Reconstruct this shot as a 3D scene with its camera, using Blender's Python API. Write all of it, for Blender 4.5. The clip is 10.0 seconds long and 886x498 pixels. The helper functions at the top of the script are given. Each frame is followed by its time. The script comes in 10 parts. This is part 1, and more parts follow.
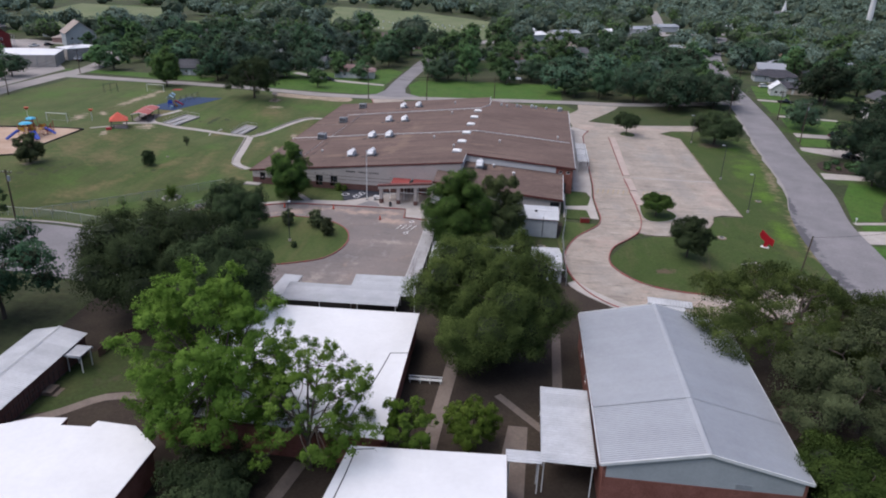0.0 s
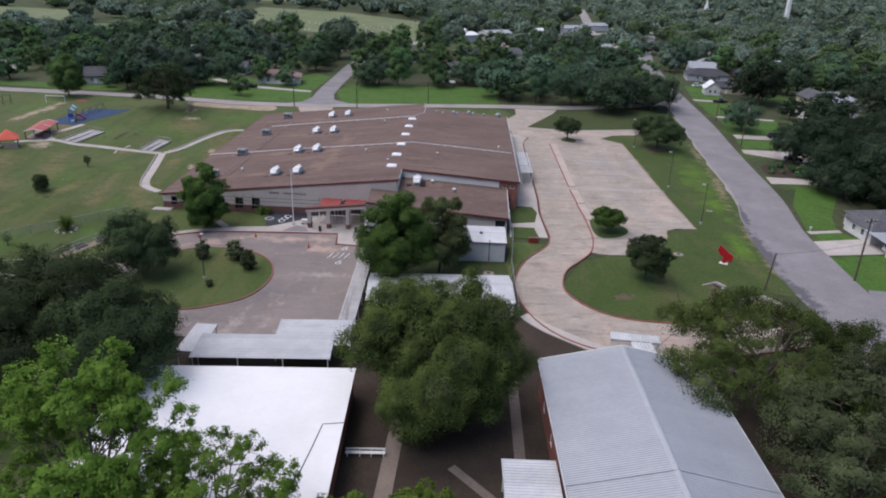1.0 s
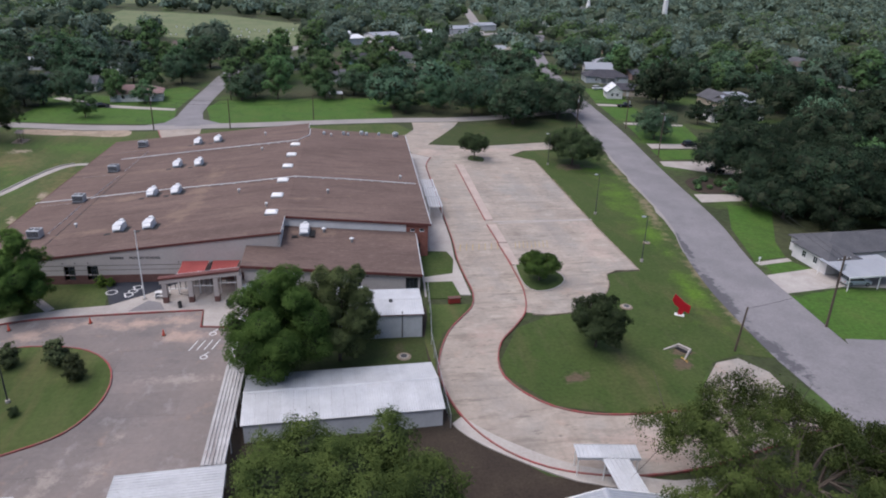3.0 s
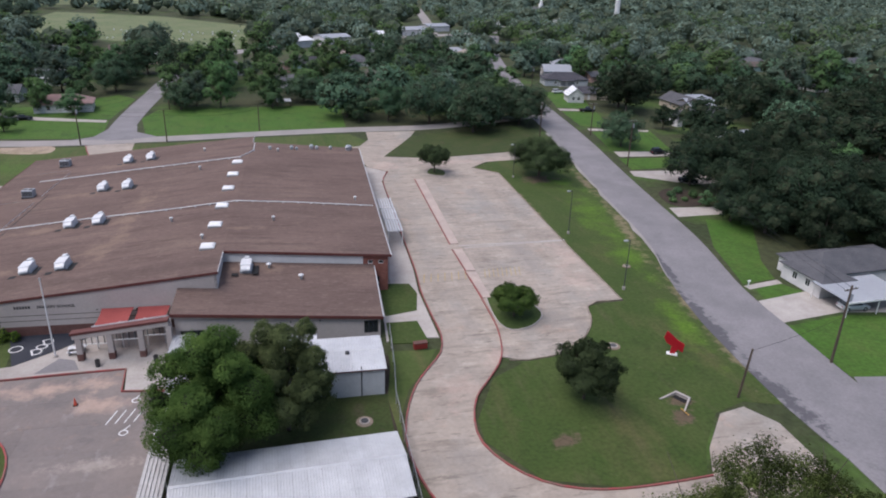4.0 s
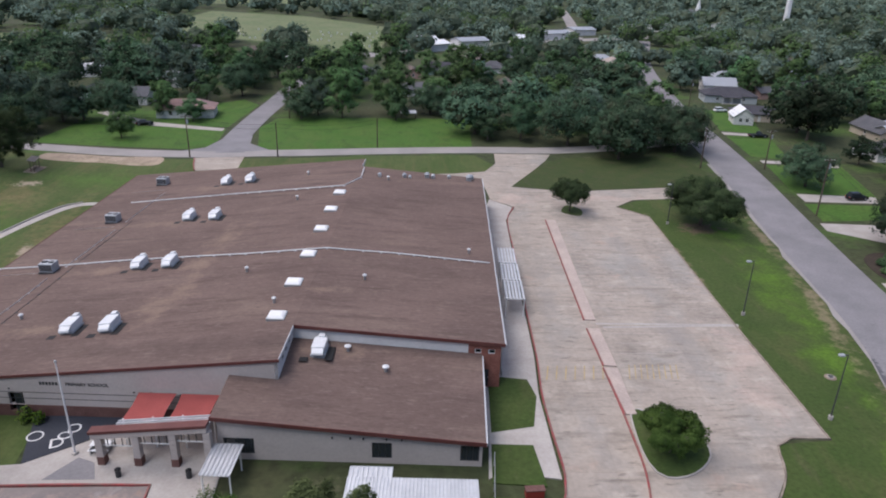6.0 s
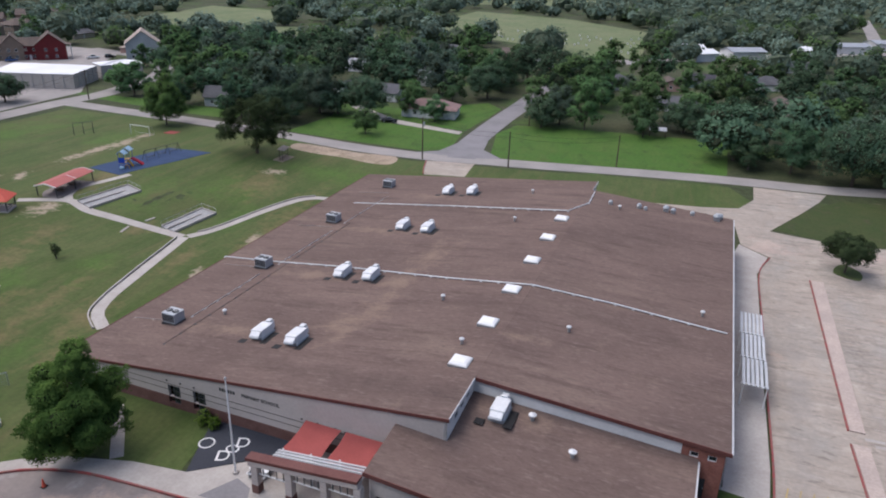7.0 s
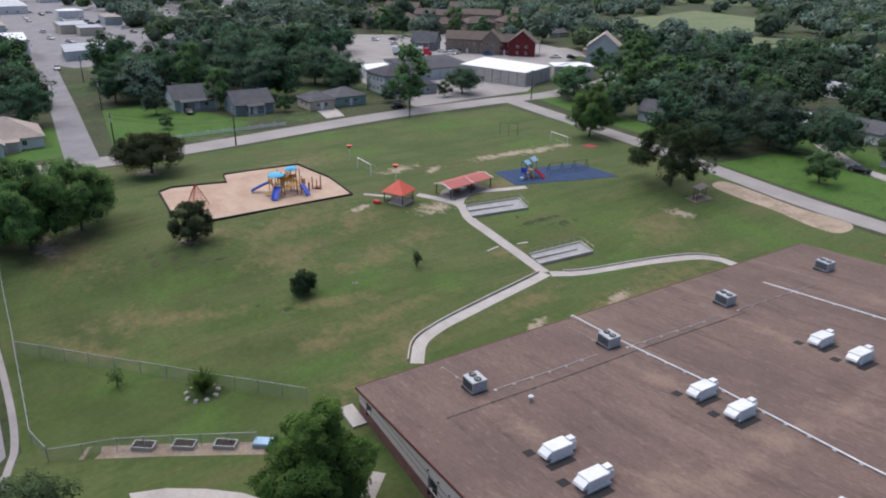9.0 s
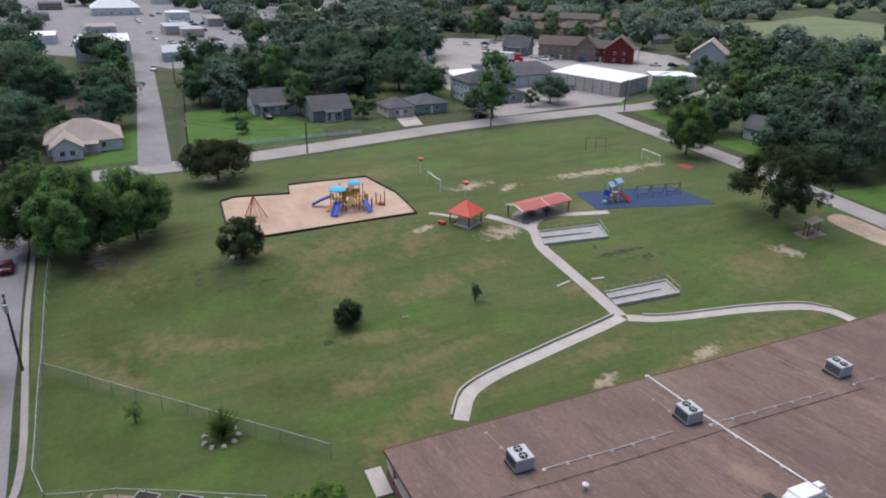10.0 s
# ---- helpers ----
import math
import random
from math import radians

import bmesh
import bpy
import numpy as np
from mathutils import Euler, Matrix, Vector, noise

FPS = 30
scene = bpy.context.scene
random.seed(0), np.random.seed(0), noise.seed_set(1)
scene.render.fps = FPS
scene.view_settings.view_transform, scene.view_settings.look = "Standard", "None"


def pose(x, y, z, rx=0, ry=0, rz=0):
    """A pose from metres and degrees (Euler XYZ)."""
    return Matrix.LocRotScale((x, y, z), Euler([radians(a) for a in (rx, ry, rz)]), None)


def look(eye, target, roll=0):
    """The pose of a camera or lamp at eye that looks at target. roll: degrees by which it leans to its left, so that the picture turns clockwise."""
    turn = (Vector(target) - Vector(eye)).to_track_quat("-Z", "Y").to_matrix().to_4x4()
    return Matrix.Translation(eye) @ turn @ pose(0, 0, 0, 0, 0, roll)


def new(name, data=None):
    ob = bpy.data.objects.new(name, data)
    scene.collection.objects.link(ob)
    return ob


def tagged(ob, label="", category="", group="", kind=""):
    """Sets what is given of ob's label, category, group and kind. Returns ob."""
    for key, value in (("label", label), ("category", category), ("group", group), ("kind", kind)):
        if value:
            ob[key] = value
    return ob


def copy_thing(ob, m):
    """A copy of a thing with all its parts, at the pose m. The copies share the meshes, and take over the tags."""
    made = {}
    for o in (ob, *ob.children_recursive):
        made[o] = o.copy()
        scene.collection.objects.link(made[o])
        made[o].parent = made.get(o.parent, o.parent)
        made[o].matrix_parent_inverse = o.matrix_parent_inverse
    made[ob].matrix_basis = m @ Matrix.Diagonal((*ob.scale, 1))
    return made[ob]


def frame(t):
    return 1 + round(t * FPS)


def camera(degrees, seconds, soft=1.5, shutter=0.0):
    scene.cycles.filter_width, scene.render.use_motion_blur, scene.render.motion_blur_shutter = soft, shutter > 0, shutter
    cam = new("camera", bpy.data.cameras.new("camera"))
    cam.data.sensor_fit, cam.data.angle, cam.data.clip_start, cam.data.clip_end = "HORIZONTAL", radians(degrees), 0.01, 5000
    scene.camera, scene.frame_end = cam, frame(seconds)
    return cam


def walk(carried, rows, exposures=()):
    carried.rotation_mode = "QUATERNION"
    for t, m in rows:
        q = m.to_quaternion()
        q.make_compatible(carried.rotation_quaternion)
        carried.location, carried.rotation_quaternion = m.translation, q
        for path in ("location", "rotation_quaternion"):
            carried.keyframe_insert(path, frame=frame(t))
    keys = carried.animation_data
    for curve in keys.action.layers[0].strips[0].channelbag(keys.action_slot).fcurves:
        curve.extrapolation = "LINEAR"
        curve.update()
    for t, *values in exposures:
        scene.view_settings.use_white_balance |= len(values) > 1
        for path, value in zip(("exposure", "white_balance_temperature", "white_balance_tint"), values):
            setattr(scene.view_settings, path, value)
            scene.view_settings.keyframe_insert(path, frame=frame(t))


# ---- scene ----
cam = camera(65.3, 10.0, soft=1.95)
PATH = [
    (0, (1.111, 0.877, 47.036), (0.973, 2.719, 46.271), 1.9),
    (0.5, (0.548, 7.637, 46.966), (0.501, 9.485, 46.203), 1.9),
    (1, (0.068, 14.436, 46.888), (0.111, 16.285, 46.126), 1.9),
    (1.5, (-0.229, 21.228, 46.793), (-0.094, 23.073, 46.033), 1.8),
    (2, (-0.269, 28.039, 46.706), (-0.051, 29.876, 45.946), 1.8),
    (2.5, (0.019, 34.895, 46.645), (0.299, 36.725, 45.887), 1.8),
    (4, (2.22, 55.337, 46.378), (2.68, 57.132, 45.625), 1.8),
    (4.5, (3.401, 62.111, 46.316), (3.904, 63.895, 45.565), 1.9),
    (5, (4.814, 68.866, 46.223), (5.269, 70.663, 45.472), 1.8),
    (5.2, (5.366, 71.526, 46.21), (5.758, 73.337, 45.457), 2.0),
    (6.3, (8.08, 85.922, 46.172), (8.002, 87.768, 45.407), 1.5),
    (6.5, (8.403, 88.567, 46.165), (8.178, 90.4, 45.396), 1.6),
    (7, (8.688, 95.225, 46.086), (8.129, 96.982, 45.311), 1.6),
    (7.5, (8.133, 101.742, 45.924), (7.281, 103.373, 45.14), 1.5),
    (8, (6.685, 108.235, 45.766), (5.559, 109.688, 44.978), 1.4),
    (8.5, (4.558, 114.195, 45.611), (3.238, 115.471, 44.818), 1.2),
    (9, (1.523, 119.739, 45.469), (0.018, 120.79, 44.675), 1.2),
    (9.5, (-2.017, 124.614, 45.334), (-3.635, 125.481, 44.539), 1.0),
    (10, (-5.82, 129.083, 45.197), (-7.459, 129.912, 44.405), 0.9),
]
walk(cam, [(t, look(eye, target, roll)) for t, eye, target, roll in PATH],
     exposures=[(0.0, 0.02, 5900, 14), (2.5, 0.1, 5900, 14), (6.5, 0.12, 5900, 13), (8.5, 0.2, 5900, 11), (10.0, 0.27, 5950, 10)])

# ---- light: an overcast sky ----
world = bpy.data.worlds.new("overcast_sky")
scene.world = world
world.use_nodes = True
wn = world.node_tree
sky = wn.nodes.new("ShaderNodeTexSky")
sky.sky_type, sky.sun_disc = "NISHITA", False
sky.sun_elevation, sky.sun_rotation = radians(62), radians(-60)
sky.air_density, sky.dust_density, sky.ozone_density = 1.0, 6.0, 1.0
wn.links.new(sky.outputs[0], wn.nodes["Background"].inputs[0])
wn.nodes["Background"].inputs[1].default_value = 0.15
sun = new("sun", bpy.data.lights.new("sun", "SUN"))
sun.data.energy, sun.data.angle, sun.data.color = 1.3, radians(24), (1.0, 0.96, 0.9)
sun.matrix_basis = look((-60, 40, 140), (0, 120, 0))


# ---- materials ----
def mat(name, c1, c2, big=8.0, fine=0.4, rough=0.85, metal=0.0, bump=0.15, grain=0.25, stretch=(1, 1, 1), c3=None, spots=0.0,
        spot_size=2.0, piece=0.0, lo=0.35, hi=0.65, spec=0.3, layers=(), zones=(), lean=0.5):
    """A weathered surface: two tones in large patches, a third in spots, fine grain and relief, all at world size."""
    m = bpy.data.materials.new(name)
    m.use_nodes = True
    nt, b = m.node_tree, m.node_tree.nodes["Principled BSDF"]
    nn, ln = nt.nodes.new, nt.links.new
    pos, mp = nn("ShaderNodeNewGeometry"), nn("ShaderNodeMapping")
    mp.inputs["Scale"].default_value = stretch
    ln(pos.outputs["Position"], mp.inputs["Vector"])

    def nz(size, detail=5.0, rgh=0.6):
        n = nn("ShaderNodeTexNoise")
        n.inputs["Scale"].default_value, n.inputs["Detail"].default_value, n.inputs["Roughness"].default_value = 1 / size, detail, rgh
        ln(mp.outputs[0], n.inputs["Vector"])
        return n.outputs["Fac"]

    def ramp(fac, a, bb):
        r = nn("ShaderNodeMapRange")
        r.inputs["From Min"].default_value, r.inputs["From Max"].default_value = a, bb
        ln(fac, r.inputs["Value"])
        return r.outputs[0]

    def mix(fac, a, bb, kind="MIX"):
        x = nn("ShaderNodeMix")
        x.data_type, x.blend_type = "RGBA", kind
        for sock, v in ((x.inputs[0], fac), (x.inputs[6], a), (x.inputs[7], bb)):
            if isinstance(v, (float, int)):
                sock.default_value = v
            elif isinstance(v, tuple):
                sock.default_value = (*v, 1)
            else:
                ln(v, sock)
        return x.outputs[2]

    col = mix(ramp(nz(big), lo, hi), c1, c2)
    if c3:
        col = mix(ramp(nz(spot_size, 6.0, 0.7), 0.72 - spots, 0.8 - spots * 0.8), col, c3)
    for tone, share, size, reach, amount, *wide in layers:
        wide = wide[0] if wide else 0.12
        m2 = nn("ShaderNodeMapping")
        m2.inputs["Scale"].default_value, m2.inputs["Rotation"].default_value = reach, (0, 0, lean)
        m2.inputs["Location"].default_value = (size * 3.1, size * 1.7, 0)
        ln(pos.outputs["Position"], m2.inputs["Vector"])
        n2 = nn("ShaderNodeTexNoise")
        n2.inputs["Scale"].default_value, n2.inputs["Detail"].default_value, n2.inputs["Roughness"].default_value = 1 / size, 6.0, 0.65
        ln(m2.outputs[0], n2.inputs["Vector"])
        am = nn("ShaderNodeMath")
        am.operation, am.inputs[1].default_value = "MULTIPLY", amount
        ln(ramp(n2.outputs["Fac"], 0.66 - share, 0.66 - share + wide), am.inputs[0])
        col = mix(am.outputs[0], col, tone)
    # patches of another tone: ragged ellipses (x, y, half length, half width, turn)
    for tone, size, wide, amount, pull, spots_ in zones:
        best = None
        for zx, zy, ra, rb, turn in spots_:
            m3 = nn("ShaderNodeMapping")
            m3.vector_type = "TEXTURE"
            m3.inputs["Location"].default_value, m3.inputs["Rotation"].default_value = (zx, zy, 0), (0, 0, radians(turn))
            m3.inputs["Scale"].default_value = (ra, rb, 1e4)
            ln(pos.outputs["Position"], m3.inputs["Vector"])
            le = nn("ShaderNodeVectorMath")
            le.operation = "LENGTH"
            ln(m3.outputs[0], le.inputs[0])
            if best is None:
                best = le.outputs["Value"]
            else:
                mn = nn("ShaderNodeMath")
                mn.operation = "MINIMUM"
                ln(best, mn.inputs[0])
                ln(le.outputs["Value"], mn.inputs[1])
                best = mn.outputs[0]
        n3 = nn("ShaderNodeTexNoise")
        n3.inputs["Scale"].default_value, n3.inputs["Detail"].default_value, n3.inputs["Roughness"].default_value = 1 / size, 6.0, 0.68
        ln(pos.outputs["Position"], n3.inputs["Vector"])
        ma = nn("ShaderNodeMath")
        ma.operation, ma.inputs[1].default_value = "MULTIPLY_ADD", -pull
        ln(best, ma.inputs[0])
        ln(n3.outputs["Fac"], ma.inputs[2])
        sc = nn("ShaderNodeMath")
        sc.operation, sc.inputs[1].default_value = "MULTIPLY", amount
        ln(ramp(ma.outputs[0], 0.5 - pull, 0.5 - pull + wide), sc.inputs[0])
        col = mix(sc.outputs[0], col, tone)
    f = nz(fine, 3.0)
    g = nn("ShaderNodeMapRange")
    g.inputs["To Min"].default_value, g.inputs["To Max"].default_value = 1 - grain, 1 + grain
    g.inputs["From Min"].default_value, g.inputs["From Max"].default_value = 0.25, 0.75
    ln(f, g.inputs["Value"])
    val = g.outputs[0]
    if piece:
        info, pr, mu = nn("ShaderNodeObjectInfo"), nn("ShaderNodeMapRange"), nn("ShaderNodeMath")
        pr.inputs["To Min"].default_value, pr.inputs["To Max"].default_value = 1 - piece, 1 + piece
        ln(info.outputs["Random"], pr.inputs["Value"])
        mu.operation = "MULTIPLY"
        ln(val, mu.inputs[0])
        ln(pr.outputs[0], mu.inputs[1])
        val = mu.outputs[0]
    hsv = nn("ShaderNodeHueSaturation")
    ln(col, hsv.inputs["Color"])
    ln(val, hsv.inputs["Value"])
    ln(hsv.outputs[0], b.inputs["Base Color"])
    b.inputs["Roughness"].default_value, b.inputs["Metallic"].default_value = rough, metal
    b.inputs["Specular IOR Level"].default_value = spec
    if bump:
        bp = nn("ShaderNodeBump")
        bp.inputs["Strength"].default_value, bp.inputs["Distance"].default_value = bump, fine * 0.2
        ln(f, bp.inputs["Height"])
        ln(bp.outputs[0], b.inputs["Normal"])
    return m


def leafage(name, dark, lit, hue=0.02, vary=0.25):
    """Leaves: a tone for each clump and each tree, with some light through them."""
    m = bpy.data.materials.new(name)
    m.use_nodes = True
    nt = m.node_tree
    nn, ln = nt.nodes.new, nt.links.new
    nt.nodes.remove(nt.nodes["Principled BSDF"])
    geo, info = nn("ShaderNodeNewGeometry"), nn("ShaderNodeObjectInfo")
    x = nn("ShaderNodeMix")
    x.data_type = "RGBA"
    x.inputs[6].default_value, x.inputs[7].default_value = (*dark, 1), (*lit, 1)
    nz, half = nn("ShaderNodeTexNoise"), nn("ShaderNodeMix")
    nz.inputs["Scale"].default_value, nz.inputs["Detail"].default_value = 0.45, 3.0
    ln(geo.outputs["Position"], nz.inputs["Vector"])
    half.inputs[0].default_value = 0.8
    nr = nn("ShaderNodeMapRange")
    nr.inputs["From Min"].default_value, nr.inputs["From Max"].default_value = 0.36, 0.66
    ln(nz.outputs["Fac"], nr.inputs["Value"])
    ln(geo.outputs["Random Per Island"], half.inputs[2])
    ln(nr.outputs[0], half.inputs[3])
    ln(half.outputs[0], x.inputs[0])
    hv, mr, mh = nn("ShaderNodeHueSaturation"), nn("ShaderNodeMapRange"), nn("ShaderNodeMapRange")
    mr.inputs["To Min"].default_value, mr.inputs["To Max"].default_value = 0.78, 1.35
    mh.inputs["To Min"].default_value, mh.inputs["To Max"].default_value = 0.5 - hue, 0.5 + hue
    ln(info.outputs["Random"], mr.inputs["Value"])
    ln(info.outputs["Random"], mh.inputs["Value"])
    ln(x.outputs[2], hv.inputs["Color"])
    wide, wr, wm = nn("ShaderNodeTexNoise"), nn("ShaderNodeMapRange"), nn("ShaderNodeMath")
    wide.inputs["Scale"].default_value, wide.inputs["Detail"].default_value = 0.075, 1.0
    ln(geo.outputs["Position"], wide.inputs["Vector"])
    wr.inputs["From Min"].default_value, wr.inputs["From Max"].default_value = 0.3, 0.7
    wr.inputs["To Min"].default_value, wr.inputs["To Max"].default_value = 1 - vary, 1 + vary
    ln(wide.outputs["Fac"], wr.inputs["Value"])
    wm.operation = "MULTIPLY"
    ln(mr.outputs[0], wm.inputs[0])
    ln(wr.outputs[0], wm.inputs[1])
    ln(wm.outputs[0], hv.inputs["Value"])
    ln(mh.outputs[0], hv.inputs["Hue"])
    d, t, a = nn("ShaderNodeBsdfDiffuse"), nn("ShaderNodeBsdfTranslucent"), nn("ShaderNodeMixShader")
    a.inputs[0].default_value = 0.36
    ln(hv.outputs[0], d.inputs[0])
    ln(hv.outputs[0], t.inputs[0])
    ln(d.outputs[0], a.inputs[1])
    ln(t.outputs[0], a.inputs[2])
    ln(a.outputs[0], nt.nodes["Material Output"].inputs[0])
    return m


def plain(name, c, rough=0.5, metal=0.0, k=0.9):
    return mat(name, c, tuple(v * k for v in c), 3.0, 0.15, rough, metal, 0.05, 0.06)


FIELD_DEEP = ((-62, 138, 8, 9, 20), (-90, 125, 22, 8, 10), (-56, 146, 4, 6, 0), (-98, 142, 10, 12, 10), (-76, 124, 16, 7, 30), (-100, 132, 12, 10, 0), (-66, 128, 8, 7, 30), (-92, 146, 9, 9, 20), (-70, 146, 4, 9, -20))
FIELD_DRY = ((-84.5, 136, 2.2, 12, -22), (-77, 156, 2.0, 11, -16), (-82, 126, 8, 2.2, 35), (-86, 167, 3.5, 8, 10), (-103.5, 160.8, 5, 14, 20), (-99.8, 171.5, 5, 7, 20), (-92.4, 155.9, 5, 7, 10), (-89.3, 177.6, 4, 5, 10), (-70.2, 160.3, 1.8, 13, 5), (-69.1, 150.9, 3, 5, 20), (-62.8, 159.3, 3, 8, 10), (-58.4, 150.8, 3, 5, 0), (-63.2, 180.4, 3, 8, 5),
             (-55, 193, 5, 30, 8), (-72, 218, 6, 9, 20), (-130, 160, 4, 14, 10), (-137, 178, 6, 14, 10), (-106, 149, 4, 6, 0), (-87, 131, 4, 3, 0), (-112, 128, 12, 6, 0), (-102, 205, 4, 14, 5), (-78, 188, 3, 4, 0))
FIELD_GREEN = ((-88, 200, 8, 9, 15), (-76, 212, 9, 9, 0), (-157, 191, 8, 20, 5), (-79.6, 159.1, 4, 12, 15), (-91, 139.8, 4, 10, 10), (-90, 206.8, 6, 9, 15), (-77.9, 212, 6, 8, 15), (-151.6, 232.1, 13, 22, 5), (-125.3, 236.1, 7, 12, 5), (-138.4, 192.7, 6, 8, 5), (-63.7, 146.7, 3, 5, 10), (-61.3, 133.1, 3, 8, 30),
               (-72, 172, 4, 6, 10), (-66, 200, 3, 9, 8), (-76, 128, 6, 7, 30), (-60, 232, 16, 8, 0))
FIELD_BARE = ((-122.1, 193.8, 2, 5.5, 15), (-118.7, 200.8, 1.5, 3.5, 30), (-120.5, 216.3, 1.6, 3.5, 0), (-119.1, 231.4, 2.3, 7, 8), (-119.9, 223.5, 1.9, 12, 3), (-119.7, 239.3, 2, 3.5, 0), (-147.4, 148, 3, 2.6, 0), (-117, 125.5, 5, 2.2, 10), (-104.6, 144.3, 2, 1.6, 0),
              (-73.5, 227, 3.2, 1.8, 30), (-103.9, 175.6, 1.2, 3, 20), (-57, 191.5, 1.3, 3.6, 10), (-57.4, 176.6, 1.0, 2.2, 10), (-98.5, 187.5, 2.6, 4.5, 10))
GRASS = mat("mown_grass", (0.06, 0.087, 0.022), (0.08, 0.098, 0.031), 14.0, 0.6, 0.95, 0, 0.35, 0.16, lo=0.38, hi=0.62, lean=0.15, layers=(
    ((0.1, 0.09, 0.038), 0.13, 14.0, (1, 0.45, 1), 0.6, 0.2), ((0.042, 0.076, 0.012), 0.17, 9.0, (1, 0.4, 1), 0.7, 0.2), ((0.1, 0.09, 0.04), 0.11, 2.4, (1, 0.3, 1), 0.4, 0.2),
    ((0.036, 0.062, 0.012), 0.15, 1.3, (1, 0.3, 1), 0.45, 0.18), ((0.036, 0.066, 0.011), 0.15, 5.0, (1.3, 0.12, 1), 0.6, 0.16), ((0.1, 0.09, 0.038), 0.13, 3.2, (1.2, 0.1, 1), 0.55, 0.16)), zones=(
    ((0.04, 0.058, 0.0125), 7.0, 0.4, 0.95, 0.3, FIELD_DEEP), ((0.068, 0.128, 0.02), 6.0, 0.35, 0.75, 0.25, FIELD_GREEN), ((0.155, 0.122, 0.058), 2.2, 0.3, 0.75, 0.25, FIELD_DRY), ((0.33, 0.265, 0.2), 1.6, 0.2, 0.9, 0.25, FIELD_BARE)))
LAWN = mat("green_lawn", (0.04, 0.068, 0.0125), (0.054, 0.077, 0.0185), 8.0, 0.5, 0.95, 0, 0.5, 0.25, lean=0.15, layers=(
    ((0.09, 0.085, 0.033), 0.12, 8.0, (1, 0.3, 1), 0.7, 0.18), ((0.1, 0.082, 0.046), 0.09, 3.0, (1, 0.25, 1), 0.55, 0.18), ((0.031, 0.052, 0.011), 0.15, 3.5, (1, 0.6, 1), 0.65, 0.2), ((0.11, 0.092, 0.052), 0.03, 2.2, (1, 1, 1), 0.6)), zones=(
    ((0.078, 0.145, 0.0125), 5.0, 0.3, 0.95, 0.22, ((66, 178, 4.5, 22, -10), (63, 160, 4, 13, -10), (68, 204, 5, 8, -10), (58, 132, 3, 9, -10), (30, 240, 14, 5, 0), (62, 232, 12, 4, 0))),
    ((0.19, 0.155, 0.095), 2.5, 0.2, 0.85, 0.22, ((68.9, 172, 1.6, 21, -13), (62.4, 138, 1.3, 14, -10), (60.4, 122, 1.2, 8, 0), (74, 200, 1.4, 12, -8), (54.6, 190, 0.8, 22, -2))),
    ((0.11, 0.078, 0.055), 2.0, 0.16, 0.85, 0.25, ((63.5, 205, 5, 3.4, 0), (39.9, 213, 2, 2, 0), (31, 111.6, 2.2, 1.0, 30), (46, 113, 2.5, 1.2, 40), (47.2, 115.8, 1.5, 1.5, 0)))))
YARD = mat("garden_lawn", (0.048, 0.112, 0.013), (0.062, 0.116, 0.018), 9.0, 0.6, 0.95, 0, 0.5, 0.25, layers=(
    ((0.085, 0.1, 0.028), 0.1, 6.0, (1, 0.6, 1), 0.6, 0.2), ((0.03, 0.058, 0.011), 0.15, 3.0, (1, 0.6, 1), 0.65, 0.2)))
SCRUB = mat("rough_ground", (0.034, 0.046, 0.017), (0.055, 0.06, 0.027), 20.0, 1.2, 0.95, 0, 0.6, 0.35, layers=(((0.055, 0.1, 0.018), 0.14, 26.0, (1, 1, 1), 0.8, 0.1), ((0.16, 0.145, 0.1), 0.03, 14.0, (1, 1, 1), 0.6, 0.1)))
MEADOW = mat("far_meadow", (0.115, 0.148, 0.065), (0.15, 0.168, 0.085), 30.0, 3.0, 0.95, 0, 0.2, 0.2, layers=(((0.085, 0.12, 0.045), 0.14, 18.0, (1, 0.5, 1), 0.7, 0.2), ((0.18, 0.175, 0.1), 0.08, 9.0, (1, 0.4, 1), 0.6)))
DIRT = mat("bare_dirt", (0.2, 0.155, 0.115), (0.27, 0.22, 0.17), 3.0, 0.3, 0.95, 0, 0.4, 0.25)
# grass darkened overall: tree shade put into its colour, with brown spots
SHADEGRASS = mat("shade_toned_grass", (0.034, 0.054, 0.013), (0.048, 0.06, 0.018), 4.0, 0.4, 0.95, 0, 0.5, 0.25, layers=(((0.07, 0.055, 0.036), 0.1, 3.0, (1, 1, 1), 0.6),))
PALEDIRT = mat("dry_pale_dirt", (0.36, 0.285, 0.215), (0.27, 0.21, 0.155), 4.0, 0.4, 0.95, 0, 0.4, 0.2, layers=(((0.17, 0.14, 0.085), 0.14, 3.0, (1, 0.6, 1), 0.7, 0.14), ((0.44, 0.37, 0.3), 0.1, 1.6, (1, 1, 1), 0.6)))
# dark brown soil, made darker still by courtyard shade put into the colour
SHADEDIRT = mat("shade_dark_soil", (0.034, 0.025, 0.019), (0.048, 0.037, 0.026), 3.0, 0.3, 0.95, 0, 0.5, 0.3)
MULCH = mat("wood_chips", (0.36, 0.25, 0.18), (0.44, 0.33, 0.25), 4.0, 0.2, 0.95, 0, 0.6, 0.2)
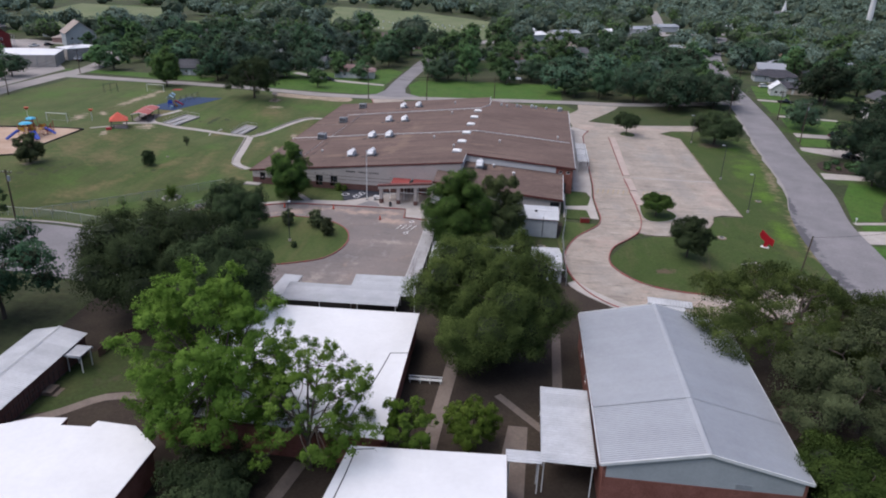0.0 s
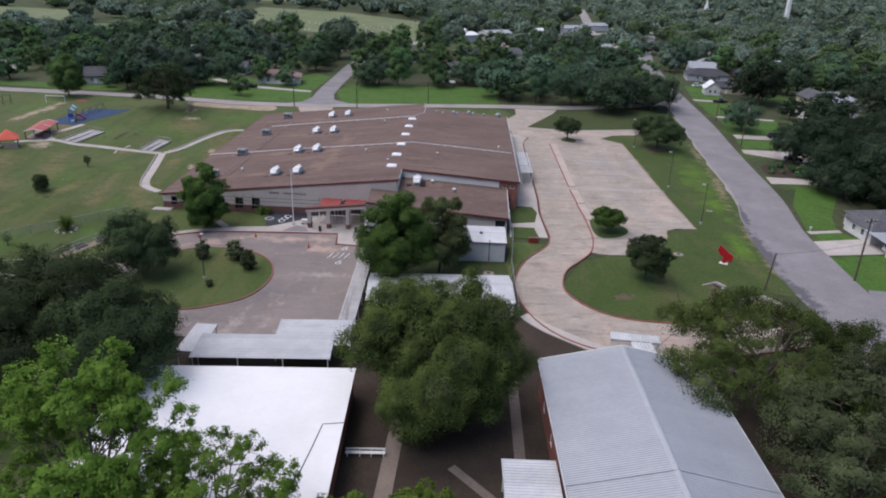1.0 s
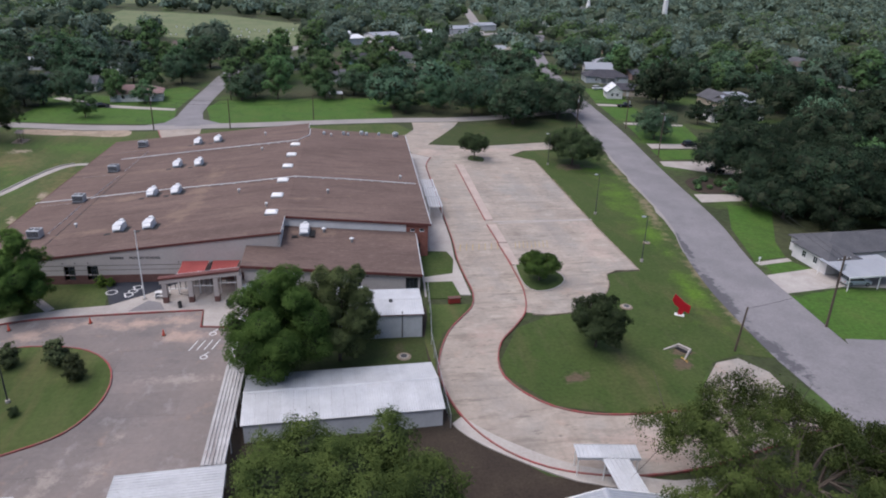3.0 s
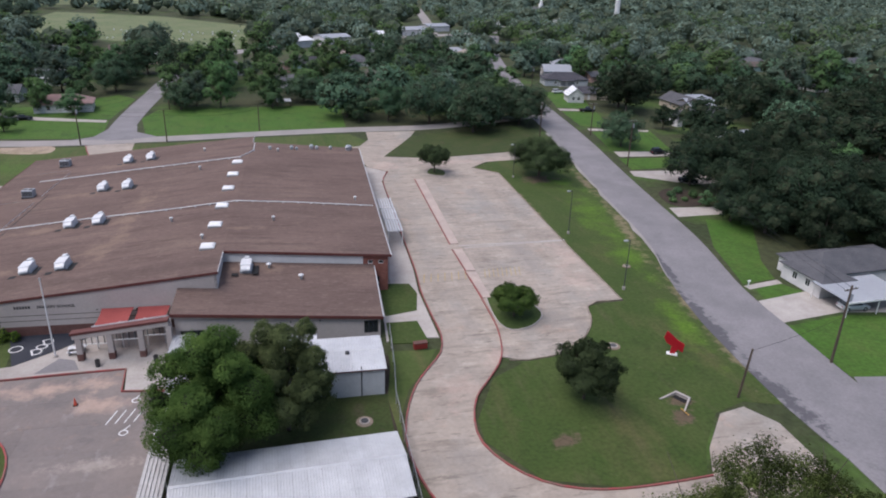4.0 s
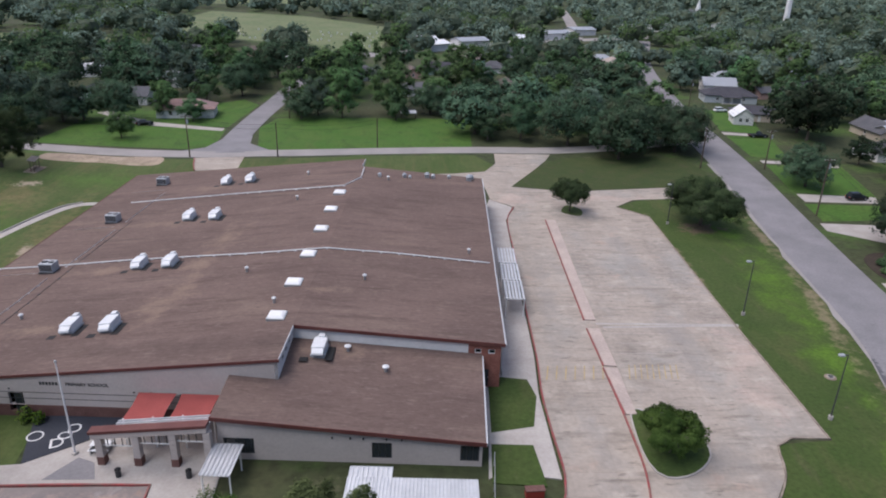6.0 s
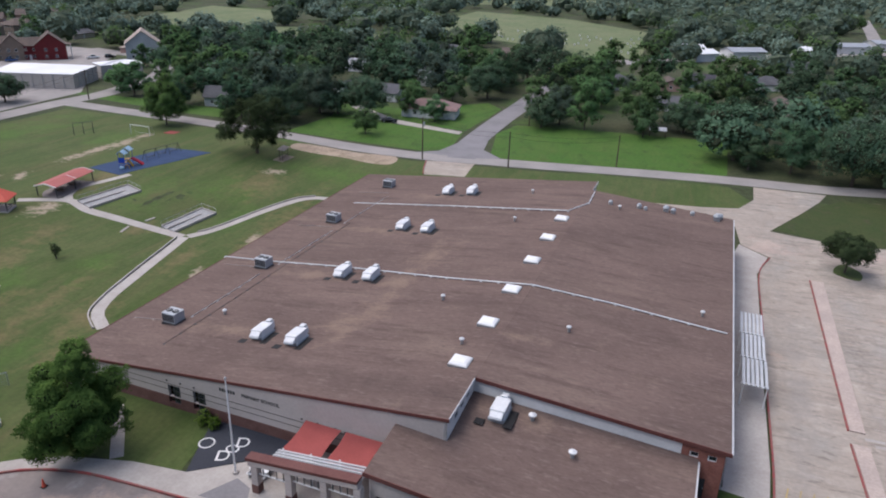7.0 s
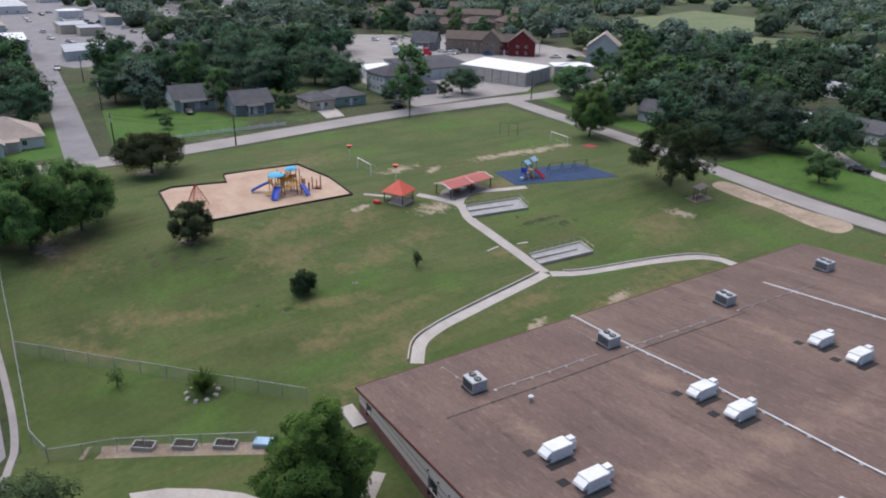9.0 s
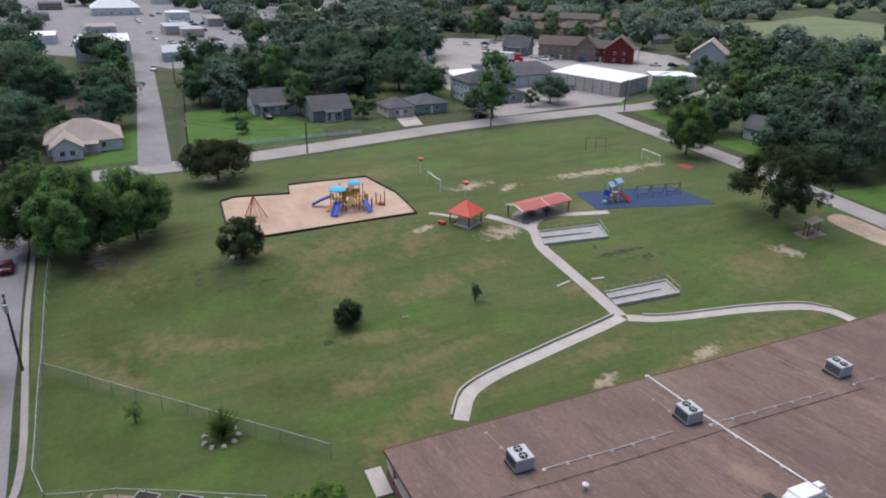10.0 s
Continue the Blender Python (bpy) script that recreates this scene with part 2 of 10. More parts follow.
CONC = mat("stained_concrete", (0.36, 0.308, 0.258), (0.305, 0.264, 0.224), 9.0, 0.5, 0.85, 0, 0.12, 0.1, piece=0.05, lean=-0.035, layers=(
    ((0.29, 0.275, 0.25), 0.16, 14.0, (1, 0.6, 1), 0.8, 0.16), ((0.22, 0.19, 0.16), 0.13, 5.0, (0.6, 1, 1), 0.6, 0.15), ((0.18, 0.155, 0.13), 0.13, 2.2, (0.3, 1.5, 1), 0.6, 0.13), ((0.44, 0.385, 0.33), 0.13, 2.6, (0.7, 1.2, 1), 0.55, 0.14),
    ((0.14, 0.122, 0.103), 0.075, 0.9, (0.4, 1.3, 1), 0.7, 0.1), ((0.22, 0.19, 0.16), 0.08, 3.5, (1.4, 0.22, 1), 0.4, 0.14), ((0.41, 0.3, 0.24), 0.05, 7.0, (1, 1, 1), 0.7)), zones=(
    ((0.255, 0.235, 0.215), 5.0, 0.3, 0.8, 0.2, ((44, 160, 2.6, 15, -4), (42, 136, 3, 7, 20), (45.5, 190, 2.4, 20, -3), (27.5, 172, 2.2, 26, -3), (27.5, 140, 2, 8, 0), (20, 108, 3, 8, 20))),
    ((0.43, 0.33, 0.28), 3.0, 0.2, 0.6, 0.2, ((50.5, 160, 2.2, 7, 0), (49, 149, 2.4, 6, 0), (29, 127.5, 2, 4, 10), (22, 123, 3, 4, 0), (34, 98, 9, 3, 0), (29, 221, 5, 5, 0), (50, 223, 14, 2.2, -4))),
    ((0.17, 0.148, 0.127), 0.9, 0.3, 0.5, 0.16, ((50.6, 186, 2.6, 26, -2), (36.6, 186, 2.0, 22, -2), (36.5, 160, 1.8, 6, 0)))))
CONC2 = mat("drive_concrete", (0.214, 0.182, 0.168), (0.17, 0.149, 0.141), 8.0, 0.5, 0.85, 0, 0.12, 0.1, piece=0.05, lean=-0.05, layers=(
    ((0.14, 0.127, 0.125), 0.15, 9.0, (0.5, 1, 1), 0.7, 0.18), ((0.31, 0.235, 0.19), 0.08, 9.0, (1, 0.6, 1), 0.7, 0.16), ((0.12, 0.108, 0.105), 0.05, 2.0, (0.5, 1, 1), 0.7), ((0.3, 0.215, 0.165), 0.05, 3.0, (1, 1, 1), 0.6), ((0.3, 0.28, 0.27), 0.08, 2.5, (1, 0.6, 1), 0.6)), zones=(
    ((0.42, 0.31, 0.25), 3.0, 0.25, 0.85, 0.2, ((-24, 132.5, 10, 2.0, -2), (-19, 128, 4, 2, 0), (-38, 131, 6, 1.6, 22))), ((0.33, 0.29, 0.255), 2.0, 0.2, 0.7, 0.2, ((-17, 117.5, 7, 1.0, -4), (-27.5, 99.5, 1.3, 6, -8), (-22.5, 102, 0.8, 5, -8), (-46, 101, 9, 2, 20)))))
JOINTKERB = mat("weathered_kerb", (0.3, 0.25, 0.2), (0.16, 0.13, 0.105), 1.6, 0.3, 0.9, 0, 0.2, 0.25)
COURTRAMP = mat("worn_ramp_concrete", (0.33, 0.325, 0.32), (0.26, 0.258, 0.256), 1.5, 0.3, 0.85, 0, 0.1, 0.15)
COURTWALK = mat("worn_brown_concrete", (0.19, 0.155, 0.13), (0.145, 0.118, 0.1), 3.0, 0.3, 0.85, 0, 0.1, 0.15)
WALK = mat("pale_concrete", (0.4, 0.37, 0.34), (0.33, 0.3, 0.275), 3.0, 0.3, 0.85, 0, 0.1, 0.1, piece=0.05)
ROADM = mat("worn_asphalt", (0.225, 0.213, 0.22), (0.18, 0.173, 0.178), 7.0, 0.35, 0.9, 0, 0.2, 0.12, c3=(0.15, 0.145, 0.148), spots=0.1, spot_size=8.0, zones=(
    ((0.085, 0.083, 0.092), 1.6, 0.12, 0.9, 0.3, ((61.8, 132, 1.9, 11, -9), (60.3, 115, 1.6, 8, 3), (66.2, 152, 1.0, 9, -12))),))
ROADP = mat("pale_road", (0.3, 0.275, 0.26), (0.24, 0.225, 0.215), 8.0, 0.4, 0.9, 0, 0.2, 0.1)
TAR = mat("fresh_asphalt", (0.028, 0.031, 0.042), (0.036, 0.04, 0.052), 4.0, 0.2, 0.8, 0, 0.2, 0.15)
REDKERB = mat("red_kerb_paint", (0.3, 0.06, 0.06), (0.2, 0.105, 0.09), 1.2, 0.2, 0.7, 0, 0.1, 0.2)
YELLOW = mat("yellow_line_paint", (0.42, 0.31, 0.13), (0.33, 0.26, 0.15), 1.2, 0.2, 0.8, 0, 0, 0.25)
WORNLINE = mat("worn_line_paint", (0.38, 0.34, 0.315), (0.3, 0.265, 0.245), 1.0, 0.2, 0.8, 0, 0, 0.25)
MEDIAN = mat("pinkish_concrete", (0.44, 0.36, 0.315), (0.36, 0.3, 0.265), 3.0, 0.3, 0.85, 0, 0.1, 0.15)
WHITELINE = mat("white_line_paint", (0.7, 0.7, 0.7), (0.55, 0.55, 0.54), 1.0, 0.2, 0.8, 0, 0, 0.15)
BROWNROOF = mat("brown_roof_felt", (0.158, 0.112, 0.096), (0.12, 0.085, 0.074), 10.0, 0.3, 0.95, 0, 0.4, 0.13, (0.6, 1.2, 1), spec=0.15, layers=(
    ((0.2, 0.148, 0.12), 0.11, 5.0, (0.25, 1.0, 1), 0.6, 0.16), ((0.082, 0.058, 0.052), 0.12, 2.2, (0.2, 1.4, 1), 0.6), ((0.078, 0.056, 0.052), 0.1, 6.0, (0.2, 1.0, 1), 0.45, 0.16), ((0.18, 0.132, 0.105), 0.06, 3.0, (1, 1, 1), 0.5), ((0.2, 0.152, 0.128), 0.12, 0.6, (0.4, 1.5, 1), 0.5), ((0.08, 0.058, 0.052), 0.1, 0.5, (0.6, 1.5, 1), 0.45)), lean=-0.06, zones=(
    ((0.235, 0.17, 0.13), 2.6, 0.3, 0.7, 0.22, ((-37, 156.6, 6.5, 1.7, -4), (-35.8, 173.9, 7, 1.8, -4), (-33.8, 193, 7, 1.8, -4), (-31.5, 212.4, 6, 1.5, -4), (-21, 184, 2.5, 8, -4), (-22, 165, 2.5, 7, -4), (-22, 173.5, 3, 5, 0), (-1, 150.5, 4.5, 1.6, -4), (-3, 162, 3, 1.6, 0), (-19, 186, 5, 1.4, 70), (-24, 160, 3, 5, 0))),
    ((0.07, 0.052, 0.046), 3.0, 0.3, 0.5, 0.2, ((-20, 150, 22, 1.6, -4), (4, 170, 14, 1.3, -4), (-30, 165, 12, 1.2, -4), (8, 200, 10, 1.5, -4), (-22, 204, 12, 1.4, -4)))))
WHITEROOF = mat("white_membrane", (0.72, 0.725, 0.735), (0.64, 0.645, 0.655), 9.0, 0.6, 0.55, 0, 0.05, 0.03, c3=(0.55, 0.55, 0.56), spots=0.02, spot_size=4.0)
METALROOF = mat("galvanised_roof", (0.36, 0.378, 0.405), (0.325, 0.34, 0.366), 6.0, 0.5, 0.5, 0.2, 0.05, 0.05, c3=(0.29, 0.3, 0.325), spots=0.04, spot_size=5.0, piece=0.02)
RUSTY = mat("rusting_white_metal", (0.46, 0.455, 0.455), (0.36, 0.35, 0.345), 2.5, 0.3, 0.6, 0.1, 0.05, 0.12, layers=(((0.12, 0.09, 0.08), 0.12, 3.0, (3.0, 0.25, 1), 0.7, 0.14), ((0.2, 0.13, 0.1), 0.06, 1.2, (2.0, 0.4, 1), 0.6)))
CANOPYMETAL = mat("pale_canopy_metal", (0.5, 0.51, 0.53), (0.42, 0.43, 0.45), 4.0, 0.4, 0.55, 0.1, 0.05, 0.06, c3=(0.35, 0.35, 0.36), spots=0.08, spot_size=3.0, piece=0.08)
WHITEMETAL = mat("white_ribbed_metal", (0.54, 0.55, 0.565), (0.45, 0.46, 0.475), 2.5, 0.3, 0.5, 0.1, 0.05, 0.06, c3=(0.42, 0.42, 0.42), spots=0.06, spot_size=1.5, piece=0.06)
TAN = mat("tan_wall_panel", (0.46, 0.412, 0.385), (0.41, 0.365, 0.34), 5.0, 0.3, 0.8, 0, 0.1, 0.07, c3=(0.3, 0.26, 0.24), spots=0.04, spot_size=3.0)
WAINSCOT = mat("brown_brick_base", (0.12, 0.06, 0.052), (0.155, 0.085, 0.072), 1.5, 0.12, 0.85, 0, 0.3, 0.25)
BRICK = mat("red_brick", (0.2, 0.078, 0.058), (0.26, 0.11, 0.085), 1.2, 0.12, 0.85, 0, 0.3, 0.3)
FASCIA = mat("maroon_fascia", (0.105, 0.035, 0.03), (0.13, 0.05, 0.042), 3.0, 0.3, 0.6, 0, 0, 0.12)
WHITEWALL = mat("white_wall", (0.66, 0.65, 0.64), (0.57, 0.56, 0.55), 3.0, 0.3, 0.75, 0, 0.05, 0.06, c3=(0.36, 0.34, 0.32), spots=0.04, spot_size=2.0)
GREYWALL = mat("pale_blue_siding", (0.43, 0.455, 0.465), (0.37, 0.395, 0.405), 3.0, 0.25, 0.75, 0, 0.1, 0.06)
CREAM = mat("cream_siding", (0.5, 0.43, 0.34), (0.43, 0.37, 0.3), 3.0, 0.25, 0.75, 0, 0.1, 0.06)
BLUEWALL = mat("slate_blue_siding", (0.2, 0.225, 0.25), (0.16, 0.18, 0.205), 3.0, 0.25, 0.75, 0, 0.1, 0.06)
TEALWALL = mat("pale_green_siding", (0.25, 0.35, 0.32), (0.21, 0.3, 0.28), 3.0, 0.25, 0.75, 0, 0.1, 0.06)
PINKWALL = mat("pinkish_brick", (0.4, 0.27, 0.23), (0.34, 0.22, 0.19), 1.5, 0.15, 0.85, 0, 0.2, 0.15)
REDBARN = mat("barn_red_siding", (0.16, 0.022, 0.024), (0.13, 0.02, 0.022), 3.0, 0.3, 0.7, 0, 0.1, 0.1)
GREIGE = mat("greige_metal_wall", (0.41, 0.38, 0.35), (0.35, 0.325, 0.3), 4.0, 0.3, 0.7, 0, 0.05, 0.06)
TANBRICK = mat("tan_brick", (0.26, 0.2, 0.155), (0.21, 0.165, 0.13), 2.0, 0.15, 0.85, 0, 0.2, 0.15)
GREYSHINGLE = mat("grey_shingle", (0.1, 0.1, 0.108), (0.075, 0.076, 0.084), 2.5, 0.2, 0.9, 0, 0.4, 0.2)
DARKSHINGLE = mat("dark_shingle", (0.045, 0.045, 0.055), (0.065, 0.063, 0.072), 2.5, 0.2, 0.9, 0, 0.4, 0.2)
TANSHINGLE = mat("tan_shingle", (0.36, 0.3, 0.26), (0.3, 0.25, 0.22), 2.5, 0.2, 0.9, 0, 0.4, 0.15)
PINKSHINGLE = mat("pinkish_shingle", (0.27, 0.18, 0.165), (0.22, 0.15, 0.14), 2.5, 0.2, 0.9, 0, 0.4, 0.15)
BROWNSHINGLE = mat("brown_shingle", (0.13, 0.1, 0.085), (0.1, 0.08, 0.07), 2.5, 0.2, 0.9, 0, 0.4, 0.2)
WHITE = plain("white_paint", (0.75, 0.75, 0.74))
STEEL = plain("galvanised_steel", (0.42, 0.43, 0.44), 0.45, 0.5)
UNITGREY = mat("grey_unit_casing", (0.4, 0.42, 0.44), (0.33, 0.35, 0.37), 0.8, 0.15, 0.55, 0.2, 0.05, 0.1)
UNITWHITE = mat("white_unit_casing", (0.66, 0.67, 0.68), (0.56, 0.57, 0.58), 1.2, 0.2, 0.5, 0.1, 0.05, 0.06)
BLACK = plain("black_rubber", (0.012, 0.012, 0.013), 0.7)
DARKGREY = plain("dark_grey_metal", (0.05, 0.052, 0.055), 0.5)
WOODPOLE = mat("creosoted_wood", (0.07, 0.052, 0.04), (0.1, 0.078, 0.06), 1.0, 0.08, 0.9, 0, 0.3, 0.25, (1, 1, 0.2))
WOOD = mat("weathered_wood", (0.19, 0.15, 0.115), (0.14, 0.11, 0.085), 1.0, 0.08, 0.9, 0, 0.3, 0.2)
BARK = mat("bark", (0.075, 0.06, 0.048), (0.11, 0.09, 0.074), 0.8, 0.1, 0.95, 0, 0.6, 0.3, (1, 1, 0.3))
REDFAB = mat("red_shade_cloth", (0.3, 0.07, 0.062), (0.26, 0.06, 0.054), 2.0, 0.2, 0.8, 0, 0.05, 0.06)
REDROOF = mat("salmon_red_metal", (0.37, 0.098, 0.085), (0.32, 0.088, 0.078), 2.0, 0.2, 0.6, 0, 0.05, 0.06)
ORANGERED = mat("orange_red_metal", (0.62, 0.105, 0.06), (0.55, 0.09, 0.055), 2.0, 0.2, 0.55, 0, 0.05, 0.05)
BLUERUB = mat("blue_rubber_surface", (0.022, 0.045, 0.105), (0.03, 0.055, 0.12), 3.0, 0.2, 0.9, 0, 0.2, 0.15)
P_BLUE = plain("blue_plastic", (0.025, 0.07, 0.42), 0.4)
P_RED = plain("red_plastic", (0.5, 0.03, 0.05), 0.4)
P_YELLOW = plain("yellow_plastic", (0.5, 0.29, 0.05), 0.45)
P_TEAL = plain("light_blue_plastic", (0.06, 0.4, 0.62), 0.45)
P_MAROON = plain("maroon_steel", (0.24, 0.035, 0.03), 0.5)
P_SKY = plain("pale_blue_plastic", (0.3, 0.45, 0.58), 0.45)
REDSIGN = plain("red_sign_paint", (0.42, 0.012, 0.022), 0.5)
GLASS = bpy.data.materials.new("dark_window_glass")
GLASS.use_nodes = True
gb = GLASS.node_tree.nodes["Principled BSDF"]
gb.inputs["Base Color"].default_value, gb.inputs["Roughness"].default_value = (0.05, 0.06, 0.07, 1), 0.05
gb.inputs["Transmission Weight"].default_value = 0.5
# street and far leaves are bluer than site ones: haze put into the colour
LEAF_OAK = leafage("oak_leaves", (0.045, 0.084, 0.05), (0.116, 0.18, 0.108), 0.02, 0.38)
LEAF_DARK = leafage("dark_leaves", (0.04, 0.083, 0.045), (0.097, 0.163, 0.09), 0.02, 0.38)
# darkest leaves: woodland shade put into the colour
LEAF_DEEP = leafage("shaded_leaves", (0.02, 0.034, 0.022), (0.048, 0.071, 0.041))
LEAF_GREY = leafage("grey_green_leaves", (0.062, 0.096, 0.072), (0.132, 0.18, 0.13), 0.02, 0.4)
LEAF_FRESH = leafage("fresh_leaves", (0.064, 0.118, 0.046), (0.148, 0.235, 0.095), 0.015, 0.15)
LEAF_LIME = leafage("bright_leaves", (0.066, 0.118, 0.018), (0.165, 0.25, 0.048), 0.01, 0.1)
LEAF_MID = leafage("mid_green_leaves", (0.058, 0.113, 0.052), (0.128, 0.21, 0.1))
# palest leaves, for far woods: more haze painted in
LEAF_HAZE = leafage("haze_toned_leaves", (0.092, 0.133, 0.102), (0.165, 0.218, 0.168), 0.03, 0.4)
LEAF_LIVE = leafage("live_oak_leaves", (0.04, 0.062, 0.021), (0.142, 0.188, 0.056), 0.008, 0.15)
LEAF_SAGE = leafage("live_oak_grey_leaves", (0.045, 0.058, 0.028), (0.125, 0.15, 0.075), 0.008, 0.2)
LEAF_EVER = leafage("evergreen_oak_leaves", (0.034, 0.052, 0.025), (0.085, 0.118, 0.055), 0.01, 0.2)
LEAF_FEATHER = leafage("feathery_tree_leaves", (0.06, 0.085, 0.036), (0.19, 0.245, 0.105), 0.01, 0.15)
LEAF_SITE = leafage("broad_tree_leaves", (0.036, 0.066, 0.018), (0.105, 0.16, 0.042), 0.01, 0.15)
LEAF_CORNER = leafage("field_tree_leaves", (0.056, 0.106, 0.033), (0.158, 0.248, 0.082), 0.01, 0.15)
# filler cores of far crowns, lightened to carry painted haze
HAZECORE = mat("haze_toned_core", (0.055, 0.075, 0.045), (0.07, 0.09, 0.056), 3.0, 0.6, 0.95, 0, 0.0, 0.3)
# filler inside crowns: the inner shade is put into its dark colour
SHADECORE = mat("shade_toned_core", (0.03, 0.04, 0.02), (0.042, 0.052, 0.027), 0.8, 0.25, 0.95, 0, 0.0, 0.3)


# ---- tools for meshes ----
class Mesher:
    def __init__(self):
        self.v, self.f = [], []

    def add(self, pts, faces):
        n = len(self.v)
        self.v += [tuple(p) for p in pts]
        self.f += [tuple(n + i for i in f) for f in faces]
        return self

    def box(self, x0, y0, z0, x1, y1, z1):
        p = [(x, y, z) for z in (z0, z1) for x, y in ((x0, y0), (x1, y0), (x1, y1), (x0, y1))]
        return self.add(p, [(3, 2, 1, 0), (4, 5, 6, 7), (0, 1, 5, 4), (1, 2, 6, 5), (2, 3, 7, 6), (3, 0, 4, 7)])

    def hexa(self, lower, upper):
        return self.add(list(lower) + list(upper), [(3, 2, 1, 0), (4, 5, 6, 7), (0, 1, 5, 4), (1, 2, 6, 5), (2, 3, 7, 6), (3, 0, 4, 7)])

    def soft_box(self, x0, y0, z0, x1, y1, z1, r):
        """A box with its upright and upper edges rounded off by r."""
        ring = lambda i, z: [(x0 + i + r, y0 + i, z), (x1 - i - r, y0 + i, z), (x1 - i, y0 + i + r, z), (x1 - i, y1 - i - r, z),
                             (x1 - i - r, y1 - i, z), (x0 + i + r, y1 - i, z), (x0 + i, y1 - i - r, z), (x0 + i, y0 + i + r, z)]
        return self.loft([ring(0, z0), ring(0, z1 - r), ring(r * 0.7, z1)])

    def loft(self, rings, closed=True, caps=True):
        n, k = len(rings[0]), len(rings)
        pts = [p for r in rings for p in r]
        fs = [(j * n + i, j * n + (i + 1) % n, (j + 1) * n + (i + 1) % n, (j + 1) * n + i) for j in range(k - 1) for i in range(n if closed else n - 1)]
        if caps:
            fs += [tuple(range(n - 1, -1, -1)), tuple((k - 1) * n + i for i in range(n))]
        return self.add(pts, fs)

    def prism(self, poly, z0, z1):
        return self.loft([[(x, y, z0) for x, y in poly], [(x, y, z1) for x, y in poly]])

    def tube(self, pts, radii, n=6):
        rings, up = [], Vector((0.31, 0.17, 0.93))
        pts = [Vector(p) for p in pts]
        for i, p in enumerate(pts):
            d = (pts[min(i + 1, len(pts) - 1)] - pts[max(i - 1, 0)]).normalized()
            s = d.cross(up if abs(d.dot(up)) < 0.95 else Vector((1, 0, 0))).normalized()
            u = s.cross(d)
            r = radii[i] if isinstance(radii, (list, tuple)) else radii
            rings.append([p + (s * math.cos(a) + u * math.sin(a)) * r for a in (2 * math.pi * j / n for j in range(n))])
        return self.loft(rings)

    def rod(self, a, b, r, n=6):
        return self.tube([a, b], r, n)

    def slab(self, quad, t):
        """A plate of thickness t below four corners."""
        return self.hexa([(x, y, z - t) for x, y, z in quad], quad)

    def wall(self, p0, p1, thick, z0, prof, holes=()):
        """A wall from p0 to p1, its thickness to the left; prof: (way, top); holes: (way0, way1, z0, z1)."""
        p0, p1 = Vector(p0), Vector(p1)
        d = (p1 - p0).normalized()
        n = Vector((-d.y, d.x)) * thick
        cuts = sorted({s for s, _ in prof} | {s for h4 in holes for s in h4[:2]})
        ss, zz = [s for s, _ in prof], [z for _, z in prof]

        def piece(sa, sb, ba, bb, ta, tb):
            a, b = p0 + d * sa, p0 + d * sb
            self.hexa([(a.x, a.y, ba), (b.x, b.y, bb), (b.x + n.x, b.y + n.y, bb), (a.x + n.x, a.y + n.y, ba)],
                      [(a.x, a.y, ta), (b.x, b.y, tb), (b.x + n.x, b.y + n.y, tb), (a.x + n.x, a.y + n.y, ta)])
        for sa, sb in zip(cuts, cuts[1:]):
            ta, tb = float(np.interp(sa, ss, zz)), float(np.interp(sb, ss, zz))
            low = z0
            for h4 in sorted((q for q in holes if q[0] <= sa + 1e-6 and q[1] >= sb - 1e-6), key=lambda q: q[2]):
                piece(sa, sb, low, low, h4[2], h4[2])
                low = h4[3]
            piece(sa, sb, low, low, ta, tb)
        return self

    def data(self, name, smooth=False):
        me = bpy.data.meshes.new(name)
        me.from_pydata(self.v, [], self.f)
        if smooth:
            me.polygons.foreach_set("use_smooth", [True] * len(me.polygons))
        me.update()
        return me


def thing(name, m, label, category, group="", kind=""):
    ob = new(name)
    ob.empty_display_size = 0.2
    ob.matrix_basis = m
    return tagged(ob, label, category, group, kind)


def part(name, me, material, parent=None, label="", smooth=False, at=None):
    data = me.data(name, smooth) if isinstance(me, Mesher) else me
    if material and not data.materials:
        data.materials.append(material)
    ob = new(name, data)
    if parent:
        ob.parent = parent
    if at is not None:
        ob.matrix_basis = at
    return tagged(ob, label)


def single(name, me, material, label, category, group="", kind="", m=None, smooth=False):
    ob = part(name, me, material, None, label, smooth, m)
    return tagged(ob, "", category, group, kind)


# ---- the lie of the land: a flat site that rises to the play field ----
SPOT = np.array([(-20, 60, -1.5), (0, 90, -1.2), (15, 60, -1.5), (-20, 110, -0.9), (19.6, 133, -0.3), (-30, 130, -0.6), (53, 141, 0.1), (33, 165, 0.1),
                 (35, 208, 0), (64, 125, -0.7), (76, 132, -0.5), (60, 180, 0), (80, 250, 0.6), (-45, 140, -0.6), (0, 150, -0.3), (0, 190, 0),
                 (-50, 80, -1), (50, 80, -1), (0, 235, 0.6), (-66.9, 134.7, -0.9), (-81, 153.6, 0.6), (-80.5, 171.5, 0.8), (-109, 176, 2.5)])
SPOT2 = np.array([(-102.7, 144.4, 2.4), (-71, 200, -0.6), (-88, 201, 1.5), (-131, 186.3, 1.7), (-67.9, 118.3, -1.7), (-86, 118.2, -0.4), (-120, 118, 0.6), (-45.5, 245, 0.9),
                 (-58, 160, -0.6), (-67, 186.5, -0.2), (-98, 214, 2), (-95, 232, 2), (-55, 222, -0.2), (-155, 142, 1.5), (-152, 262, 1.4), (-120, 100, 0.2),
                 (-85, 105, -1.2), (-62, 150, -0.7), (-55, 205, -0.4), (-120, 150, 2.6), (-118, 165, 2.8)])
LAND = np.vstack([SPOT, SPOT2])


